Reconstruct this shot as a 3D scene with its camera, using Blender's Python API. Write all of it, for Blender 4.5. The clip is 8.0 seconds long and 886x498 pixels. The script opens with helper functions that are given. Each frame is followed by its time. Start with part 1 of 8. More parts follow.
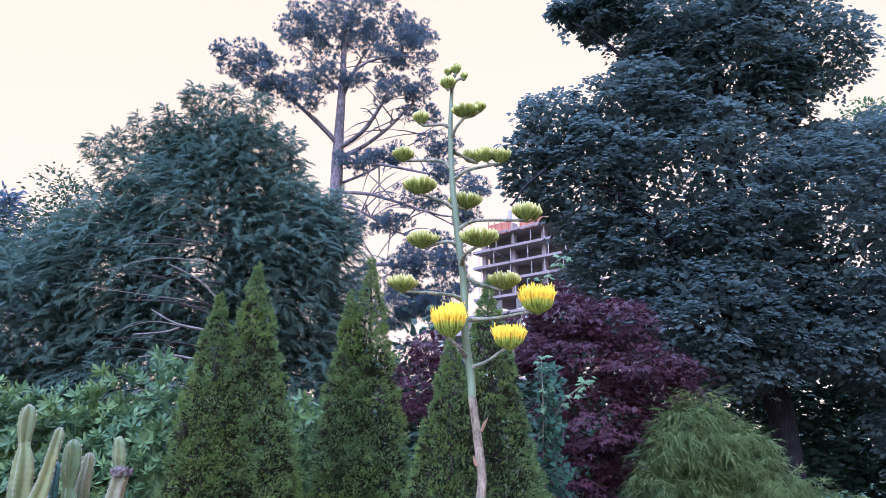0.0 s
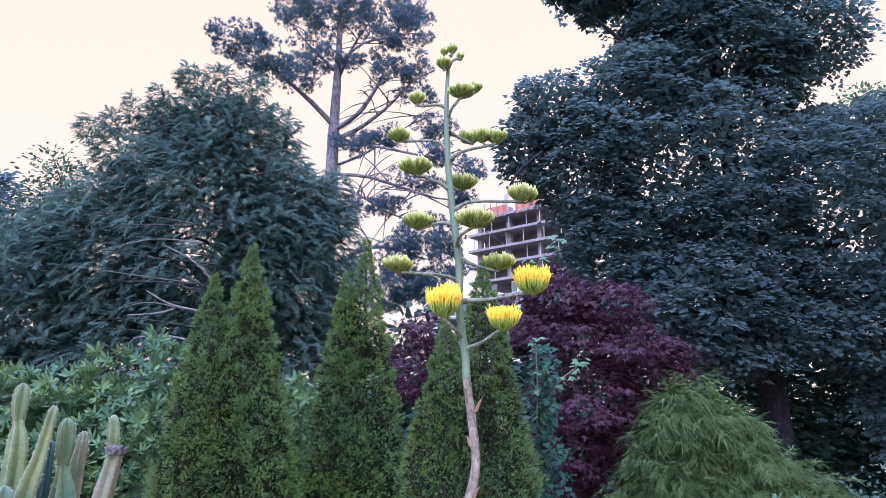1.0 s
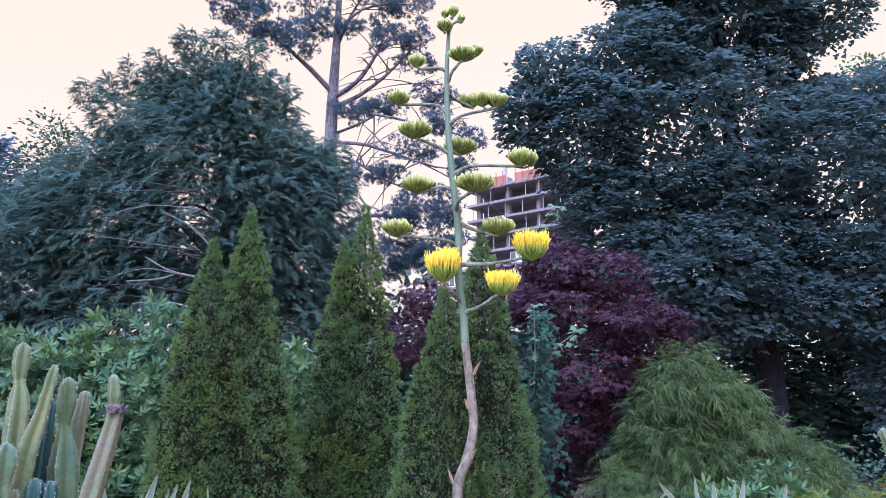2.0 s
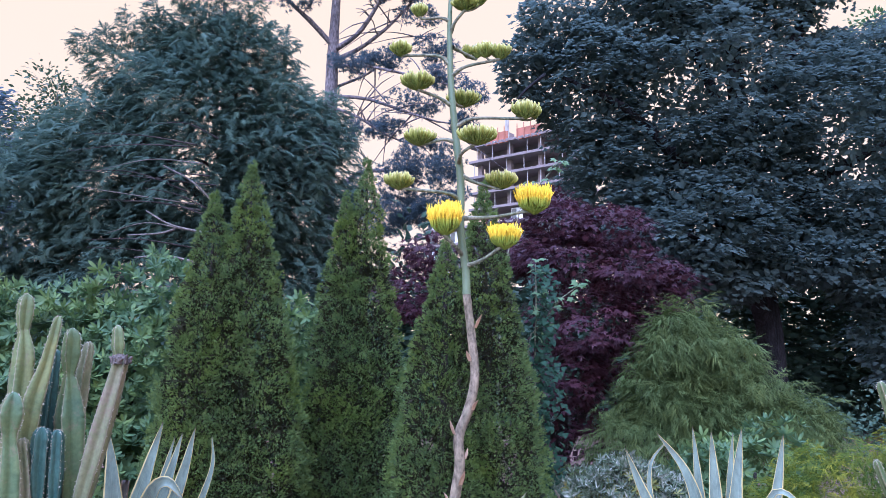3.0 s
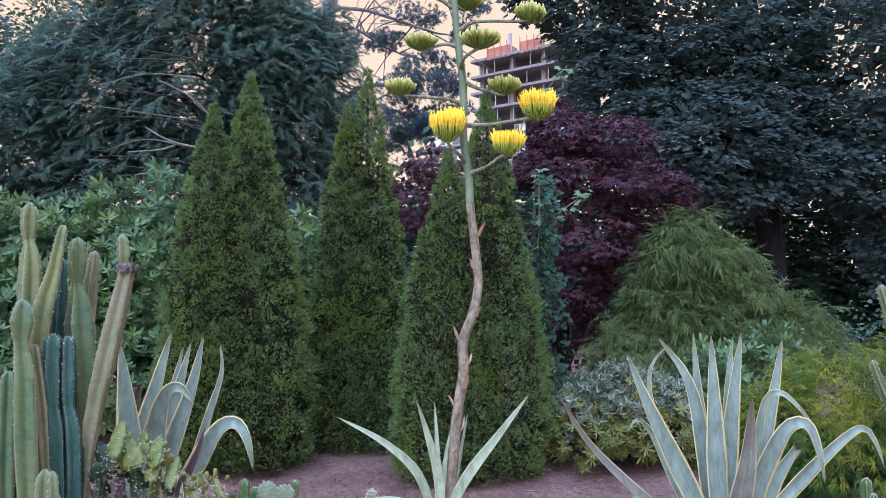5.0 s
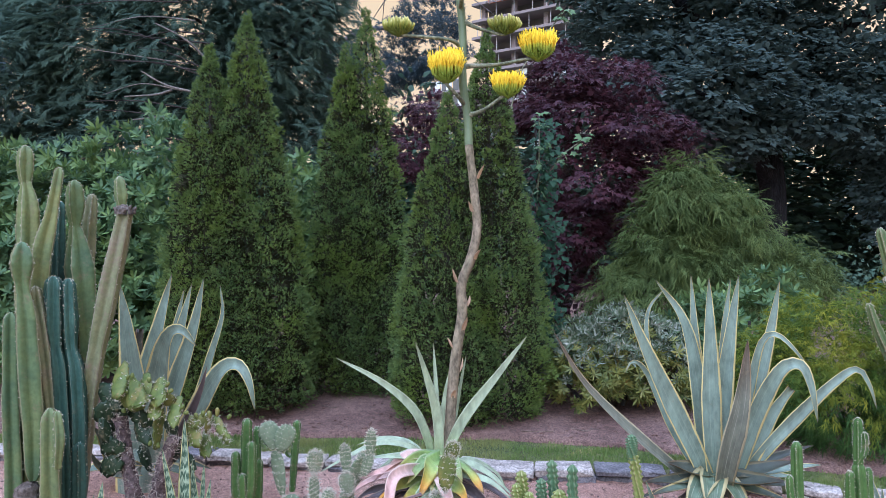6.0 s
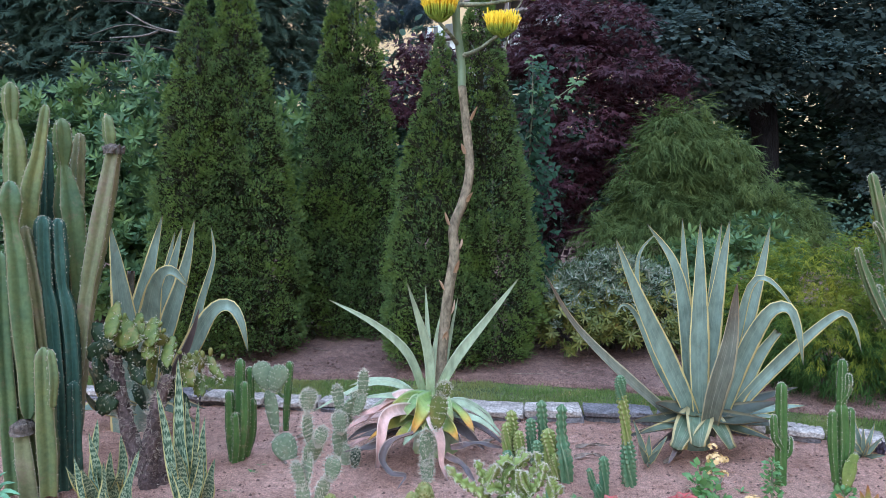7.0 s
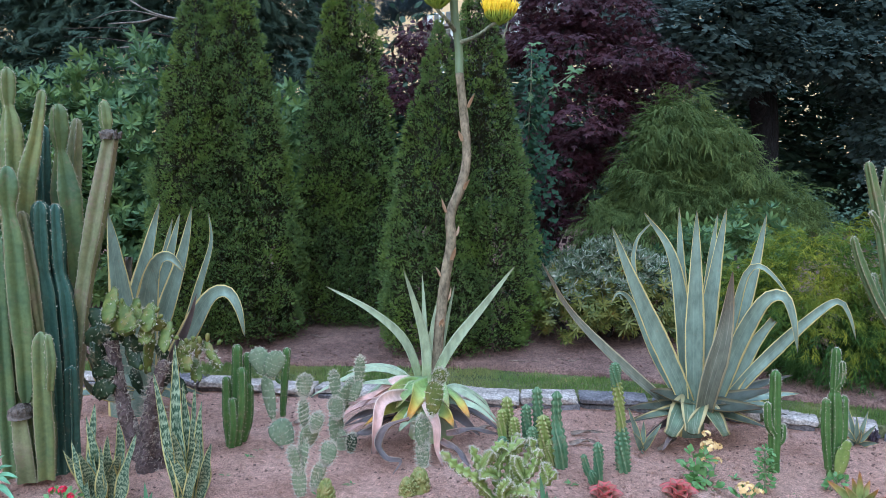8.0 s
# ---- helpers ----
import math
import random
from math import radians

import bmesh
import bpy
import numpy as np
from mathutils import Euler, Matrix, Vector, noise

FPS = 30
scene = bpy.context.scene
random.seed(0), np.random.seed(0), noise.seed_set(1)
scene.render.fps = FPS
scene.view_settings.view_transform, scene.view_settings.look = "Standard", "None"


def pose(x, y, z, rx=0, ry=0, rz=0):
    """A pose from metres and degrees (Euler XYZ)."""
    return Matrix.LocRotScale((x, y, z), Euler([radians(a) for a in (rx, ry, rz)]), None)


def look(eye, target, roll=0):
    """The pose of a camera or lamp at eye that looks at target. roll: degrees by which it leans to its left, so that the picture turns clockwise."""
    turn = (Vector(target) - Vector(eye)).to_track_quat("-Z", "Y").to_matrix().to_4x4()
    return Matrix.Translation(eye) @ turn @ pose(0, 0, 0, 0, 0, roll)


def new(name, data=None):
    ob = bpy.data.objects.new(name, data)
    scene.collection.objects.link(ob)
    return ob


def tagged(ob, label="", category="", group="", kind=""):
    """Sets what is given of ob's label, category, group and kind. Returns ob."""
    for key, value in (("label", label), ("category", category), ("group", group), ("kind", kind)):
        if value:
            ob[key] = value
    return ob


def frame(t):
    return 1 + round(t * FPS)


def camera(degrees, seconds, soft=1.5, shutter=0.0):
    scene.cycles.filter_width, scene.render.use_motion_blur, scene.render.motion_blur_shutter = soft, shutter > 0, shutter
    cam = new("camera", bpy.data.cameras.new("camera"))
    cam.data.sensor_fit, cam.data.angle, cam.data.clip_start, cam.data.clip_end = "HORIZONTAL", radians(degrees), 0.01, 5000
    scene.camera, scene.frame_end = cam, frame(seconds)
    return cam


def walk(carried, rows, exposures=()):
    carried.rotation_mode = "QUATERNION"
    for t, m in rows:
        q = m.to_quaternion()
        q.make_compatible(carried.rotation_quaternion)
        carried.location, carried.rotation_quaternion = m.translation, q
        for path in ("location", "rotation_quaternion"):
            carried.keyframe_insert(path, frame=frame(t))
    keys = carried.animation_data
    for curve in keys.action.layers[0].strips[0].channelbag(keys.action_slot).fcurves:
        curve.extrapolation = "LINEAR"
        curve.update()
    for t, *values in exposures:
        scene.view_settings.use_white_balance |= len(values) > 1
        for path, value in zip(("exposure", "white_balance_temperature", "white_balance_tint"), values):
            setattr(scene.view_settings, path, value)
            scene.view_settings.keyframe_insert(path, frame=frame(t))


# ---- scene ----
# ---- camera ----
cam = camera(60.0, 8.0, soft=0.55)
ROWS = [
    (0.0, 0.0147, -0.0428, 1.6447, 104.762, 0.437, 0.386),
    (0.5, 0.0129, -0.0373, 1.6392, 104.246, 0.381, 0.132),
    (1.0, 0.0163, -0.0325, 1.6341, 103.511, 0.217, -0.013),
    (1.5, 0.0160, -0.0296, 1.6139, 102.594, 0.005, -0.116),
    (3.0, 0.0070, -0.0113, 1.5868, 98.037, -0.392, -0.163),
    (3.5, 0.0057, -0.0086, 1.5746, 96.406, -0.344, 0.057),
    (4.0, 0.0038, -0.0059, 1.5675, 94.954, -0.252, 0.044),
    (4.5, 0.0000, 0.0000, 1.5500, 93.500, -0.000, 0.000),
    (6.0, 0.0129, 0.0071, 1.5110, 88.014, 0.033, 0.098),
    (6.5, 0.0059, 0.0118, 1.4955, 85.705, 0.037, -0.108),
    (7.0, 0.0060, 0.0107, 1.4789, 84.188, -0.295, -0.563),
    (7.5, 0.0149, 0.0040, 1.4770, 83.542, -0.465, -0.591),
    (8.0, 0.0231, 0.0008, 1.4727, 83.334, -0.541, -0.538),
]
EXPOSURES = [(0.0, 1.12, 4330, 25), (3.0, 1.02, 4360, 25), (4.5, 0.93, 4520, 23), (6.0, 0.71, 4720, 12), (8.0, 0.57, 4610, 2)]
walk(cam, [(t, pose(x, y, z, rx, ry, rz)) for t, x, y, z, rx, ry, rz in ROWS], EXPOSURES)

# ---- sky and sun: thin bright overcast, cooler overhead ----
world = bpy.data.worlds.new("overcast_sky")
scene.world = world
world.use_nodes = True
wn, wl = world.node_tree.nodes, world.node_tree.links
wn.clear()
w_out, w_bg = wn.new("ShaderNodeOutputWorld"), wn.new("ShaderNodeBackground")
w_sky, w_mix = wn.new("ShaderNodeTexSky"), wn.new("ShaderNodeMix")
w_sky.sky_type, w_sky.sun_disc = "NISHITA", False
w_sky.sun_elevation, w_sky.sun_rotation = radians(37), radians(197)
w_co, w_sep, w_ramp = wn.new("ShaderNodeTexCoord"), wn.new("ShaderNodeSeparateXYZ"), wn.new("ShaderNodeValToRGB")
w_scale = wn.new("ShaderNodeVectorMath")
w_scale.operation = "SCALE"
w_scale.inputs["Scale"].default_value = 0.12
w_mix.data_type = "RGBA"
w_mix.inputs["Factor"].default_value = 0.92
wl.new(w_co.outputs["Generated"], w_sep.inputs[0])
wl.new(w_sep.outputs["Z"], w_ramp.inputs["Fac"])
w_ramp.color_ramp.elements[0].position, w_ramp.color_ramp.elements[0].color = 0.57, (0.70, 0.440, 0.182, 1)
w_ramp.color_ramp.elements[1].position, w_ramp.color_ramp.elements[1].color = 0.85, (1.9, 2.0, 2.3, 1)
wl.new(w_sky.outputs[0], w_scale.inputs[0])
wl.new(w_scale.outputs[0], w_mix.inputs["A"])
wl.new(w_ramp.outputs[0], w_mix.inputs["B"])
wl.new(w_mix.outputs["Result"], w_bg.inputs["Color"])
wl.new(w_bg.outputs[0], w_out.inputs[0])
w_bg.inputs["Strength"].default_value = 1.0

sun = new("sun", bpy.data.lights.new("sun", "SUN"))
sun.data.energy, sun.data.angle, sun.data.color = 1.7, radians(60), (0.98, 0.98, 1.0)
sun.matrix_world = look((-6, -15, 15), (0, 4, 0))

# ---- materials ----
rng = np.random.default_rng(7)


def mat(name, rough=0.7, spec=0.35):
    m = bpy.data.materials.new(name)
    m.use_nodes = True
    nt = m.node_tree
    b = nt.nodes["Principled BSDF"]
    b.inputs["Roughness"].default_value = rough
    b.inputs["Specular IOR Level"].default_value = spec
    return m, nt, b


def node(nt, kind, **values):
    n = nt.nodes.new(kind)
    for k, v in values.items():
        n.inputs[k].default_value = v
    return n


def ramp(nt, fac, stops):
    r = nt.nodes.new("ShaderNodeValToRGB")
    els = r.color_ramp.elements
    while len(els) < len(stops):
        els.new(0.5)
    for e, (p, c) in zip(els, stops):
        e.position, e.color = p, (*c, 1)
    nt.links.new(fac, r.inputs["Fac"])
    return r.outputs["Color"]


def mixc(nt, fac, a, b, blend="MIX"):
    n = nt.nodes.new("ShaderNodeMix")
    n.data_type, n.blend_type = "RGBA", blend
    for sock, v in ((n.inputs["Factor"], fac), (n.inputs["A"], a), (n.inputs["B"], b)):
        if isinstance(v, (int, float)):
            sock.default_value = v
        elif isinstance(v, tuple):
            sock.default_value = (*v, 1)
        else:
            nt.links.new(v, sock)
    return n.outputs["Result"]


def noise_tex(nt, scale, detail=4.0, rough=0.6, stretch=None):
    co = nt.nodes.new("ShaderNodeTexCoord")
    out = co.outputs["Object"]
    if stretch:
        mp = nt.nodes.new("ShaderNodeMapping")
        mp.inputs["Scale"].default_value = stretch
        nt.links.new(out, mp.inputs[0])
        out = mp.outputs[0]
    n = node(nt, "ShaderNodeTexNoise", Scale=scale, Detail=detail, Roughness=rough)
    nt.links.new(out, n.inputs["Vector"])
    return n.outputs["Fac"]


def bump(nt, b, height, strength, dist):
    n = node(nt, "ShaderNodeBump", Strength=strength, Distance=dist)
    nt.links.new(height, n.inputs["Height"])
    nt.links.new(n.outputs[0], b.inputs["Normal"])


def rough_mat(name, stops, scale, rough=0.9, fine=60.0, relief=0.5, dist=0.01, stretch=None, spec=0.25):
    """An uneven natural surface: patches at one scale, grain at another."""
    m, nt, b = mat(name, rough, spec)
    big = noise_tex(nt, scale, 5, 0.6, stretch)
    grain = noise_tex(nt, fine, 3, 0.7, stretch)
    c = ramp(nt, big, stops)
    mid = noise_tex(nt, fine / 5, 4, 0.65, stretch)
    g = ramp(nt, grain, [(0.36, (0.52, 0.52, 0.52)), (0.64, (1.36, 1.36, 1.36))])
    h = ramp(nt, mid, [(0.34, (0.72, 0.72, 0.72)), (0.66, (1.18, 1.18, 1.18))])
    nt.links.new(mixc(nt, 1.0, mixc(nt, 1.0, c, g, "MULTIPLY"), h, "MULTIPLY"), b.inputs["Base Color"])
    both = nt.nodes.new("ShaderNodeMath")
    both.operation = "MULTIPLY_ADD"
    both.inputs[1].default_value = 1.6
    nt.links.new(mid, both.inputs[0])
    nt.links.new(grain, both.inputs[2])
    grain = both.outputs[0]
    bump(nt, b, grain, relief, dist)
    return m


def foliage(name, stops, rough=0.5, trans=0.25, spec=0.35, patch=None, grain=6.0):
    """Leaves, each with a tint of its own, partly letting light through; patch: a second hue in broad patches."""
    m, nt, b = mat(name, rough, spec)
    geo = nt.nodes.new("ShaderNodeNewGeometry")
    clump = ramp(nt, noise_tex(nt, grain, 2, 0.5), [(0.34, (0, 0, 0)), (0.66, (1, 1, 1))])
    c = ramp(nt, mixc(nt, 0.45, geo.outputs["Random Per Island"], clump), stops)
    if patch:
        scale, hue = patch
        f = ramp(nt, noise_tex(nt, scale, 3), [(0.46, (0, 0, 0)), (0.66, (0.8, 0.8, 0.8))])
        c = mixc(nt, f, c, mixc(nt, 0.6, c, hue))
    nt.links.new(c, b.inputs["Base Color"])
    t = nt.nodes.new("ShaderNodeBsdfTranslucent")
    nt.links.new(c, t.inputs["Color"])
    mx = nt.nodes.new("ShaderNodeMixShader")
    mx.inputs[0].default_value = trans
    nt.links.new(b.outputs[0], mx.inputs[1])
    nt.links.new(t.outputs[0], mx.inputs[2])
    nt.links.new(mx.outputs[0], nt.nodes["Material Output"].inputs["Surface"])
    return m


def uv_axis(nt, axis):
    uv, sep = nt.nodes.new("ShaderNodeUVMap"), nt.nodes.new("ShaderNodeSeparateXYZ")
    nt.links.new(uv.outputs[0], sep.inputs[0])
    return sep.outputs[axis]


def leaf_mat(name, middle, margin, along, edge=0.16, rough=0.5, wear=0.35, wear_colour=(0.2, 0.15, 0.09), bands=None, streaks=0.0):
    """A succulent leaf: margin hue by the way across (uv x), hue along its length (uv y), blotches and scars."""
    m, nt, b = mat(name, rough, 0.3)
    u, v = uv_axis(nt, "X"), uv_axis(nt, "Y")
    wob = noise_tex(nt, 9, 3)
    s = node(nt, "ShaderNodeMath")
    s.operation = "ADD"
    w = nt.nodes.new("ShaderNodeMath")
    w.operation = "MULTIPLY_ADD"
    w.inputs[1].default_value, w.inputs[2].default_value = 0.12, -0.06
    nt.links.new(wob, w.inputs[0])
    nt.links.new(u, s.inputs[0])
    nt.links.new(w.outputs[0], s.inputs[1])
    fac = ramp(nt, s.outputs[0], [(edge * 0.85, (1, 1, 1)), (edge, (0, 0, 0)), (1 - edge, (0, 0, 0)), (1 - edge * 0.85, (1, 1, 1))])
    blot = noise_tex(nt, 22, 5, 0.65, (1, 1, 0.45))
    mid = mixc(nt, ramp(nt, blot, [(0.3, (0, 0, 0)), (0.7, (1, 1, 1))]), tuple(0.66 * q for q in middle), tuple(1.28 * q for q in middle))
    if streaks:
        uvn, mp = nt.nodes.new("ShaderNodeUVMap"), nt.nodes.new("ShaderNodeMapping")
        mp.inputs["Scale"].default_value = (17.0, 0.9, 1.0)
        line = node(nt, "ShaderNodeTexNoise", Scale=1.0, Detail=3.0, Roughness=0.6)
        nt.links.new(uvn.outputs[0], mp.inputs[0])
        nt.links.new(mp.outputs[0], line.inputs["Vector"])
        mid = mixc(nt, ramp(nt, line.outputs["Fac"], [(0.56, (0, 0, 0)), (0.68, (streaks, streaks, streaks))]), mid, tuple(0.5 * p + 0.5 * q for p, q in zip(middle, (0.75, 0.74, 0.6))))
        mid = mixc(nt, ramp(nt, line.outputs["Fac"], [(0.32, (streaks, streaks, streaks)), (0.44, (0, 0, 0))]), mid, tuple(0.55 * q for q in middle))
    if bands:
        wv = nt.nodes.new("ShaderNodeTexWave")
        wv.wave_type, wv.bands_direction = "BANDS", "Y"
        for k, val in (("Scale", bands[0]), ("Distortion", 9.0), ("Detail", 4.0), ("Detail Scale", 2.6)):
            wv.inputs[k].default_value = val
        uvn = nt.nodes.new("ShaderNodeUVMap")
        nt.links.new(uvn.outputs[0], wv.inputs["Vector"])
        bf = ramp(nt, wv.outputs["Fac"], [(0.3, (0, 0, 0)), (0.5, (1, 1, 1))])
        mid = mixc(nt, bf, mid, bands[1])
    c = mixc(nt, fac, mid, margin)
    c = mixc(nt, 1.0, c, ramp(nt, v, along), "MULTIPLY")
    scar = ramp(nt, noise_tex(nt, 14, 6, 0.75), [(0.60, (0, 0, 0)), (0.72, (wear, wear, wear))])
    c = mixc(nt, scar, c, wear_colour)
    nt.links.new(c, b.inputs["Base Color"])
    bump(nt, b, noise_tex(nt, 45, 4, 0.6, (1, 1, 0.2)), 0.25, 0.004)
    return m


def skin_mat(name, stops, scale=5.0, rough=0.55, ribs=None, scar=(0.25, 0.19, 0.12)):
    """Cactus skin: broad hue changes, corky scars; ribs: hue of the rib edges (uv x near 0)."""
    m, nt, b = mat(name, rough, 0.3)
    c = ramp(nt, noise_tex(nt, scale, 4), stops)
    c = mixc(nt, 1.0, c, ramp(nt, noise_tex(nt, 50, 3), [(0.3, (0.8, 0.8, 0.8)), (0.7, (1.12, 1.12, 1.12))]), "MULTIPLY")
    if ribs:
        f = ramp(nt, uv_axis(nt, "X"), [(0.0, (0.9, 0.9, 0.9)), (0.13, (0, 0, 0))])
        c = mixc(nt, f, c, ribs)
    sc = ramp(nt, noise_tex(nt, 11, 6, 0.75), [(0.56, (0, 0, 0)), (0.7, (0.75, 0.75, 0.75))])
    c = mixc(nt, sc, c, scar)
    nt.links.new(c, b.inputs["Base Color"])
    bump(nt, b, noise_tex(nt, 60, 4), 0.3, 0.004)
    return m


def plain_mat(name, colour, rough=0.6, scale=12.0, vary=0.25, metal=0.0):
    m, nt, b = mat(name, rough)
    b.inputs["Metallic"].default_value = metal
    c = ramp(nt, noise_tex(nt, scale, 4), [(0.3, tuple(q * (1 - vary) for q in colour)), (0.7, tuple(min(1, q * (1 + vary)) for q in colour))])
    nt.links.new(c, b.inputs["Base Color"])
    return m


M_SAND = rough_mat("sandy_soil", [(0.3, (0.403, 0.227, 0.168)), (0.5, (0.524, 0.311, 0.237)), (0.72, (0.617, 0.392, 0.307))], 2.2, fine=150, relief=1.0, dist=0.02)
M_MULCH = rough_mat("bare_soil", [(0.3, (0.136, 0.0797, 0.0643)), (0.7, (0.245, 0.151, 0.121))], 3.0, fine=90, relief=0.8, dist=0.015)
M_GROUND = rough_mat("park_ground", [(0.35, (0.035, 0.05, 0.02)), (0.65, (0.07, 0.085, 0.035))], 0.6, fine=14)
M_TURF = rough_mat("turf_soil", [(0.35, (0.07, 0.09, 0.03)), (0.65, (0.15, 0.14, 0.06))], 2.5, fine=80)
M_STONE = rough_mat("bluestone", [(0.3, (0.256, 0.219, 0.192)), (0.7, (0.448, 0.388, 0.342))], 4.0, fine=70, relief=0.5, dist=0.008)
M_SLATE = rough_mat("dark_bluestone", [(0.3, (0.11, 0.10, 0.105)), (0.7, (0.21, 0.19, 0.195))], 4.0, fine=70, relief=0.5, dist=0.008)
M_BARK_GREY = rough_mat("pine_bark", [(0.3, (0.15, 0.125, 0.125)), (0.7, (0.29, 0.245, 0.24))], 5, fine=22, relief=1.0, dist=0.05, stretch=(1, 1, 0.3))
M_BARK_DARK = rough_mat("dark_bark", [(0.3, (0.035, 0.03, 0.028)), (0.7, (0.085, 0.07, 0.064))], 5, fine=24, relief=1.0, dist=0.04, stretch=(1, 1, 0.3))
M_BARK_MAPLE = rough_mat("maple_bark", [(0.3, (0.013, 0.012, 0.014)), (0.7, (0.028, 0.025, 0.028))], 5, fine=24, relief=1.0, dist=0.04, stretch=(1, 1, 0.3))
M_TWIG = rough_mat("pale_dead_wood", [(0.3, (0.13, 0.115, 0.1)), (0.7, (0.24, 0.215, 0.19))], 6, fine=40)

M_THUJA = foliage("arborvitae_sprays", [(0.0, (0.098, 0.15, 0.058)), (0.5, (0.150, 0.212, 0.07)), (0.92, (0.208, 0.274, 0.07)), (1.0, (0.2, 0.17, 0.08))], 0.6, 0.4, 0.15, patch=(2.0, (0.21, 0.27, 0.025)), grain=14.0)
# brown inner growth; the shade of the crevices is put into its colour
M_THUJA_IN = foliage("arborvitae_shade_dark_inner_twigs", [(0.0, (0.026, 0.036, 0.014)), (1.0, (0.058, 0.052, 0.028))], 0.8, 0.1, 0.2)
M_HEMLOCK = foliage("hemlock_needles", [(0.0, (0.088, 0.132, 0.105)), (0.6, (0.115, 0.168, 0.128)), (1.0, (0.15, 0.21, 0.142))], 0.75, 0.42, 0.08, grain=1.3)
M_PINE = foliage("pine_needles", [(0.0, (0.10, 0.135, 0.16)), (0.6, (0.12, 0.16, 0.185)), (1.0, (0.15, 0.185, 0.205))], 0.6, 0.5, 0.2, grain=1.5)
M_MAPLE = foliage("maple_leaves", [(0.0, (0.101, 0.137, 0.127)), (0.6, (0.121, 0.162, 0.146)), (1.0, (0.144, 0.188, 0.162))], 0.75, 0.62, 0.08, grain=1.5)
M_PURPLE = foliage("purple_maple_leaves", [(0.0, (0.0396, 0.015, 0.022)), (0.6, (0.0634, 0.0229, 0.0317)), (1.0, (0.101, 0.037, 0.0458))], 0.5, 0.3, 0.25, grain=3.0)
M_RHODO = foliage("rhododendron_leaves", [(0.0, (0.0586, 0.104, 0.0514)), (0.6, (0.0996, 0.162, 0.067)), (1.0, (0.19, 0.266, 0.0771))], 0.5, 0.25, 0.2, patch=(1.4, (0.249, 0.32, 0.058)), grain=9.0)
M_SHRUB_TOP = foliage("pale_shrub_leaves", [(0.0, (0.055, 0.08, 0.04)), (0.45, (0.12, 0.15, 0.085)), (0.8, (0.28, 0.29, 0.22)), (1.0, (0.52, 0.5, 0.42))], 0.55, 0.2, 0.15, grain=30.0)
M_SHRUB_LOW = foliage("yellowing_shrub_leaves", [(0.0, (0.072, 0.101, 0.0288)), (0.55, (0.173, 0.18, 0.036)), (0.9, (0.238, 0.216, 0.0504)), (1.0, (0.252, 0.108, 0.0216))], 0.5, 0.2)
M_WEEP = foliage("threadleaf_cypress_sprays", [(0.0, (0.0819, 0.114, 0.0369)), (0.6, (0.122, 0.159, 0.0491)), (1.0, (0.182, 0.212, 0.0586))], 0.65, 0.4, 0.1, grain=5.0)
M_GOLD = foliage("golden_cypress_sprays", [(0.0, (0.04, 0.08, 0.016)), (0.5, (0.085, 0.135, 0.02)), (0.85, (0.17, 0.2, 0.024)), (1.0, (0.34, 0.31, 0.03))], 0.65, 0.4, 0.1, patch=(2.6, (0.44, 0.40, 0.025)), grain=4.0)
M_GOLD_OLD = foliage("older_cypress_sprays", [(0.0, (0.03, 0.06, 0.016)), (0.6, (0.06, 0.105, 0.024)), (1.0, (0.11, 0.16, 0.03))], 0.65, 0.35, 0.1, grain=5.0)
M_IVY = foliage("climber_leaves", [(0.0, (0.016, 0.04, 0.02)), (1.0, (0.036, 0.075, 0.036))], 0.6, 0.2, 0.12)
M_SAPLING = foliage("sapling_leaves", [(0.0, (0.08, 0.14, 0.055)), (1.0, (0.17, 0.25, 0.10))], 0.55, 0.3, 0.25)
M_FAR = foliage("far_leaves", [(0.0, (0.045, 0.075, 0.04)), (1.0, (0.10, 0.14, 0.07))], 0.5, 0.3)
M_UNDER = foliage("undergrowth_leaves", [(0.0, (0.05, 0.088, 0.06)), (1.0, (0.105, 0.155, 0.10))], 0.6, 0.25, 0.2)
M_GRASS = foliage("grass_blades", [(0.0, (0.112, 0.172, 0.046)), (0.65, (0.188, 0.259, 0.069)), (0.9, (0.275, 0.299, 0.103)), (1.0, (0.525, 0.402, 0.207))], 0.55, 0.3, 0.2, patch=(1.6, (0.4, 0.345, 0.138)))

ALONG = [(0.0, (1, 1, 1)), (0.86, (1, 1, 1)), (0.97, (0.8, 0.72, 0.6)), (1.0, (0.35, 0.22, 0.15))]
M_AGAVE_VAR = leaf_mat("variegated_agave_skin", (0.185, 0.235, 0.182), (0.62, 0.5, 0.2), [(0.0, (0.72, 0.72, 0.66)), (0.25, (1, 1, 1)), (0.86, (1, 1, 1)), (0.97, (0.8, 0.72, 0.6)), (1.0, (0.35, 0.22, 0.15))], edge=0.085, wear=0.55, rough=0.5, streaks=0.35)
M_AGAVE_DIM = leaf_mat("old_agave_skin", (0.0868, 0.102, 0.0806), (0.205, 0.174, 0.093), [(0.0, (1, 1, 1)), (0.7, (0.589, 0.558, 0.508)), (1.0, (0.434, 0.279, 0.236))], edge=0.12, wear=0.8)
M_AGAVE_GREEN = leaf_mat("green_agave_skin", (0.30, 0.34, 0.215), (0.40, 0.43, 0.28), [(0.0, (0.85, 0.95, 0.5)), (0.3, (1, 1, 1)), (0.9, (1, 1, 1)), (1.0, (0.5, 0.4, 0.3))], edge=0.06, wear=0.2)
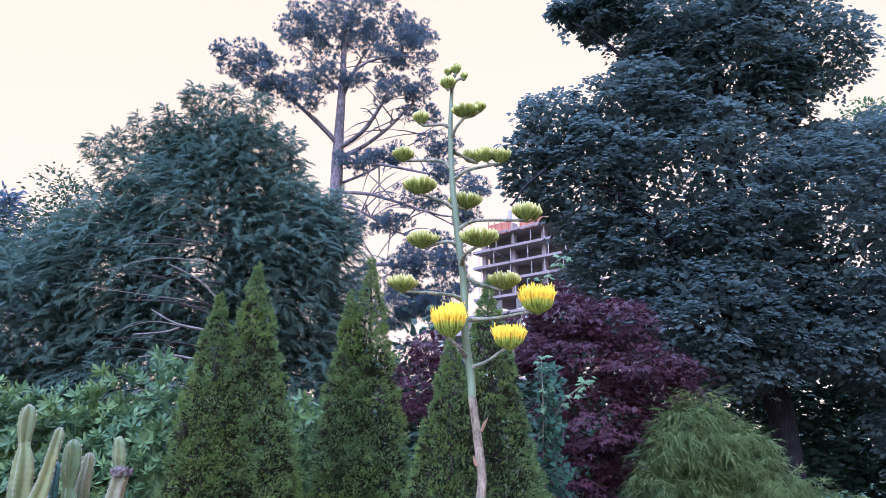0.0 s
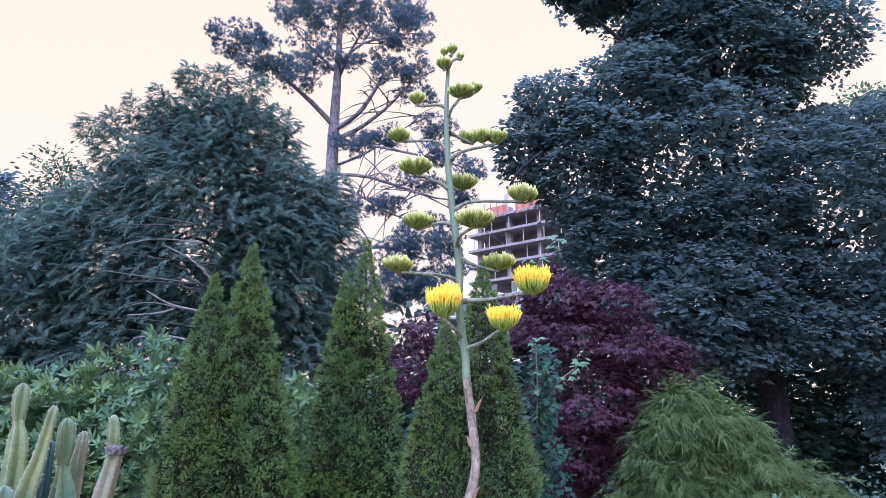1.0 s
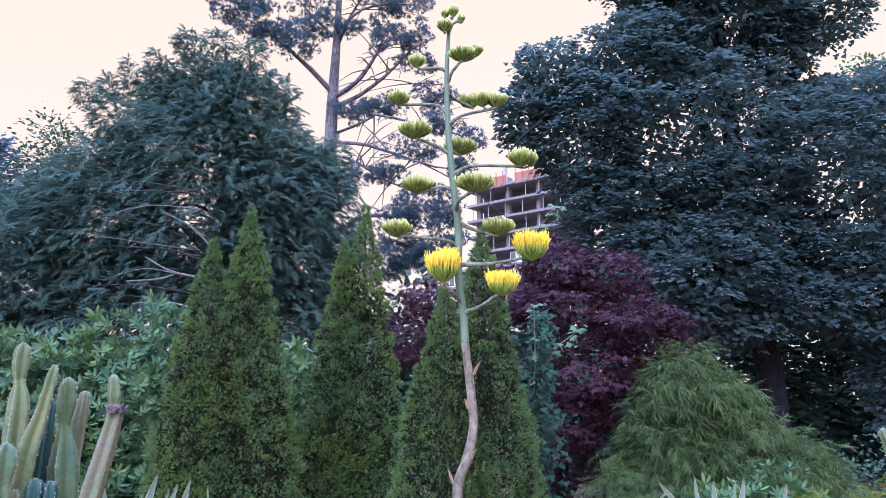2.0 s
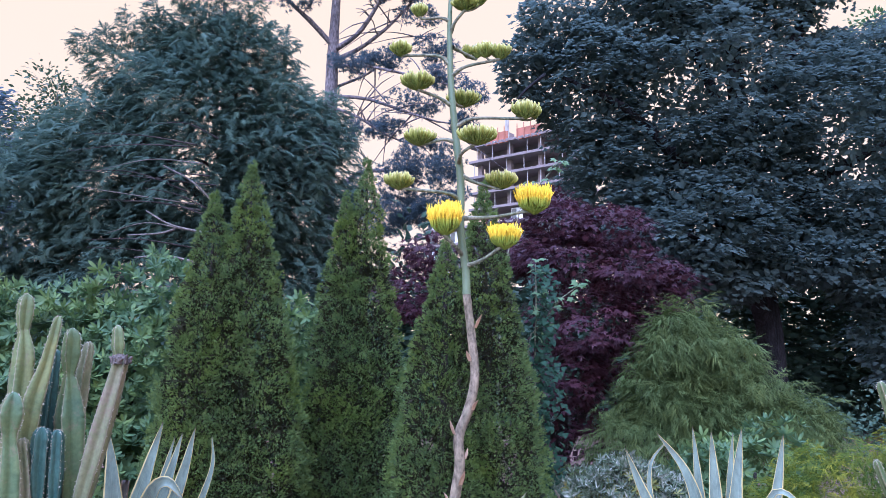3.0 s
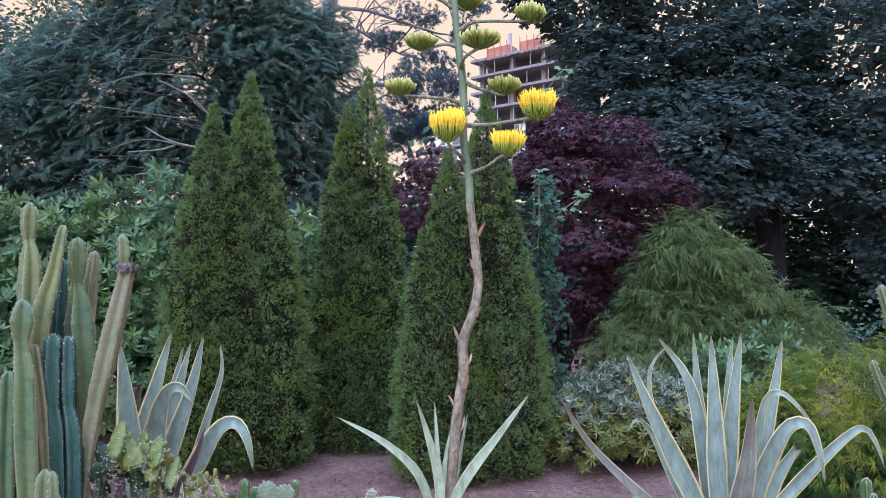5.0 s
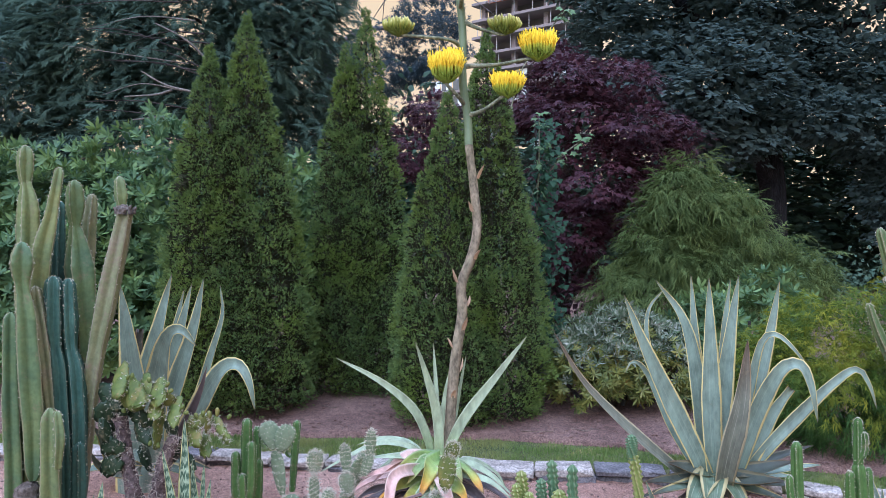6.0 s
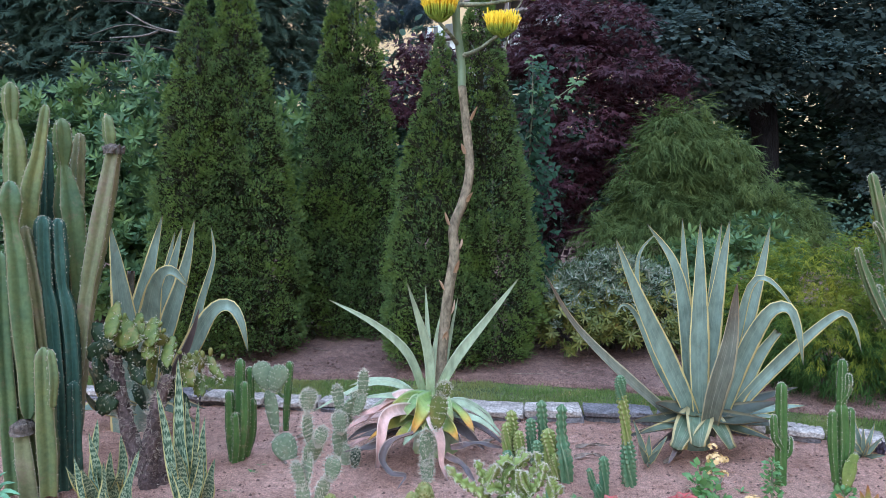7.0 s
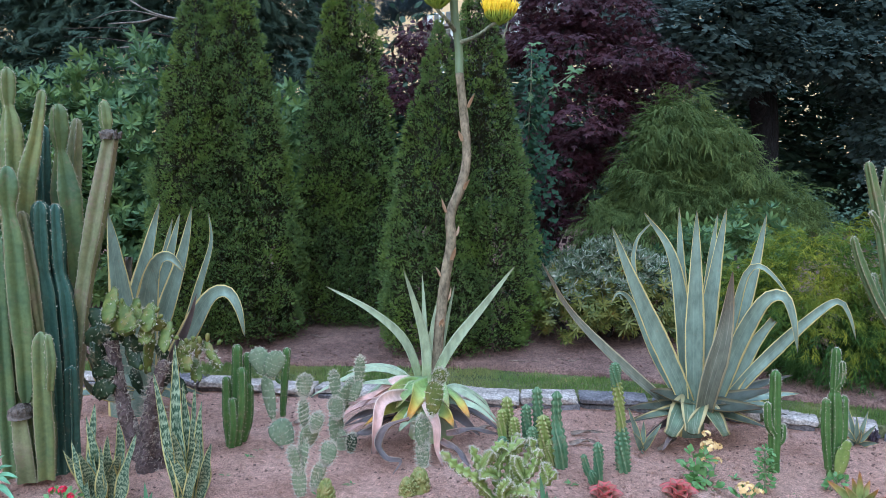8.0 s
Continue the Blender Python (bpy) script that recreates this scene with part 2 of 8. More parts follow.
M_AGAVE_PINK = leaf_mat("withering_pink_agave_skin", (0.504, 0.349, 0.294), (0.558, 0.436, 0.35), [(0.0, (0.675, 0.97, 0.552)), (0.35, (1, 1, 1)), (0.8, (1, 0.85, 0.85)), (1.0, (0.36, 0.339, 0.368))], edge=0.1)
M_AGAVE_ORANGE = leaf_mat("withering_orange_agave_skin", (0.30, 0.33, 0.10), (0.36, 0.36, 0.17), [(0.0, (0.6, 0.9, 0.9)), (0.5, (0.85, 0.95, 0.9)), (0.7, (1.2, 0.92, 0.5)), (0.85, (1.55, 0.7, 0.3)), (0.94, (0.9, 0.5, 0.45)), (1.0, (0.35, 0.25, 0.4))], edge=0.08, wear=0.6)
M_AGAVE_AGED = leaf_mat("ageing_agave_skin", (0.155, 0.16, 0.12), (0.425, 0.365, 0.221), [(0.0, (0.68, 0.68, 0.637)), (0.6, (1, 1, 1)), (0.82, (0.722, 0.595, 0.552)), (1.0, (0.51, 0.323, 0.281))], edge=0.08, wear=0.7, streaks=0.5)
M_AGAVE_OLIVE = leaf_mat("olive_agave_skin", (0.2, 0.26, 0.1), (0.36, 0.38, 0.2), [(0.0, (0.8, 1, 0.9)), (0.7, (1, 1, 0.9)), (1.0, (1.2, 0.8, 0.5))], edge=0.08, wear=0.5, streaks=0.4)
M_AGAVE_STUB = leaf_mat("stub_agave_skin", (0.12, 0.16, 0.096), (0.4, 0.336, 0.16), [(0.0, (0.64, 0.64, 0.64)), (0.6, (1, 1, 1)), (1.0, (0.64, 0.56, 0.48))], edge=0.14, wear=0.8, streaks=0.6)
# lower leaves: variegated skin with the shade down there painted into a darker colour
M_AGAVE_LOW = leaf_mat("shade_toned_agave_skin", (0.0945, 0.126, 0.101), (0.35, 0.294, 0.14), [(0.0, (1, 1, 1)), (0.6, (1, 0.95, 0.8)), (1.0, (0.49, 0.35, 0.28))], edge=0.15, wear=0.7)
M_AGAVE_DEAD = leaf_mat("dried_agave_skin", (0.075, 0.06, 0.06), (0.2, 0.16, 0.13), [(0.0, (1.6, 1.2, 1.0)), (0.5, (1, 1, 1)), (1.0, (1.2, 1.0, 0.9))], edge=0.1, wear=0.6)
M_SANS = leaf_mat("banded_sansevieria_skin", (0.30, 0.36, 0.24), (0.52, 0.48, 0.19), [(0.0, (1, 1, 1)), (1.0, (1, 1, 1))], edge=0.1, wear=0.1, bands=(5.0, (0.045, 0.085, 0.05)))
M_ALOE = leaf_mat("aloe_skin", (0.16, 0.3, 0.17), (0.2, 0.34, 0.2), ALONG, edge=0.05, wear=0.1)
M_ALOE_RED = leaf_mat("red_tipped_aloe_skin", (0.26, 0.34, 0.12), (0.34, 0.36, 0.16), [(0.0, (1, 1, 1)), (0.6, (1.1, 0.9, 0.8)), (1.0, (1.5, 0.4, 0.4))], edge=0.08)
M_RED_ROSETTE = leaf_mat("red_rosette_leaf", (0.2, 0.1, 0.07), (0.33, 0.085, 0.08), [(0.0, (0.5, 1.3, 0.9)), (0.45, (0.9, 0.95, 0.9)), (1.0, (1.35, 0.9, 1.0))], edge=0.2, wear=0.1, rough=0.35)
M_DARK_ROSETTE = leaf_mat("dark_rosette_leaf", (0.055, 0.045, 0.06), (0.07, 0.05, 0.07), [(0.0, (1, 1, 1)), (1.0, (1, 1, 1))], wear=0.0)

M_STALK = plain_mat("agave_stalk_skin", (0.15, 0.19, 0.105), 0.5, 7.0, 0.16)
M_STALK_OLD = rough_mat("old_agave_stalk_skin", [(0.3, (0.185, 0.155, 0.0989)), (0.52, (0.232, 0.185, 0.125)), (0.72, (0.202, 0.206, 0.12))], 6, fine=36, relief=0.4, stretch=(1, 1, 0.5))
M_BRACT = plain_mat("dry_bract", (0.46, 0.31, 0.2), 0.8)
M_STEMLET = rough_mat("flower_branch_skin", [(0.35, (0.17, 0.19, 0.12)), (0.65, (0.27, 0.25, 0.17))], 9, fine=60, relief=0.3)


def petal_mat(name, stops):
    m, nt, b = mat(name, 0.5, 0.3)
    geo = nt.nodes.new("ShaderNodeNewGeometry")
    c = ramp(nt, uv_axis(nt, "Y"), stops)
    g = ramp(nt, geo.outputs["Random Per Island"], [(0.0, (0.8, 0.82, 0.8)), (1.0, (1.1, 1.08, 1.0))])
    nt.links.new(mixc(nt, 1.0, c, g, "MULTIPLY"), b.inputs["Base Color"])
    return m


M_BUD = petal_mat("agave_buds", [(0.0, (0.15, 0.185, 0.03)), (0.35, (0.29, 0.31, 0.05)), (0.7, (0.45, 0.42, 0.1)), (1.0, (0.56, 0.46, 0.2))])
M_BLOOM = petal_mat("agave_blossom", [(0.0, (0.2, 0.27, 0.03)), (0.3, (0.5, 0.46, 0.03)), (0.45, (0.86, 0.58, 0.006)), (1.0, (0.93, 0.63, 0.006))])

M_CEREUS = skin_mat("columnar_cactus_skin", [(0.3, (0.0736, 0.121, 0.0612)), (0.55, (0.115, 0.156, 0.0612)), (0.78, (0.175, 0.191, 0.0684))], ribs=(0.276, 0.242, 0.144), scar=(0.184, 0.148, 0.0864))
M_CEREUS_PALE = skin_mat("pale_columnar_cactus_skin", [(0.3, (0.117, 0.16, 0.075)), (0.55, (0.171, 0.199, 0.075)), (0.78, (0.234, 0.222, 0.075))], ribs=(0.342, 0.289, 0.188), scar=(0.198, 0.156, 0.0975))
M_CEREUS_BLUE = skin_mat("blue_columnar_cactus_skin", [(0.3, (0.036, 0.0819, 0.066)), (0.7, (0.068, 0.129, 0.0975))], ribs=(0.152, 0.195, 0.143), scar=(0.112, 0.125, 0.09))
M_CEREUS_OLD = skin_mat("corky_columnar_cactus_skin", [(0.3, (0.153, 0.172, 0.08)), (0.5, (0.212, 0.213, 0.112)), (0.7, (0.255, 0.205, 0.152))], ribs=(0.306, 0.262, 0.2), scar=(0.23, 0.164, 0.128))
M_EUPH = skin_mat("green_euphorbia_skin", [(0.3, (0.051, 0.105, 0.024)), (0.7, (0.09, 0.155, 0.039))], ribs=(0.12, 0.161, 0.06))
M_MONO = skin_mat("knobbly_cactus_skin", [(0.3, (0.0624, 0.13, 0.065)), (0.7, (0.125, 0.194, 0.091))], ribs=(0.187, 0.23, 0.13))
M_MONO_Y = skin_mat("yellow_green_cactus_skin", [(0.3, (0.145, 0.195, 0.042)), (0.7, (0.238, 0.255, 0.07))], ribs=(0.357, 0.315, 0.154))
M_CREST = skin_mat("winged_euphorbia_skin", [(0.3, (0.145, 0.2, 0.0413)), (0.7, (0.238, 0.264, 0.075))], scale=8, ribs=(0.30, 0.32, 0.12))
M_OPUNTIA = skin_mat("prickly_pear_skin", [(0.3, (0.141, 0.183, 0.105)), (0.7, (0.212, 0.249, 0.152))], scale=7)
M_OPUNTIA_Y = skin_mat("old_prickly_pear_skin", [(0.3, (0.0663, 0.0947, 0.02)), (0.52, (0.116, 0.138, 0.029)), (0.75, (0.211, 0.182, 0.0474))], scale=14, scar=(0.234, 0.151, 0.0527))
M_TRUNK = rough_mat("bristly_cactus_trunk", [(0.3, (0.09, 0.0615, 0.06)), (0.7, (0.176, 0.131, 0.124))], 8, fine=45, relief=1.0, dist=0.02)
# dead joints, and shaded ones whose shade is painted in as black-green
M_OPUNTIA_DK = skin_mat("dead_and_shade_dark_prickly_pear_skin", [(0.3, (0.0118, 0.0252, 0.0101)), (0.7, (0.0235, 0.0403, 0.0151))], scale=7)
M_SPINE = plain_mat("pale_spines", (0.52, 0.48, 0.38), 0.6)
M_SPINE_DK = plain_mat("brown_spines", (0.4, 0.34, 0.28), 0.6)
M_CORK = rough_mat("corky_cactus_stem", [(0.3, (0.085, 0.068, 0.058)), (0.7, (0.2, 0.165, 0.14))], 8, fine=45, relief=1.0, dist=0.02)
M_LEAF_SMALL = foliage("flowering_plant_leaves", [(0.0, (0.09, 0.19, 0.05)), (1.0, (0.19, 0.32, 0.10))], 0.4, 0.2, 0.5)
M_PEACH = foliage("peach_petals", [(0.0, (0.75, 0.5, 0.2)), (1.0, (0.85, 0.65, 0.33))], 0.5, 0.25)
M_RED = foliage("red_petals", [(0.0, (0.6, 0.02, 0.06)), (1.0, (0.75, 0.05, 0.12))], 0.5, 0.25)
M_DRY = rough_mat("dry_leaf_litter", [(0.3, (0.13, 0.09, 0.07)), (0.7, (0.3, 0.23, 0.18))], 9, fine=50)
M_MAMM = skin_mat("clustered_cactus_skin", [(0.3, (0.12, 0.15, 0.035)), (0.55, (0.2, 0.2, 0.06)), (0.75, (0.3, 0.22, 0.09))], scale=30, ribs=(0.4, 0.34, 0.16))

M_CONCRETE = plain_mat("raw_concrete", (0.27, 0.223, 0.218), 0.9, 0.35, 0.14)
M_FORMWORK = plain_mat("orange_formwork", (0.42, 0.17, 0.11), 0.8, 0.5, 0.2)
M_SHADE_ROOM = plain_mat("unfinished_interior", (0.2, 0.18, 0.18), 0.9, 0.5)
M_STEEL = plain_mat("galvanised_prop", (0.5, 0.5, 0.52), 0.45, 1.0, metal=0.6)
M_PANEL = plain_mat("white_wall_panel", (0.78, 0.79, 0.8), 0.5, 0.4, 0.05)
M_GLASS, gnt, gb = mat("window_glass", 0.05, 0.5)
gb.inputs["Base Color"].default_value = (0.2, 0.23, 0.26, 1)
gb.inputs["Metallic"].default_value = 0.6

# ---- mesh helpers ----


def link(name, mesh, material, parent=None, label=""):
    ob = new(name, mesh)
    if material is not None and not mesh.materials:
        mesh.materials.append(material)
    if parent is not None:
        ob.parent = parent
    if label:
        tagged(ob, label)
    return ob


def raw_mesh(name, verts, faces, uvs=None, smooth=True):
    """A mesh from numpy arrays; faces (n, k), all with k corners; uvs a vertex each."""
    me = bpy.data.meshes.new(name)
    n, k = faces.shape
    me.vertices.add(len(verts))
    me.vertices.foreach_set("co", np.asarray(verts, np.float32).ravel())
    me.loops.add(n * k)
    me.loops.foreach_set("vertex_index", faces.astype(np.int32).ravel())
    me.polygons.add(n)
    me.polygons.foreach_set("loop_start", np.arange(0, n * k, k, dtype=np.int32))
    if smooth:
        me.polygons.foreach_set("use_smooth", np.ones(n, bool))
    me.update(calc_edges=True)
    if uvs is not None:
        layer = me.uv_layers.new(name="UVMap")
        layer.data.foreach_set("uv", np.asarray(uvs, np.float32)[faces.ravel()].ravel())
    return me


def join(pieces):
    """Piles up (verts, faces, uvs) triples into one."""
    vs, fs, us, n = [], [], [], 0
    for v, f, u in pieces:
        vs.append(v)
        fs.append(f + n)
        us.append(u)
        n += len(v)
    return np.concatenate(vs), np.concatenate(fs), np.concatenate(us)


def spline(points, n):
    """n points along a smooth curve through the given ones."""
    p = np.array(points, float)
    if len(p) == 2:
        return p[0] + (p[1] - p[0]) * np.linspace(0, 1, n)[:, None]
    q = np.vstack([2 * p[0] - p[1], p, 2 * p[-1] - p[-2]])
    seg = np.linalg.norm(np.diff(p, axis=0), axis=1)
    cum = np.concatenate([[0], np.cumsum(seg)])
    out = []
    for s in np.linspace(0, cum[-1], n):
        i = min(len(p) - 2, max(0, int(np.searchsorted(cum, s, "right")) - 1))
        t = (s - cum[i]) / max(seg[i], 1e-9)
        a, b, c, d = q[i:i + 4]
        out.append(0.5 * (2 * b + (c - a) * t + (2 * a - 5 * b + 4 * c - d) * t ** 2 + (3 * b - a - 3 * c + d) * t ** 3))
    return np.array(out)


def stations(points, k):
    """Where along a curve its k radii belong: at its points if there are as many."""
    if k != len(points):
        return np.linspace(0, 1, k)
    c = np.concatenate([[0], np.cumsum(np.linalg.norm(np.diff(np.array(points, float), axis=0), axis=1))])
    return c / c[-1]


def unit(v):
    v = np.asarray(v, float)
    return v / np.maximum(np.linalg.norm(v, axis=-1, keepdims=True), 1e-9)


def frames_along(pts, hint):
    """Tangents, sides and ups along a curve."""
    t = unit(np.gradient(pts, axis=0))
    s = unit(np.cross(t, np.broadcast_to(hint, t.shape)))
    return t, s, np.cross(s, t)


def tube(points, radii, segs=8, n=12, wobble=0.0, seed=0, uv_v=(0, 1)):
    """A tapering limb as (verts, quads, uvs)."""
    p = spline(points, n)
    r = np.interp(np.linspace(0, 1, n), stations(points, len(radii)), radii)
    d = p[-1] - p[0]
    hint = (0, 1, 0.05) if abs(d[1]) < 0.8 * np.linalg.norm(d) else (1, 0, 0.05)
    t, s, u = frames_along(p, np.array(hint))
    a = np.linspace(0, 2 * np.pi, segs, endpoint=False)
    g = np.random.default_rng(seed)
    rr = r[:, None] * (1 + wobble * g.uniform(-1, 1, (n, segs)))
    v = p[:, None] + rr[..., None] * (np.cos(a)[None, :, None] * s[:, None] + np.sin(a)[None, :, None] * u[:, None])
    v = np.concatenate([v.reshape(-1, 3), p[-1:] + t[-1:] * r[-1] * 0.3])
    i, j = np.meshgrid(np.arange(n - 1), np.arange(segs), indexing="ij")
    k = (j + 1) % segs
    f = np.stack([i * segs + j, i * segs + k, (i + 1) * segs + k, (i + 1) * segs + j], -1).reshape(-1, 4)
    e, tip = np.arange(segs), len(v) - 1
    cap = np.stack([(n - 1) * segs + e, (n - 1) * segs + (e + 1) % segs, np.full(segs, tip), np.full(segs, tip)], -1)
    uv = np.stack([np.tile(np.abs(np.linspace(-1, 1, segs)), n), np.repeat(np.linspace(*uv_v, n), segs)], -1)
    return v, np.vstack([f, cap[:, [0, 1, 2, 2]]]), np.vstack([uv, [[0.5, uv_v[1]]]])


def tri_or_quad(v, f, u):
    """Splits quads with a doubled corner into triangles, so that all faces are triangles."""
    a, b = f[:, [0, 1, 2]], f[f[:, 2] != f[:, 3]][:, [0, 2, 3]]
    return v, np.vstack([a, b]), u


def thing(name, at, label, category, group="", kind=""):
    ob = new(name)
    ob.location = at
    ob.empty_display_size = 0.1
    bpy.context.view_layer.update()
    return tagged(ob, label, category, group, kind)


def hang(ob, parent):
    """Makes ob, built in world coordinates, a part of parent."""
    off = parent.location if parent.parent is None else Vector((0, 0, 0))
    ob.parent = parent
    ob.matrix_parent_inverse = Matrix.Translation(-off)
    return ob


def world_part(name, data, material, parent, label=""):
    """Links (verts, faces, uvs), in world coordinates, under a thing or part standing anywhere."""
    v, f, u = data
    if f.shape[1] == 4:
        v, f, u = tri_or_quad(v, f, u)
    ob = link(name, raw_mesh(name, v, f, u), material, None, label)
    return hang(ob, parent)


# leaf shapes: (verts, triangles); y along the leaf, z its upper side
def fan(outline, lift=0.0):
    o = np.array([(x, y, z) for x, y, z in outline], float)
    c = o.mean(0) + (0, 0, lift)
    v = np.vstack([o, c])
    n = len(o)
    return v, np.array([(i, (i + 1) % n, n) for i in range(n)])


def shape_leaf(w=0.35, droop=0.15, end=0.36):
    v = np.array([(0, 0, 0), (-w / 2, 0.35, 0.03), (w / 2, 0.35, 0.03), (-w * end, 0.74, -droop * 0.4), (w * end, 0.74, -droop * 0.4), (0, 1, -droop)], float)
    return v, np.array([(0, 2, 1), (1, 2, 4), (1, 4, 3), (3, 4, 5)])


def shape_lobed(lobes=5, deep=0.45):
    pts = []
    for i in range(lobes):
        a = radians(-115 + 230 * i / (lobes - 1))
        ln = 1.0 - 0.32 * abs(i - (lobes - 1) / 2) / ((lobes - 1) / 2)
        pts.append((math.sin(a) * ln, 0.15 + math.cos(a) * ln, -0.12 * ln))
        if i < lobes - 1:
            b = radians(-115 + 230 * (i + 0.5) / (lobes - 1))
            pts.append((math.sin(b) * deep, 0.15 + math.cos(b) * deep, 0.0))
    pts.append((0, -0.05, 0))
    return fan(pts, 0.03)


def shape_palm(lobes=3, w=0.3, turn=62.0):
    """A hand-shaped leaf of narrow pointed lobes."""
    v, f = [], []
    for i in range(lobes):
        t = (i - (lobes - 1) / 2) / max(1, (lobes - 1) / 2)
        a, ln = radians(turn * t), 1 - 0.25 * abs(t)
        d, q = np.array((math.sin(a), math.cos(a), -0.14 * ln)), np.array((math.cos(a), -math.sin(a), 0)) * w * ln
        k = len(v)
        v += [np.array((0, -0.12, 0.0)), d * ln * 0.45 + q, d * ln, d * ln * 0.45 - q]
        f += [(k, k + 1, k + 2), (k, k + 2, k + 3)]
    return np.array(v), np.array(f)


def shape_fingers(n=6, spread=0.75, w=0.09, seed=1):
    """A flat spray of narrow fingers off a midrib."""
    g = np.random.default_rng(seed)
    v, f = [], []
    for i in range(n):
        s = -1 if i % 2 else 1
        y0 = 0.12 + 0.72 * i / n
        a = s * spread * (1 - 0.25 * i / n)
        ln = 0.55 * (1 - 0.45 * i / n) * g.uniform(0.85, 1.15)
        d, q = np.array((math.sin(a), math.cos(a), -0.12)), np.array((math.cos(a), -math.sin(a), 0)) * w
        b = np.array((0, y0, -0.05 * y0))
        k = len(v)
        v += [b - q * 0.7, b + q * 0.7, b + d * ln]
        f.append((k, k + 1, k + 2))
    k = len(v)
    v += [np.array((-w * 0.6, 0, 0)), np.array((w * 0.6, 0, 0)), np.array((0, 1.0, -0.1))]
    f.append((k, k + 1, k + 2))
    return np.array(v), np.array(f)


def shape_tuft(n=14, seed=2, up=0.35, w=0.035):
    """A burst of needles."""
    g = np.random.default_rng(seed)
    d = unit(g.normal(size=(n, 3)) + (0, 0, up))
    s = unit(np.cross(d, g.normal(size=(n, 3)))) * w
    v = np.stack([-s + d * 0.05, s + d * 0.05, d * g.uniform(0.75, 1.0, (n, 1))], 1).reshape(-1, 3)
    return v, np.arange(3 * n).reshape(-1, 3)


def shape_whorl(n=9, w=0.3, droop=0.35, lift=0.45, seed=3):
    """A ring of leaves at a twig's end; z is the twig's way."""
    g = np.random.default_rng(seed)
    lv, lf = shape_leaf(w, 0.18, 0.46)
    vs, fs = [], []
    for i in range(n):
        a = 2.4 * i + g.uniform(-0.2, 0.2)
        up = lift * (1 - i / n) + g.uniform(-0.15, 0.15) - droop * 0.3
        d, s = np.array((math.cos(a) * math.cos(up), math.sin(a) * math.cos(up), math.sin(up))), np.array((-math.sin(a), math.cos(a), 0))
        m = np.stack([s, d, np.cross(s, d)])
        fs.append(lf + len(vs) * len(lv))
        vs.append(lv @ m * g.uniform(0.75, 1.1))
    return np.concatenate(vs), np.concatenate(fs)


def shape_frond(side=9, seed=6, w=0.028, droop=0.3):
    """A flat, drooping conifer branchlet with side twigs; y outwards, z up."""
    g = np.random.default_rng(seed)
    v, f = [], []

    def twig(a, b, width):
        k = len(v)
        q = unit(np.cross(b - a, (0, 0, 1))) * width
        v.extend([a - q, a + q, b])
        f.append((k, k + 1, k + 2))
    for i in range(side * 2):
        t = 0.05 + 0.9 * i / (side * 2)
        s = -1 if i % 2 else 1
        ln = (0.40 * (1 - t) ** 0.7 + 0.12) * g.uniform(0.6, 1.2)
        a = s * radians(g.uniform(30, 65))
        o = np.array((0.0, t, -droop * t * t))
        twig(o, o + (math.sin(a) * ln, math.cos(a) * ln, -0.3 * ln - 0.25 * droop * t), w)
    twig(np.array((0.0, 0.0, 0.0)), np.array((0.0, 1.05, -droop * 1.1)), w * 0.8)
    return np.array(v), np.array(f)


def shape_mop(n=20, seed=4, w=0.014):
    """A drooping bundle of fine thread-like twigs; y outwards, z up."""
    g = np.random.default_rng(seed)
    v, f = [], []
    for i in range(n):
        t = (i + 0.5) / n
        a = g.uniform(-1.2, 1.2)
        d = np.array((math.sin(a), math.cos(a), 0.0))
        q = unit(np.array((math.cos(a), -math.sin(a), g.uniform(-0.5, 0.5)))) * w * g.uniform(0.8, 1.5)
        o = np.array((g.uniform(-0.1, 0.1), 0.7 * t, 0.1 - 0.45 * t * t))
        ln = g.uniform(0.3, 0.62)
        e = o + d * ln * g.uniform(0.35, 0.8) + (0, 0, -ln * g.uniform(0.25, 0.95))
        k = len(v)
        v += [o - q, o + q, e]
        f += [(k, k + 1, k + 2)]
    return np.array(v), np.array(f)


def scatter(shape, pos, out, up, size):
    """Copies of a leaf shape at pos, its y along out, its z near up."""
    sv, sf = shape
    pos, size = np.asarray(pos), np.asarray(size)
    y = unit(out)
    x = unit(np.cross(y, up))
    z = np.cross(x, y)
    m = np.stack([x, y, z], 1)
    v = np.einsum("kc,nci->nki", sv, m) * size[:, None, None] + pos[:, None]
    f = sf[None] + (np.arange(len(pos)) * len(sv))[:, None, None]
    return v.reshape(-1, 3), f.reshape(-1, sf.shape[1])


def leafy(name, clouds, material, parent=None, label=""):
    """One mesh out of several (verts, faces) clouds."""
    n, vs, fs = 0, [], []
    for v, f in clouds:
        vs.append(v)
        fs.append(f + n)
        n += len(v)
    ob = link(name, raw_mesh(name, np.concatenate(vs), np.concatenate(fs), smooth=False), material, None, label)
    return hang(ob, parent) if parent is not None else ob


def shell(g, n, centre, radii, inner=0.75, top=-1.0, squash=0.0):
    """n points in the outer shell of an ellipsoid with their outward ways."""
    d = unit(g.normal(size=(int(n * 2.2) + 8, 3)))
    d = d[d[:, 2] > top][:n]
    r = g.uniform(inner ** 3, 1, len(d)) ** (1 / 3)
    lump = np.array([noise.noise(Vector(q * 2.6 + np.array(centre))) for q in d])
    p = np.array(centre) + d * np.array(radii) * (r * (1 + 0.22 * lump))[:, None]
    return p, unit(d / np.array(radii))


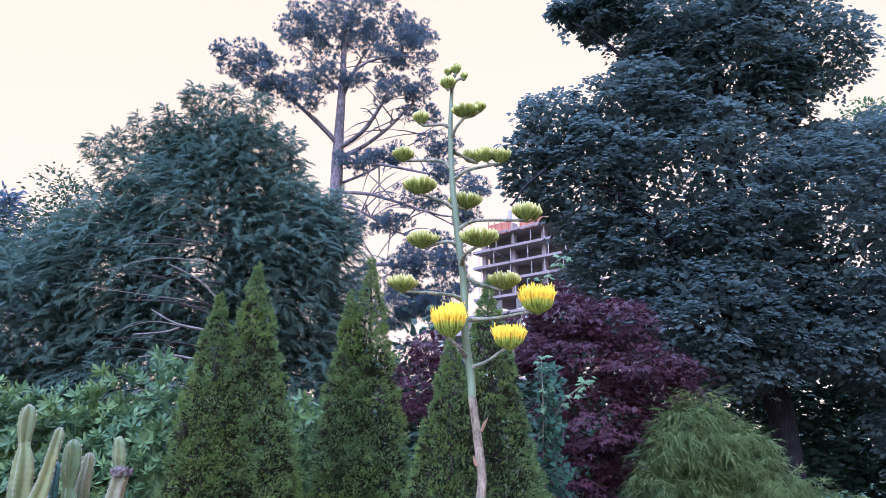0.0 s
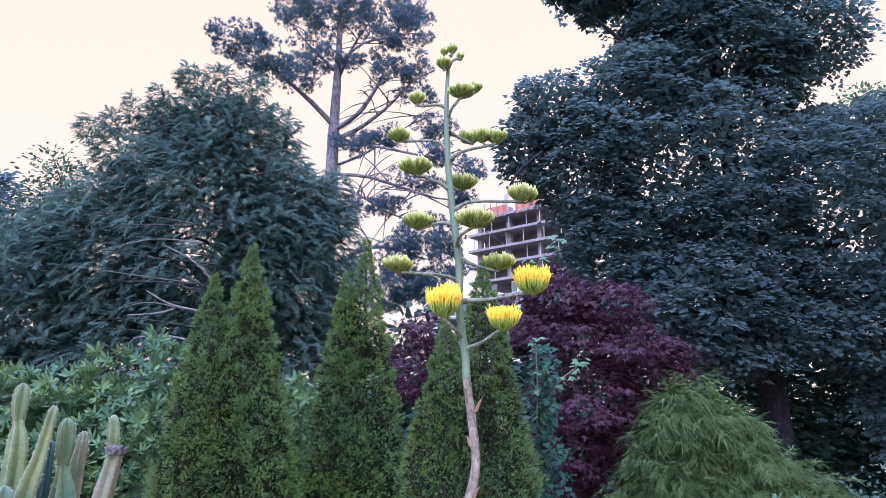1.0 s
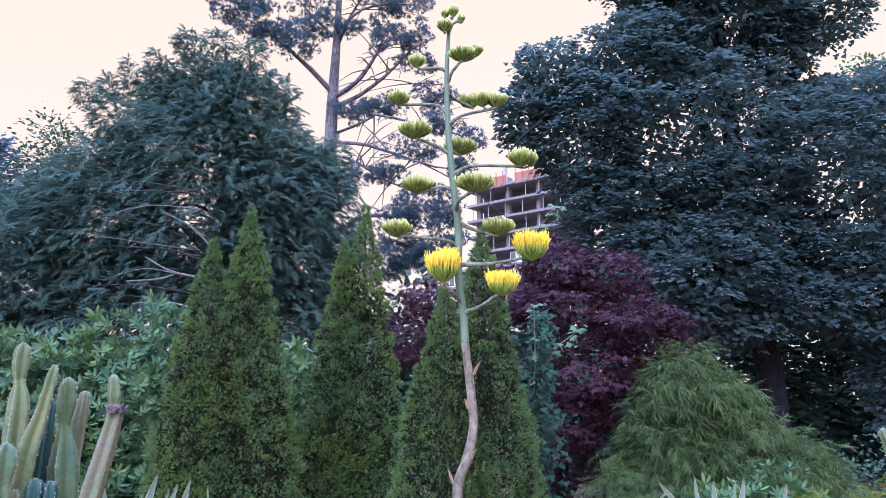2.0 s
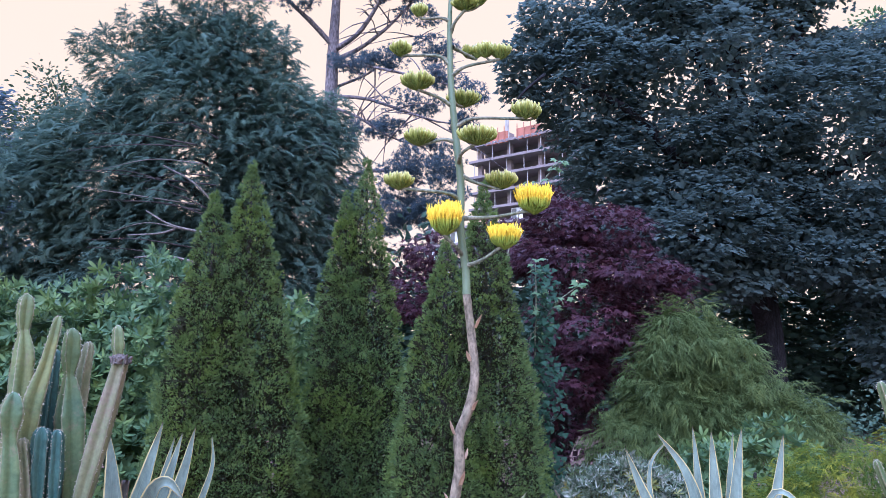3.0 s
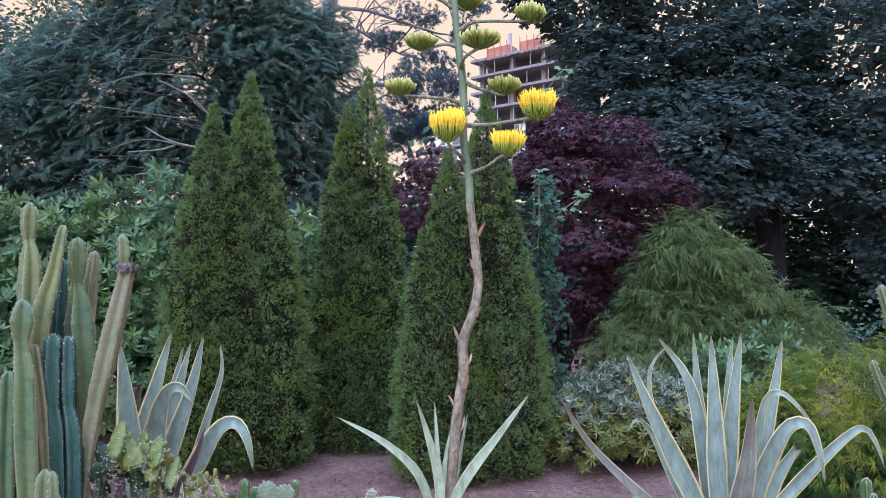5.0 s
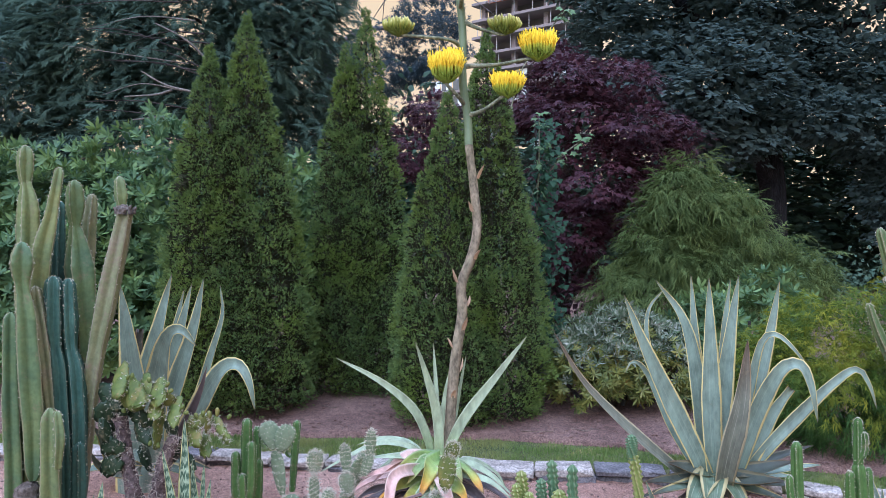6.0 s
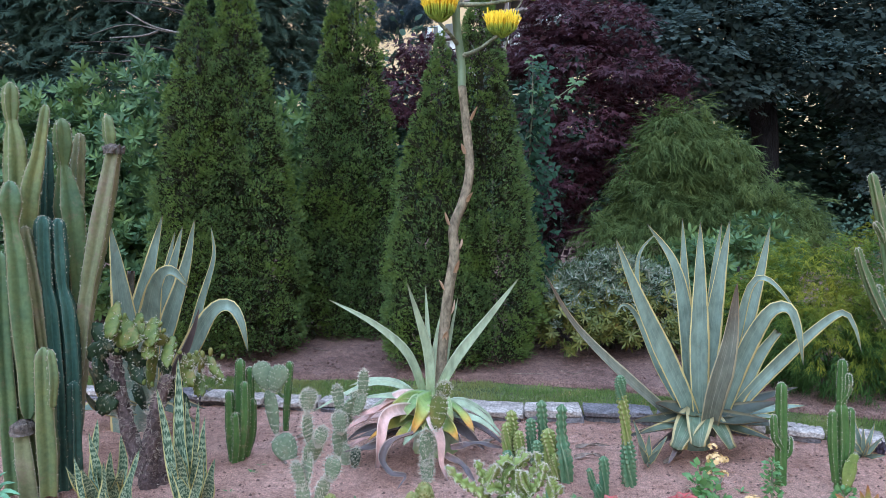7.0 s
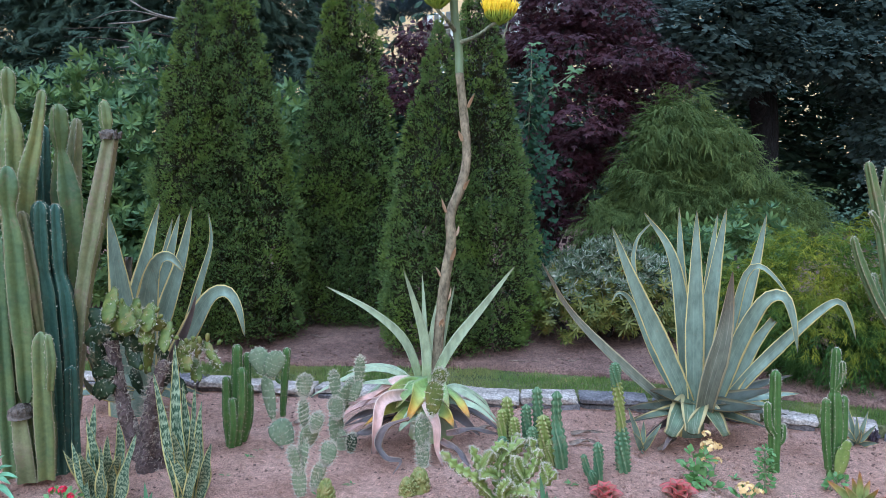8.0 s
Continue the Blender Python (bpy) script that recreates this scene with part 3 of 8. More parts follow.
def clumped(g, centre, radii, clumps, per, spread, flat, gap=0.0, inner=0.7, top=-1.0):
    """Leaf places in flattened clumps on an ellipsoid: the clump's outward way is kept for each leaf."""
    c, o = shell(g, clumps, centre, radii, inner, top)
    if gap:
        keep = np.array([noise.noise(Vector(q * 0.9)) for q in c]) > -0.35 + gap * 0.5
        c, o = c[keep], o[keep]
    n = len(c)
    off = g.normal(size=(n, per, 3)) * spread
    off[..., 2] *= flat
    # leaves of a clump hang lower towards its outer rim
    rim = np.linalg.norm(off[..., :2], axis=-1)
    off[..., 2] -= rim ** 2 / spread * 0.35
    p = c[:, None] + off
    out = unit(np.concatenate([off[..., :2], np.zeros((n, per, 1))], -1) + o[:, None] * spread * 0.8 + g.normal(size=(n, per, 3)) * spread * 0.3)
    return p.reshape(-1, 3), out.reshape(-1, 3), np.repeat(o, per, 0)


def shape_kite(w=0.9):
    """A plain leaf of two faces for the inside of a crown."""
    return np.array([(0, 0, 0), (-w / 2, 0.5, 0.05), (0, 1, -0.1), (w / 2, 0.5, 0.05)], float), np.array([(0, 3, 2), (0, 2, 1)])


def shelves(g, blobs, per_area, rc, per, leaf, shape, flat=0.4, sag=0.6, core=0.1, fill=0.2, back=0.35):
    """A layered crown: flattened, drooping sprays of leaves on each blob, tips hanging outwards, and leaves within."""
    clouds = []
    for c, r, k in blobs:
        area = 4.19 * (r[0] * r[1] + r[0] * r[2] + r[1] * r[2])
        n = max(5, int(area * per_area * k))
        cc, o = shell(g, n, c, np.maximum(np.array(r) - rc * 0.5, 0.12), 0.72)
        keep = g.random(len(cc)) < np.where(o[:, 1] > 0.3, back, 1.0)
        cc, o = cc[keep], o[keep]
        n = len(cc)
        size = rc * g.uniform(0.6, 1.3, (n, 1, 1))
        d = unit(g.normal(size=(n, per, 3)) + o[:, None] * 0.6 + (0, 0, 0.7))
        d[..., 2] = np.abs(d[..., 2])
        p = cc[:, None] + d * size * (1, 1, flat) * g.uniform(0.55, 1.05, (n, per, 1))
        rim = np.linalg.norm((p - cc[:, None])[..., :2], axis=-1, keepdims=True)
        p[..., 2:] -= 0.4 * rim ** 2 / size
        out = unit(d * (1, 1, 0.2) + o[:, None] * 0.5 + (0, 0, -sag) + g.normal(size=d.shape) * 0.22)
        up = unit(d * (0.5, 0.5, 0.6) + (0, 0, 0.75) + o[:, None] * 0.35 + g.normal(size=d.shape) * 0.16)
        p, out, up = p.reshape(-1, 3), out.reshape(-1, 3), up.reshape(-1, 3)
        clouds.append(scatter(shape, p, out, up, leaf * g.uniform(0.7, 1.2, len(p))))
        q, o2 = shell(g, int(n * per * core), c, np.array(r) * 0.78, 0.3)
        clouds.append(scatter(shape_kite(), q, unit(o2 + g.normal(size=q.shape)), unit(g.normal(size=q.shape) + (0, -0.6, 0.5)), np.full(len(q), fill)))
    return clouds


def limb_tree(name, at, label, category, trunk, limbs, bark, group=""):
    """A thing with a trunk and limbs; trunk: points and radii, limbs: a list of the same."""
    t = thing(name, at, label, category, group)
    world_part("trunk", tube(*trunk, segs=12, n=16, wobble=0.06, seed=3), bark, t)
    for i, (pts, radii) in enumerate(limbs):
        world_part("limb", tube(pts, radii, segs=6, n=10, wobble=0.1, seed=i), bark, t)
    return t

# ---- the ground ----
EDGE_X = (-6.0, -3.0, -1.9, -0.7, 0.3, 1.2, 2.0, 2.45, 3.2, 5.0)
EDGE_Y = (4.6, 4.85, 4.85, 4.64, 4.5, 4.45, 4.15, 3.95, 3.55, 2.6)
BACK_X = (-6.0, -2.5, -1.4, -0.4, 0.4, 0.9, 1.4, 2.0, 3.2, 5.0)
BACK_Y = (5.0, 5.2, 5.15, 5.12, 5.05, 4.95, 4.80, 4.50, 4.0, 3.1)


def edge_y(x):
    return np.interp(x, EDGE_X, EDGE_Y)


def back_y(x):
    return np.interp(x, BACK_X, BACK_Y)


def lumps(x, y, scale, amp):
    return amp * noise.noise(Vector((x * scale, y * scale, 3.7)))


def bed_z(x, y):
    return lumps(x, y, 1.1, 0.018) + lumps(x, y, 5.0, 0.012) + lumps(x, y, 17.0, 0.008) + lumps(x, y, 41.0, 0.004)


def lawn_z(x, y):
    return 0.05 + lumps(x, y, 2.0, 0.008)


def rear_z(x, y):
    return 0.075 + 0.07 * min(1.0, max(0.0, (y - back_y(x)) / 0.8)) + lumps(x, y, 2.0, 0.02) + lumps(x, y, 11.0, 0.012)


def sheet(name, x0, x1, ya, yb, nx, ny, height, material, label, category, depth=0.12):
    """A patch of soil between two borders, with a skirt that goes into the ground."""
    xs, vs = np.linspace(x0, x1, nx), np.linspace(0, 1, ny)
    rows = []
    for x in xs:
        a, b = float(ya(x)), float(yb(x))
        rows.append([(x, a + (b - a) * v, height(x, a + (b - a) * v)) for v in vs])
    v = np.array(rows).reshape(-1, 3)
    i, j = np.meshgrid(np.arange(nx - 1), np.arange(ny - 1), indexing="ij")
    f = np.stack([i * ny + j, (i + 1) * ny + j, (i + 1) * ny + j + 1, i * ny + j + 1], -1).reshape(-1, 4)
    rim = [k * ny for k in range(nx)] + [(nx - 1) * ny + k for k in range(1, ny)] + [k * ny + ny - 1 for k in range(nx - 2, -1, -1)] + [k for k in range(ny - 2, 0, -1)]
    low = v[rim] - (0, 0, depth)
    n, r = len(v), len(rim)
    skirt = np.array([(rim[k], n + k, n + (k + 1) % r, rim[(k + 1) % r]) for k in range(r)])
    ob = link(name, raw_mesh(name, np.vstack([v, low]), np.vstack([f, skirt])), material)
    return tagged(ob, label, category, kind="structure")


ground = link("ground", raw_mesh("ground", np.array([(-900, -900, -0.08), (900, -900, -0.08), (900, 900, -0.08), (-900, 900, -0.08)], float), np.array([(0, 1, 2, 3)])), M_GROUND)
tagged(ground, "mown park ground reaching away under the trees", "ground", kind="structure")
sand_bed = sheet("sand_bed", -5.0, 4.6, lambda x: 1.7, lambda x: edge_y(x) + 0.04, 430, 160, bed_z, M_SAND, "pinkish sandy soil of the cactus bed", "soil")
lawn = sheet("lawn", -5.5, 4.6, lambda x: edge_y(x) + 0.05, lambda x: back_y(x) + 0.03, 120, 16, lawn_z, M_TURF, "narrow strip of short dry lawn behind the stone edging", "lawn")
rear_bed = sheet("rear_bed", -9.0, 9.0, lambda x: back_y(x) + 0.034, lambda x: 17.0, 200, 110, rear_z, M_MULCH, "bare brown soil under the clipped conifers", "soil", 0.25)

# ---- the construction site far behind the trees ----
BUILDING = Matrix.Translation((9.057, 120.000, 30.460)) @ Matrix.Rotation(radians(-39), 4, "Z")


def block(name, size, at, material, parent, label="", bevel=0.02):
    bm = bmesh.new()
    bmesh.ops.create_cube(bm, size=1.0, matrix=Matrix.Translation(at) @ Matrix.Diagonal((*size, 1)))
    bmesh.ops.bevel(bm, geom=list(bm.edges), offset=bevel, segments=1, affect="EDGES")
    me = bpy.data.meshes.new(name)
    bm.to_mesh(me)
    bm.free()
    return link(name, me, material, parent, label)


def concrete_building():
    b = thing("apartment_tower", (0, 0, 0), "unfinished concrete tower with open floors and orange formwork on top", "building")
    b.matrix_world = Matrix.Translation((BUILDING.translation.x, BUILDING.translation.y, 0)) @ BUILDING.to_3x3().to_4x4()
    top = BUILDING.translation.z
    g = np.random.default_rng(5)
    storey = 2.65
    for k in range(-11, 4):
        z = top + storey * (k - 0.9)
        if z < 1:
            continue
        left = -15.0 if k < -1 else -5.8
        block("floor_slab", (12.5 - left, 13, 0.42), ((12.5 + left) / 2, 6.2, z), M_CONCRETE, b)
        if k < -1:
            for i in range(11):
                x = -14.0 + 2.45 * i
                if g.random() < 0.75:
                    w = block("window", (2.1, 0.12, 1.9), (x, 0.5, z + 1.25), M_PANEL if (i + k) % 3 else M_GLASS, b)
                    block("pane", (0.9, 0.05, 1.6), (x - 0.5, 0.41, z + 1.25), M_GLASS, w)
        elif k < 3:
            block("back_wall", (17.5, 0.3, storey - 0.45), (3.2, 4.2, z + storey / 2), M_SHADE_ROOM, b)
            for i in range(4):
                block("column", (0.75, 0.75, storey - 0.43), (-4.6 + 5.8 * i, 1.6, z + storey / 2), M_CONCRETE, b)
            for i in range(6):
                block("prop", (0.11, 0.11, storey - 0.43), (-4.5 + 3.1 * i + g.uniform(-0.6, 0.6), 0.35, z + storey / 2), M_STEEL, b)
    block("base", (27.5, 13, 4.5), (-1.2, 6.2, 2.1), M_CONCRETE, b)
    zt = top + storey * 2.1
    for i, x in enumerate((-0.4, 5.8)):
        block("formwork_panel", (4.4, 0.35, 1.8), (x, -0.1, zt + 0.6), M_FORMWORK, b)
        for q in range(4):
            block("walkway_bracket", (0.15, 1.3, 0.15), (x - 1.9 + 1.25 * q, -0.8, zt - 0.3), M_STEEL, b)
            block("rail_post", (0.12, 0.12, 2.6), (x - 1.9 + 1.25 * q, -0.5, zt + 0.9), M_FORMWORK, b)
    block("stair_core", (1.5, 1.6, 1.5), (-1.5, 5.0, zt + 2.0), M_CONCRETE, b)
    block("hoist_frame", (0.5, 0.5, 3.6), (-1.0, 4.0, zt + 3.0), M_STEEL, b)
    return b


concrete_building()

# ---- tall trees ----


def maple_tree():
    g = np.random.default_rng(11)
    base = (5.75, 13.3, 0.0)
    trunk = ([(5.75, 13.3, -0.1), (5.7, 13.3, 1.8), (5.5, 13.4, 4.5), (5.3, 13.5, 8.0), (5.2, 13.5, 11.0)], [0.27, 0.215, 0.19, 0.15, 0.06])
    limbs = [([(5.6, 13.3, 2.6), (4.6, 12.8, 4.2), (3.2, 12.3, 5.6), (2.0, 12.2, 6.2)], [0.2, 0.14, 0.08, 0.03]),
             ([(5.6, 13.3, 3.4), (6.5, 12.9, 4.6), (7.8, 12.6, 5.4)], [0.18, 0.12, 0.04]),
             ([(5.4, 13.4, 5.0), (4.4, 13.0, 7.2), (3.2, 12.8, 8.8), (2.4, 12.8, 9.4)], [0.13, 0.08, 0.04, 0.015]),
             ([(5.4, 13.4, 5.5), (6.4, 13.1, 7.4), (7.0, 13.0, 8.8)], [0.16, 0.1, 0.04]),
             ([(5.6, 13.3, 2.2), (4.8, 12.3, 3.2), (3.8, 11.7, 3.5)], [0.15, 0.09, 0.03]),
             ([(1.080, 11.900, 5.506), (1.322, 11.900, 5.845), (1.673, 12.000, 6.175)], [0.015, 0.02, 0.03])]
    t = limb_tree("maple_tree", base, "large dark-leaved maple with a dense layered crown", "tree", trunk, limbs, M_BARK_MAPLE)
    blobs = [((2.6, 12.9, 6.1), (1.05, 1.3, 1.6), 1), ((4.6, 13.2, 5.6), (2.3, 2.0, 3.0), 1), ((5.0, 13.5, 9.3), (1.8, 2.0, 2.1), 0.9), ((2.9, 13.0, 9.75), (0.9, 0.8, 0.26), 1), ((3.6, 13.0, 7.6), (1.2, 1.2, 1.0), 0.9),
             ((6.9, 13.0, 5.2), (1.9, 1.8, 2.3), 1), ((7.2, 13.2, 9.0), (1.0, 0.9, 1.1), 0.9), ((4.1, 12.3, 3.6), (1.8, 1.4, 1.15), 1), ((7.3, 12.6, 3.5), (1.7, 1.4, 1.3), 1),
             ((2.9, 12.8, 4.3), (1.15, 1.2, 1.4), 1), ((6.4, 13.5, 11.6), (2.0, 1.6, 1.4), 0.6), ((9.3, 13.6, 4.2), (1.6, 1.6, 2.4), 0.9), ((8.5, 13.4, 6.6), (1.2, 1.4, 1.4), 0.9), ((2.037, 12.900, 7.331), (0.8, 0.9, 0.75), 1), ((1.432, 12.800, 6.480), (0.5, 0.7, 0.8), 1), ((3.508, 13.000, 8.210), (0.5, 0.7, 0.4), 1), ((4.486, 12.700, 5.171), (0.9, 0.8, 1.0), 1), ((4.917, 13.000, 9.250), (0.75, 0.7, 0.7), 1), ((6.227, 13.000, 8.586), (0.7, 0.7, 0.6), 1), ((4.242, 13.000, 8.202), (0.8, 0.8, 0.6), 1), ((2.429, 13.000, 9.737), (0.5, 0.6, 0.22), 1), ((2.949, 13.000, 9.417), (0.45, 0.6, 0.2), 1), ((3.509, 13.000, 9.749), (0.7, 0.8, 0.5), 1), ((4.5, 12.3, 3.0), (1.3, 1.0, 0.7), 1), ((7.9, 12.8, 2.1), (1.3, 1.0, 1.1), 0.9), ((9.6, 13.0, 1.9), (1.4, 1.2, 1.3), 0.9), ((5.9, 12.2, 3.2), (1.0, 0.8, 0.6), 1), ((6.35, 13.2, 8.2), (0.65, 0.8, 1.0), 1), ((6.9, 13.3, 7.0), (0.8, 0.8, 0.6), 1), ((6.0, 13.2, 9.9), (1.0, 0.9, 0.9), 0.9), ((3.95, 13.0, 8.95), (0.6, 0.6, 0.5), 1)]
    clouds = shelves(g, blobs, 9.0, 0.32, 25, 0.077, shape_palm(3, 0.38, 70.0), 0.5, 0.45, 0.4, 0.13)
    leafy("crown", clouds, M_MAPLE, t)


def hemlock_tree():
    g = np.random.default_rng(12)
    base = (-3.9, 14.6, 0.0)
    trunk = ([(-3.9, 14.6, -0.1), (-4.0, 14.6, 3), (-4.2, 14.6, 6), (-4.4, 14.6, 8.6)], [0.27, 0.2, 0.12, 0.03])
    limbs = [([(-4.0, 14.5, 1.4), (-5.0, 13.2, 2.3), (-6.0, 12.6, 2.6)], [0.07, 0.05, 0.015]), ([(-4.0, 14.6, 3.2), (-3.0, 14.0, 4.6), (-2.3, 13.8, 5.2)], [0.09, 0.06, 0.02]),
             ([(-4.1, 14.6, 4.0), (-5.3, 14.0, 5.3), (-6.6, 13.8, 6.2)], [0.09, 0.06, 0.02])]
    for i in range(34):
        a, z = g.uniform(-2.9, 0.1), 1.2 + 0.2 * i
        ln = 2.6 * (1 - z / 10)
        b = np.array((-3.9 - 0.05 * z, 14.6, z))
        d = np.array((math.cos(a), math.sin(a), 0.0))
        limbs.append(([tuple(b), tuple(b + d * ln * 0.5 + (0, 0, 0.25)), tuple(b + d * ln + (0, 0, 0.1))], [0.045, 0.028, 0.01]))
    t = limb_tree("hemlock_tree", base, "broad dark green hemlock with drooping feathery branches", "tree", trunk, limbs, M_BARK_DARK)
    for pts in ([(-4.737, 12.100, 3.883), (-4.337, 12.100, 3.660), (-3.862, 12.200, 3.553)], [(-4.999, 12.100, 3.484), (-4.506, 12.100, 3.516), (-4.276, 12.150, 3.594)], [(-4.583, 12.300, 4.678), (-4.127, 12.400, 4.437), (-3.734, 12.600, 4.042)], [(-4.875, 12.100, 3.124), (-4.385, 12.100, 3.155), (-3.871, 12.200, 3.055)]):
        world_part("bare_branch", tube(pts, [0.01, 0.016, 0.022], segs=6, n=10), M_TWIG, t, "pale bare branch")
    for i in range(16):
        z = 2.7 + 0.17 * i
        b = np.array((-3.75 - 0.12 * (i % 5), 12.5, z + g.uniform(-0.1, 0.3)))
        e = b + (-g.uniform(0.9, 2.0), -0.25, g.uniform(-0.25, 0.35))
        world_part("bare_branch", tube([tuple(b), tuple((b + e) / 2 + (0, 0, g.uniform(-0.02, 0.16))), tuple(e)], [0.014, 0.009, 0.003], segs=5, n=9, wobble=0.1, seed=i), M_TWIG if i % 4 == 0 else M_BARK_DARK, t)
    blobs = [((-4.5, 14.5, 5.4), (2.1, 2.0, 2.6), 1), ((-3.0, 14.5, 4.9), (1.4, 1.7, 2.0), 1), ((-6.4, 14.3, 4.8), (1.35, 1.7, 1.85), 1), ((-8.2, 14.0, 3.8), (1.7, 1.7, 1.7), 1),
             ((-5.2, 14.0, 2.8), (2.2, 1.4, 1.5), 0.9), ((-2.6, 14.6, 2.8), (1.4, 1.4, 1.2), 0.7), ((-6.15, 14.3, 6.7), (0.42, 0.5, 0.5), 1.2), ((-5.4, 14.4, 7.15), (0.5, 0.6, 0.5), 1.2), ((-4.0, 14.5, 7.55), (1.2, 1.1, 0.7), 1.1), ((-4.570, 14.400, 6.431), (0.9, 0.8, 1.0), 1), ((-9.5, 13.4, 2.4), (1.7, 1.5, 1.7), 0.9), ((-7.6, 14.0, 1.8), (1.7, 1.3, 1.4), 0.9), ((-7.3, 14.1, 5.4), (0.7, 0.8, 0.7), 1), ((-6.081, 14.000, 7.818), (0.2, 0.3, 0.42), 1.6), ((-5.575, 14.000, 8.054), (0.22, 0.3, 0.36), 1.6), ((-4.990, 14.000, 8.501), (0.3, 0.4, 0.3), 1.6), ((-4.369, 14.000, 8.531), (0.34, 0.4, 0.24), 1.6), ((-6.917, 14.000, 7.467), (0.25, 0.3, 0.3), 1.6), ((-6.485, 14.000, 7.606), (0.22, 0.3, 0.26), 1.6), ((-3.734, 14.000, 8.303), (0.4, 0.4, 0.3), 1.6), ((-6.314, 14.000, 7.012), (0.5, 0.5, 0.5), 1.2), ((-5.501, 14.200, 7.680), (0.5, 0.5, 0.5), 1.2), ((-2.1, 14.0, 6.15), (0.45, 0.5, 0.45), 1.1), ((-2.4, 14.0, 5.4), (0.6, 0.5, 0.5), 1.1), ((-1.8, 14.0, 5.7), (0.32, 0.3, 0.28), 1.2), ((-4.6, 14.3, 7.9), (0.9, 0.8, 0.5), 1.3), ((-5.3, 14.3, 7.3), (0.7, 0.7, 0.6), 1.2)]
    clouds = []
    for k, (c, r, dense) in enumerate(blobs):
        area = 4.19 * (r[0] * r[1] + r[0] * r[2] + r[1] * r[2])
        p, o = shell(g, int(125 * area * dense) + 10, c, r, 0.4)
        keep = g.random(len(p)) < np.where(o[:, 1] > 0.3, 0.35, 1.0)
        p, o = p[keep], o[keep]
        axis = np.stack([p[:, 0] + 4.3, p[:, 1] - 14.8, np.zeros(len(p))], -1)
        way = unit(unit(axis) * 0.6 + o * (0.8, 0.8, 0.35) + g.normal(size=p.shape) * 0.45)
        up = unit((0, 0, 1.0) + o * 0.3 + g.normal(size=p.shape) * 0.34)
        small = min(1.0, 0.35 + 0.5 * min(r))
        for q in range(4):
            clouds.append(scatter(shape_frond(7, 9 * k + q, 0.045, 0.2 + 0.14 * q), (p - way * 0.12 * small)[q::4], way[q::4], up[q::4], small * g.uniform(0.18, 0.36, len(p[q::4]))))

    leafy("crown", clouds, M_HEMLOCK, t)


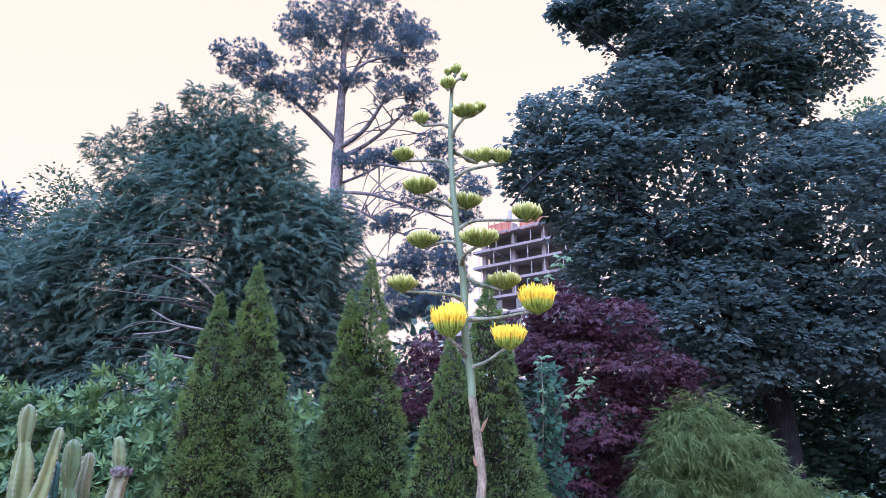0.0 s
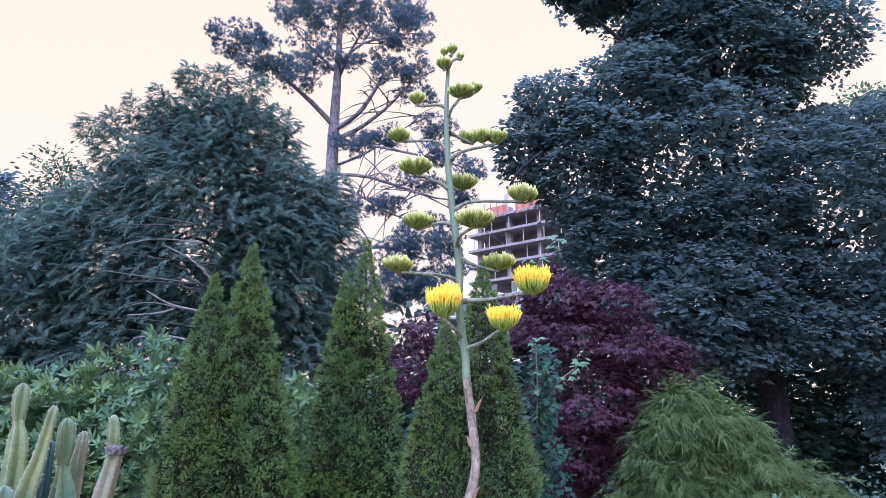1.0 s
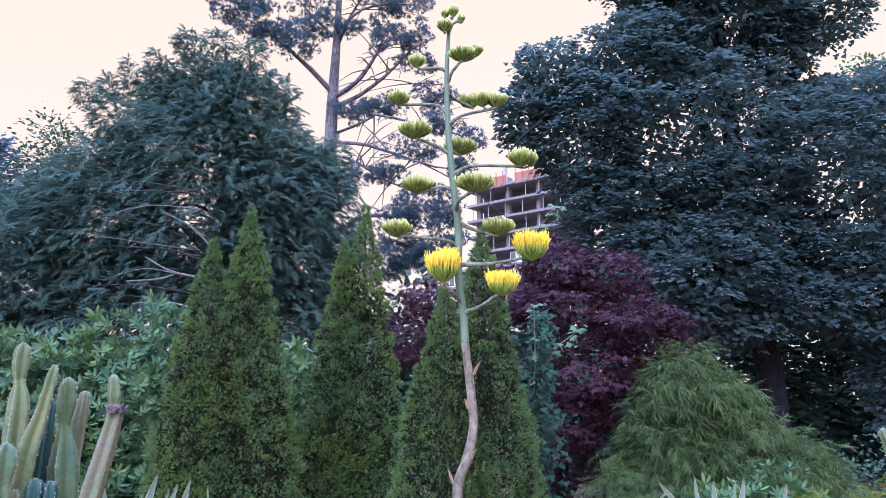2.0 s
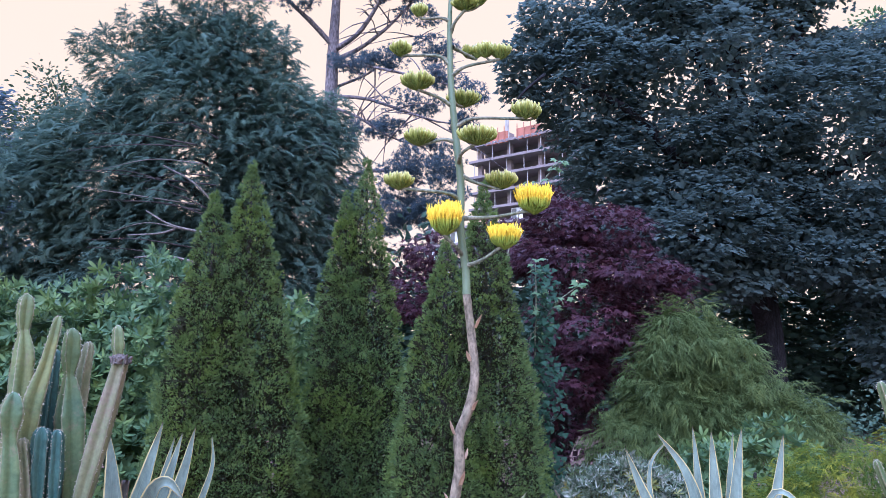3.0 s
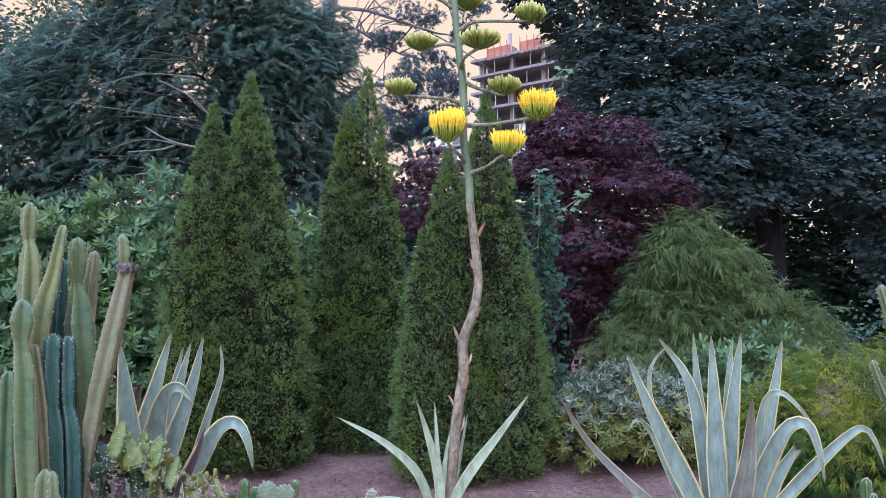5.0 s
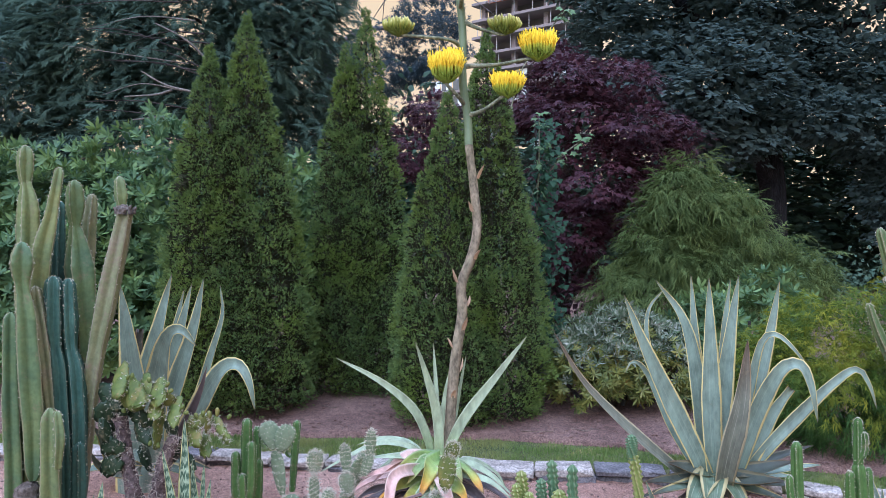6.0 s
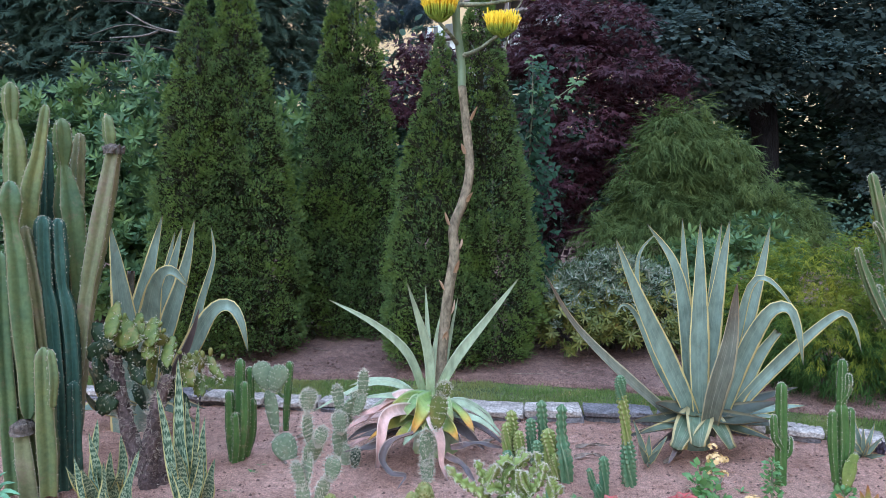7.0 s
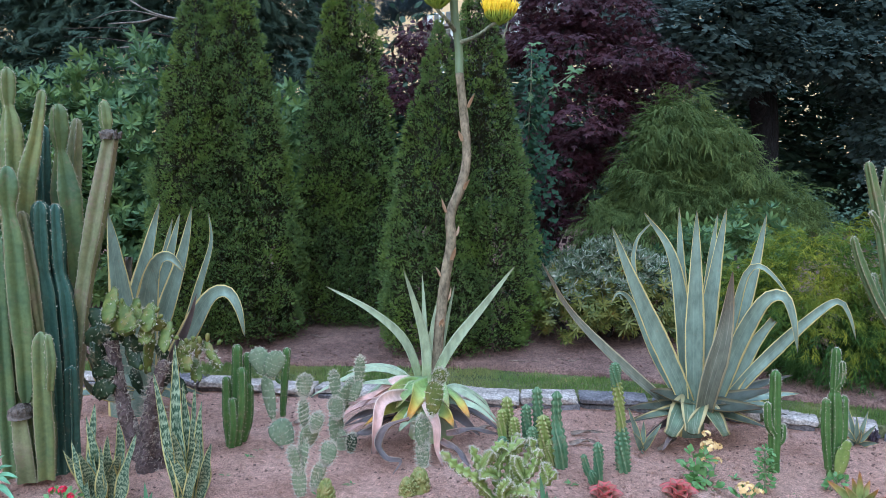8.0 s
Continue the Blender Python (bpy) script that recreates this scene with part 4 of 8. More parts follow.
def pine_tree():
    g = np.random.default_rng(13)
    trunk = ([(-3.15, 20, -0.1), (-3.134, 20.000, 3.927), (-3.045, 20.000, 6.970), (-2.998, 20.000, 9.748), (-2.925, 20.000, 11.826), (-2.886, 20.000, 14.196)], [0.30, 0.26, 0.2, 0.155, 0.10, 0.05])
    limbs = [([(-2.970, 20.000, 9.883), (-2.298, 19.600, 10.163), (-1.736, 19.300, 10.863), (-1.501, 19.200, 11.405)], [0.13, 0.1, 0.07, 0.03]),
             ([(-2.930, 20.000, 9.579), (-2.158, 19.800, 9.910), (-1.365, 19.600, 10.491), (-0.653, 19.400, 11.240)], [0.12, 0.09, 0.06, 0.02]),
             ([(-3.005, 20.000, 10.002), (-3.559, 19.600, 10.514), (-4.168, 19.400, 11.022), (-4.934, 19.200, 11.614), (-5.837, 19.000, 11.947)], [0.12, 0.1, 0.07, 0.05, 0.02]),
             ([(-2.944, 20.000, 11.297), (-2.599, 20.400, 12.571), (-1.968, 20.600, 13.795)], [0.08, 0.06, 0.02]), ([(-2.953, 20.000, 11.649), (-3.726, 20.200, 12.477), (-4.644, 20.400, 13.708)], [0.08, 0.05, 0.02]),
             ([(-2.925, 20.000, 11.826), (-2.180, 19.600, 12.316), (-1.044, 19.300, 12.315), (-0.333, 19.200, 12.079)], [0.07, 0.06, 0.04, 0.02]),
             ([(-3.005, 20.000, 9.411), (-2.083, 19.200, 9.125), (-1.002, 18.800, 8.770), (0.173, 18.500, 8.368), (0.814, 18.400, 8.067)], [0.08, 0.06, 0.05, 0.03, 0.015]),
             ([(-3.013, 20.000, 8.581), (-1.918, 19.200, 8.216), (-0.707, 18.800, 7.684), (0.163, 18.600, 7.386), (0.735, 18.500, 7.499)], [0.09, 0.07, 0.05, 0.03, 0.015]),
             ([(-3.019, 20.000, 8.254), (-2.231, 19.400, 7.813), (-1.298, 19.000, 7.142), (-0.274, 18.800, 6.775)], [0.08, 0.06, 0.04, 0.015]),
             ([(-3.064, 20.000, 8.747), (-2.070, 20.600, 9.461), (-1.119, 20.900, 10.268), (0.044, 21.000, 10.924)], [0.07, 0.05, 0.03, 0.012]),
             ([(-3.084, 20.000, 5.725), (-2.633, 19.400, 5.898), (-2.155, 19.000, 6.175), (-1.412, 18.700, 6.199), (-0.414, 18.500, 5.825)], [0.14, 0.12, 0.1, 0.07, 0.03]),
             ([(-3.075, 20.000, 3.927), (-3.116, 19.500, 4.446), (-3.509, 19.200, 4.766), (-4.113, 19.000, 4.810)], [0.12, 0.12, 0.09, 0.04]),
             ([(-3.032, 20.000, 7.607), (-3.760, 19.600, 7.574), (-4.589, 19.300, 7.337)], [0.08, 0.05, 0.02])]
    limbs = [(p, [0.66 * q for q in r]) for p, r in limbs]
    t = limb_tree("pine_tree", (-3.15, 20, 0), "tall open-crowned pine with bare limbs and tufted needles", "tree", trunk, limbs, M_BARK_GREY)
    for i in range(110):
        pts = limbs[int(g.integers(0, len(limbs)))][0]
        p = spline(pts, 20)[int(g.integers(6, 18))]
        d = g.normal(size=3) * (0.5, 0.4, 0.35)
        world_part("twig", tube([p, p + d * 0.8 + (0, 0, 0.1), p + d * 1.7], [0.022, 0.015, 0.006], segs=4, n=6), M_BARK_GREY, t)
    blobs = [((-3.081, 20.000, 14.011), (1.5, 1.4, 0.8), 75), ((-1.746, 20.000, 13.440), (1.2, 1.2, 0.8), 55), ((-3.764, 20.200, 13.580), (1.2, 1.1, 0.7), 50), ((-2.467, 20.200, 15.466), (1.3, 1.2, 0.9), 40), ((-1.050, 19.400, 12.547), (0.9, 0.8, 0.55), 30), ((-0.830, 19.800, 13.403), (0.6, 0.7, 0.4), 16),
             ((-3.609, 19.600, 11.980), (0.9, 0.8, 0.45), 24), ((-4.943, 19.200, 11.785), (0.8, 0.7, 0.45), 24), ((-5.848, 19.000, 12.118), (0.55, 0.6, 0.38), 16), ((-5.312, 19.300, 12.364), (0.6, 0.6, 0.3), 12), ((-4.478, 19.300, 11.403), (0.8, 0.6, 0.35), 18), ((-3.819, 19.200, 11.007), (0.5, 0.6, 0.3), 12), ((-2.171, 19.600, 11.789), (0.8, 0.6, 0.35), 14), ((-1.344, 19.200, 11.149), (0.6, 0.6, 0.4), 14), ((-0.646, 19.200, 11.396), (0.5, 0.5, 0.3), 10),
             ((-2.247, 19.300, 9.214), (0.8, 0.7, 0.22), 18), ((-1.480, 19.200, 9.329), (0.6, 0.6, 0.2), 12), ((-0.702, 20.800, 11.294), (0.6, 0.6, 0.25), 12), ((-0.276, 19.800, 9.807), (0.7, 0.6, 0.3), 16), ((0.030, 18.600, 8.607), (0.5, 0.5, 0.25), 11), ((0.742, 18.400, 8.068), (0.35, 0.4, 0.25), 9), ((0.591, 18.500, 7.396), (0.35, 0.4, 0.2), 8),
             ((-0.707, 18.800, 7.991), (0.8, 0.6, 0.22), 13), ((-1.446, 19.000, 7.372), (0.6, 0.5, 0.2), 9), ((-2.054, 19.200, 7.438), (0.6, 0.5, 0.2), 9), ((-0.417, 18.700, 6.454), (0.9, 0.8, 0.55), 40), ((-0.980, 18.600, 5.997), (0.7, 0.6, 0.35), 20), ((0.004, 18.800, 5.743), (0.7, 0.7, 0.5), 26), ((-3.672, 19.400, 6.208), (1.0, 0.7, 0.5), 30), ((-2.973, 19.500, 6.991), (0.8, 0.6, 0.4), 18), ((-1.058, 18.800, 5.248), (0.7, 0.7, 0.4), 26), ((-1.414, 18.900, 4.913), (0.6, 0.6, 0.4), 22), ((-0.491, 18.700, 5.082), (0.6, 0.6, 0.4), 22), ((-3.346, 19.400, 5.309), (0.9, 0.7, 0.6), 26), ((-2.165, 19.200, 5.555), (0.5, 0.5, 0.4), 14)]
    clouds = []
    for c, r, n in blobs:
        q, o = shell(g, int(n * 1.15) + 4, c, r, 0.35)
        size = g.uniform(0.12, 0.2, (len(q), 1, 1))
        d = unit(g.normal(size=(len(q), 20, 3)) + (0, 0, 0.3))
        p = (q[:, None] + d * size * (1, 1, 0.75)).reshape(-1, 3)
        d = d.reshape(-1, 3)
        clouds.append(scatter(shape_tuft(13, w=0.065, up=0.5), p, unit(np.cross(d, g.normal(size=d.shape))), unit(d + (0, 0, 0.4)), g.uniform(0.085, 0.13, len(p))))
    leafy("crown", clouds, M_PINE, t)


def small_far_tree(name, base, height, blobs, material, label, leaf=0.12, dense=24, seed=3):
    g = np.random.default_rng(seed)
    x, y, z = base
    t = limb_tree(name, base, label, "tree", ([(x, y, z - 0.2), (x + 0.1, y, z + height * 0.5), (x, y, z + height)], [height * 0.025, height * 0.016, 0.02]),
                  [([(x, y, z + height * 0.4 + 0.12 * height * i), (x + 0.12 * height * math.cos(2.2 * i), y + 0.1 * height * math.sin(2.2 * i), z + height * 0.5 + 0.12 * height * i)], [0.05, 0.015]) for i in range(4)], M_BARK_DARK)
    clouds = []
    for c, r, n in blobs:
        p, o, u = clumped(g, c, r, n, dense, 0.3, 0.5, inner=0.5)
        clouds.append(scatter(shape_leaf(0.5), p, o, unit(u * 0.4 + (0, 0, 1) + g.normal(size=u.shape) * 0.5), g.uniform(leaf * 0.7, leaf * 1.2, len(p))))
    leafy("crown", clouds, material, t)


pine_tree()
hemlock_tree()
maple_tree()
small_far_tree("lime_tree", (-9.9, 19, 0), 8.2, [((-10.181, 19.000, 8.622), (0.55, 0.6, 0.45), 14), ((-9.836, 19.000, 8.226), (0.5, 0.5, 0.4), 12), ((-9.902, 19.000, 7.530), (0.8, 0.7, 0.7), 34), ((-10.089, 18.500, 6.934), (1.3, 1.0, 0.9), 60), ((-9.341, 18.500, 6.632), (1.2, 1.0, 1.2), 60)], M_FAR, "light green lime tree rising behind the hemlock", seed=21)
small_far_tree("spruce_tree", (-12.9, 21, 0), 8.6, [((-13.031, 21.000, 8.509), (0.5, 0.5, 0.9), 30), ((-12.910, 21.000, 7.661), (0.9, 0.9, 1.0), 60), ((-12.609, 21.000, 6.663), (1.4, 1.2, 1.3), 90), ((-12.507, 21.000, 5.371), (1.8, 1.5, 1.6), 110)], M_PINE, "dark pointed spruce at the edge of the park", leaf=0.2, seed=22)
small_far_tree("ash_tree", (14.2, 24, 0), 12, [((14.607, 24.000, 12.093), (1.1, 1.0, 0.9), 46), ((14.400, 24.000, 12.611), (0.8, 0.8, 0.35), 18), ((14.844, 24.000, 10.573), (1.6, 1.3, 1.3), 80), ((14.939, 24.000, 12.399), (0.9, 0.9, 0.6), 26)], M_SAPLING, "pale green ash tree beyond the maple", leaf=0.16, dense=20, seed=23)

# ---- undergrowth that closes the view below the trees ----


def undergrowth(name, label, material, blobs, leaf, seed, shape=None, stuff=True):
    g = np.random.default_rng(seed)
    clouds = []
    for c, r, n in blobs:
        p, o, u = clumped(g, c, r, n, 15, 0.3, 0.55, inner=0.55)
        clouds.append(scatter(shape or shape_leaf(0.55), p, o, unit(u * 0.5 + (0, 0, 1) + g.normal(size=u.shape) * 0.5), g.uniform(leaf * 0.7, leaf * 1.25, len(p))))
    ob = leafy(name, clouds, material)
    return tagged(ob, label, "shrubs", kind="stuff")


undergrowth("shrub_belt", "dark belt of shrubs under the tall trees", M_UNDER,
            [((-14 + 1.9 * i + 0.5 * math.sin(3 * i), 22 + 2.0 * math.sin(1.7 * i), 0.9), (1.9, 1.3, 2.4 + 0.5 * math.sin(2.3 * i)), 110) for i in range(19)], 0.28, 31)
undergrowth("shrub_belt", "dark belt of shrubs beside the maple trunk", M_UNDER,
            [((3.0 + 1.5 * i, 16.0 + 0.6 * math.sin(2 * i), 0.9), (1.4, 0.9, 3.3 + 0.4 * math.sin(3 * i)), 380) for i in range(9)], 0.2, 32)
undergrowth("shrub_belt", "low dark shrubs in the shade before the maple trunk", M_UNDER,
            [((5.4 + 1.15 * i, 10.9 + 0.4 * math.sin(2.4 * i), 0.35), (0.9, 0.7, 0.75 + 0.2 * math.sin(3.1 * i)), 110) for i in range(6)], 0.08, 33)
undergrowth("shrub_belt", "tall dark shrubs standing behind the clipped conifers", M_UNDER,
            [((-2.6 + 0.95 * i, 17.6 + 0.5 * math.sin(2.1 * i), 1.6), (0.95, 0.8, 2.9 + 0.25 * math.sin(3.3 * i)), 150) for i in range(6)], 0.24, 34)

# ---- clipped conifers and shrubs behind the lawn ----


PROFILE_V = (0.0, 0.1, 0.25, 0.4, 0.55, 0.7, 0.83, 0.93, 1.0)
PROFILE_R = (0.86, 1.0, 0.96, 0.84, 0.67, 0.49, 0.33, 0.19, 0.02)


def arborvitae(label, stems, seed):
    """A clipped, pointed arborvitae; stems: foot x, y, tip x, y, height, greatest radius."""
    g = np.random.default_rng(seed)
    fx, fy = np.mean([(s[0], s[1]) for s in stems], axis=0)
    z0 = rear_z(fx, fy)
    t = thing("arborvitae", (fx, fy, z0), label, "conifer", "clipped arborvitae in a row")
    outer, inner = [], []

    def place(sx, sy, tx, ty, h, v, a, r):
        cx, cy = sx + (tx - sx) * v ** 1.2, sy + (ty - sy) * v ** 1.2
        return np.stack([cx + r * np.cos(a), cy + r * np.sin(a), z0 + 0.03 + v * (h - z0 - 0.03)], -1)
    for sx, sy, tx, ty, h, rad in stems:
        world_part("trunk", tube([(sx, sy, z0 - 0.06), ((sx + tx) / 2, (sy + ty) / 2, h * 0.5), (tx, ty, h * 0.96)], [0.06, 0.035, 0.006], segs=7), M_BARK_DARK, t)
        for layer, spacing in ((0, 0.072), (1, 0.1)):
            n = int(6.28 * rad * h * 0.66 / spacing ** 2 * 2.2)
            v = g.uniform(0, 1, n * 2)
            prof = np.interp(v, PROFILE_V, PROFILE_R)
            keep = g.uniform(0, 1, n * 2) < prof + 0.05
            v, prof = v[keep][:n], prof[keep][:n]
            a = g.uniform(0, 2 * np.pi, len(v))
            keep = g.random(len(v)) < np.where(np.sin(a) > 0.3, 0.45, 1.0)
            v, a, prof = v[keep], a[keep], prof[keep]
            if layer == 0:
                v = np.concatenate([v, np.linspace(0.9, 0.995, 14)])
                a = np.concatenate([a, 2.4 * np.arange(14)])
                prof = np.interp(v, PROFILE_V, PROFILE_R)
            lump = np.array([noise.noise(Vector((2.6 * math.cos(q) * w + sx * 5, 2.6 * math.sin(q) * w, 3.4 * k * h / 2 + seed))) for q, k, w in zip(a, v, prof)])
            bud = np.array([noise.noise(Vector((9 * rad * w * math.cos(q) + sx, 9 * rad * w * math.sin(q), 11 * k * h))) for q, k, w in zip(a, v, prof)])
            r = np.maximum(0.012, rad * prof * (1 + 0.13 * lump) - 0.03 + 0.012 * g.normal(size=len(v)) * np.minimum(1, prof * 2) + 0.085 * bud * np.minimum(1, prof * 2))
            c = place(sx, sy, tx, ty, h, v, a, r * (0.7 if layer else 0.93))
            o = np.stack([np.cos(a), np.sin(a), np.full(len(a), 0.25)], -1)
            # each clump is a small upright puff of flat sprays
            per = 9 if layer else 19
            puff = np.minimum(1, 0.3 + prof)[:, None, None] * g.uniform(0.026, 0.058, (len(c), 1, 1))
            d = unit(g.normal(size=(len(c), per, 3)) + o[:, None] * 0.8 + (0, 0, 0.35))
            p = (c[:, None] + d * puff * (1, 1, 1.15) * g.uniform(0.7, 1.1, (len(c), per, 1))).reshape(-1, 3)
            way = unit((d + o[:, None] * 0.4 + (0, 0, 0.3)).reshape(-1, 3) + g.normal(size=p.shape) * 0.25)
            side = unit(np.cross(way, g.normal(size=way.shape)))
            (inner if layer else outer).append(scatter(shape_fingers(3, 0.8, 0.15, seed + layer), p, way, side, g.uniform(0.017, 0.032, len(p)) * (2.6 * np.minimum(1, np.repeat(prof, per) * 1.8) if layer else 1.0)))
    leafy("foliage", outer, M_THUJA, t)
    leafy("shade_coloured_interior", inner, M_THUJA_IN, t, "brown inner growth, darkened to stand for shade")


arborvitae("dense green clipped arborvitae with two uneven tips", [(-1.42, 5.75, -1.454, 5.750, 3.060, 0.475), (-1.70, 5.72, -1.714, 5.700, 2.815, 0.44)], 41)
arborvitae("slender green clipped arborvitae with a forked top", [(-0.62, 6.25, -0.622, 6.300, 3.225, 0.40), (-0.80, 6.2, -0.783, 6.250, 2.950, 0.36)], 42)
arborvitae("wide green clipped arborvitae with a lower side tip", [(0.36, 5.55, 0.320, 5.650, 2.900, 0.43), (0.03, 5.45, 0.037, 5.500, 2.440, 0.42)], 43)


def rhododendron(label, base, blobs, seed, material=M_RHODO, size=0.11, name="rhododendron"):
    g = np.random.default_rng(seed)
    x, y = base
    t = thing(name, (x, y, rear_z(x, y)), label, "shrub")
    for i in range(5):
        c = np.array(blobs[i % len(blobs)][0])
        world_part("stem", tube([(x + 0.08 * i - 0.2, y, -0.02), ((x + c[0]) / 2, (y + c[1]) / 2, c[2] * 0.6), tuple(c + g.normal(size=3) * 0.2)], [0.035, 0.025, 0.012], segs=5, n=8, seed=i), M_BARK_DARK, t)
    clouds = []
    for c, r, n in blobs:
        n = int(n * 1.5)
        p, o = shell(g, n, c, r, 0.86, -0.75)
        p += np.array([0.13 * noise.noise(Vector(q * 2.2)) for q in p])[:, None] * o * 1.6
        up = unit(o * 0.8 + (0, 0, 0.75) + g.normal(size=o.shape) * 0.2)
        clouds.append(scatter(shape_whorl(10, 0.27, 0.3, 0.7, seed), p, unit(g.normal(size=p.shape)), up, g.uniform(size * 0.7, size * 1.1, len(p))))
        p, o = shell(g, n // 2, c, np.array(r) * 0.78, 0.7, -0.9)
        clouds.append(scatter(shape_whorl(7, 0.32, 0.5, 0.2, seed + 1), p, unit(g.normal(size=p.shape)), unit(o + (0, 0, 0.3)), g.uniform(size * 0.8, size * 1.2, len(p))))
    leafy("foliage", clouds, material, t)
    return t


rhododendron("broad rhododendron with whorls of long glossy green leaves", (-3.0, 6.9), [((-2.55, 6.9, 1.45), (0.85, 0.7, 0.95), 420), ((-3.5, 6.9, 1.35), (0.8, 0.7, 0.85), 330), ((-4.4, 7.0, 1.35), (0.8, 0.7, 1.0), 280), ((-2.1, 6.7, 0.75), (0.7, 0.6, 0.75), 200), ((-3.1, 6.4, 0.8), (0.9, 0.5, 0.8), 260), ((-4.2, 6.4, 0.9), (0.8, 0.5, 0.8), 200)], 51)
rhododendron("tall rhododendron growing between the clipped conifers", (-1.15, 7.2), [((-1.15, 7.2, 1.5), (0.5, 0.5, 0.62), 170), ((-1.0, 7.3, 0.8), (0.6, 0.5, 0.7), 130), ((-0.1, 7.4, 0.9), (0.6, 0.5, 0.8), 120)], 52)
rhododendron("small rhododendron behind the large variegated agave", (2.15, 5.9), [((2.1, 5.9, 0.62), (0.4, 0.35, 0.42), 90), ((2.5, 6.0, 0.66), (0.4, 0.35, 0.45), 80)], 53, size=0.085)


def pale_shrub():
    g = np.random.default_rng(54)
    x, y = 1.30, 5.75
    t = thing("variegated_shrub", (x, y, rear_z(x, y)), "low shrub with pale grey-green leaves above yellowing ones", "shrub")
    for i in range(6):
        world_part("stem", tube([(x + 0.05 * i - 0.12, y, 0.02), (x + 0.16 * (i - 2.5), y - 0.1, 0.35), (x + 0.2 * (i - 2.5), y - 0.15, 0.62)], [0.02, 0.014, 0.006], segs=5, n=7, seed=i), M_BARK_DARK, t)
    blobs = [((1.12, 5.65, 0.42), (0.36, 0.36, 0.38)), ((1.55, 5.65, 0.45), (0.38, 0.36, 0.36)), ((1.35, 5.75, 0.55), (0.32, 0.34, 0.33))]
    low, top = [], []
    for c, r in blobs:
        p, o = shell(g, 640, c, r, 0.8, -0.55)
        hi = (o[:, 2] + g.normal(size=len(o)) * 0.3) > 0.3
        up = unit(o * 0.8 + (0, 0, 0.6) + g.normal(size=o.shape) * 0.3)
        for sel, pile, lift in ((hi, top, 0.7), (~hi, low, 0.3)):
            pile.append(scatter(shape_whorl(9, 0.2, 0.4, lift, 5), p[sel], unit(g.normal(size=p[sel].shape)), up[sel], g.uniform(0.045, 0.078, int(sel.sum()))))
    leafy("upper_leaves", top, M_SHRUB_TOP, t, "pale grey-green leaves")
    leafy("lower_leaves", low, M_SHRUB_LOW, t, "yellow and orange leaves")


pale_shrub()


def thread_cypress(name, label, base, blobs, material, size, seed, per=1.0, sag=0.8, older=None):
    g = np.random.default_rng(seed)
    x, y = base
    t = thing(name, (x, y, rear_z(x, y)), label, "conifer")
    world_part("trunk", tube([(x, y, -0.0), (x + 0.02, y, blobs[0][0][2]), (x, y, blobs[0][0][2] + blobs[0][1][2] * 0.85)], [0.06, 0.035, 0.008], segs=7), M_BARK_DARK, t)
    for c, r, n in blobs:
        world_part("branch", tube([(x, y, c[2] * 0.6), ((x + c[0]) / 2, (y + c[1]) / 2, c[2]), c], [0.03, 0.02, 0.008], segs=5, n=7), M_BARK_DARK, t)
    clouds, old = [], []
    for k, (c, r, n) in enumerate(blobs):
        p, o = shell(g, int(n * per), c, r, 0.62, -0.8)
        keep = g.random(len(p)) < np.where(o[:, 1] > 0.3, 0.4, 1.0)
        p, o = p[keep], o[keep]
        p += o * 0.2 * np.array([noise.noise(Vector((q[0] * 3, q[1] * 3, q[2] * 6.5))) for q in p])[:, None]
        way = unit(o * (1, 1, 0.3) + g.normal(size=p.shape) * 0.5 + (0, 0, 0.25 - 0.2 * sag))
        up = unit((0, 0, 1.0) + o * 0.5 + g.normal(size=p.shape) * 0.15)
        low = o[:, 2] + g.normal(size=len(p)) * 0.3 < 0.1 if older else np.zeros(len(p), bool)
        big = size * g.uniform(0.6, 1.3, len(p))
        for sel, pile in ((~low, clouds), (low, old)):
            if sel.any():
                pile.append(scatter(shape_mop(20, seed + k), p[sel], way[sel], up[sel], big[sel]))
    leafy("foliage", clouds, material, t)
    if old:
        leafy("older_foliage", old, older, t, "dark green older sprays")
    return t


thread_cypress("weeping_cypress", "soft green threadleaf cypress with drooping strands", (2.4, 7.25), [((2.36, 7.2, 1.5), (0.38, 0.4, 0.56), 620), ((2.12, 7.1, 1.70), (0.24, 0.3, 0.26), 240), ((2.62, 7.1, 1.58), (0.26, 0.3, 0.26), 240), ((2.15, 7.1, 1.12), (0.52, 0.5, 0.42), 640), ((2.72, 7.15, 1.08), (0.5, 0.5, 0.4), 560), ((1.82, 7.0, 0.8), (0.45, 0.5, 0.42), 520), ((3.15, 7.1, 0.92), (0.4, 0.5, 0.36), 480), ((2.4, 6.9, 0.62), (0.68, 0.5, 0.46), 640)], M_WEEP, 0.2, 61, 2.0)
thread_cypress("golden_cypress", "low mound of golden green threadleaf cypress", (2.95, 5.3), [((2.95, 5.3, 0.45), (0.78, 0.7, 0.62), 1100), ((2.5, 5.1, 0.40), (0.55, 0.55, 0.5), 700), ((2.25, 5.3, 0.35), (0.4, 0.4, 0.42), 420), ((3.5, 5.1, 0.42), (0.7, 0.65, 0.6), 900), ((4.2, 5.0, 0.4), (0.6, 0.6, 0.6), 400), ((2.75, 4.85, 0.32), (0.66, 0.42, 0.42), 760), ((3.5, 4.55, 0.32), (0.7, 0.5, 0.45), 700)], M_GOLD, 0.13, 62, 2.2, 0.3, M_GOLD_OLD)
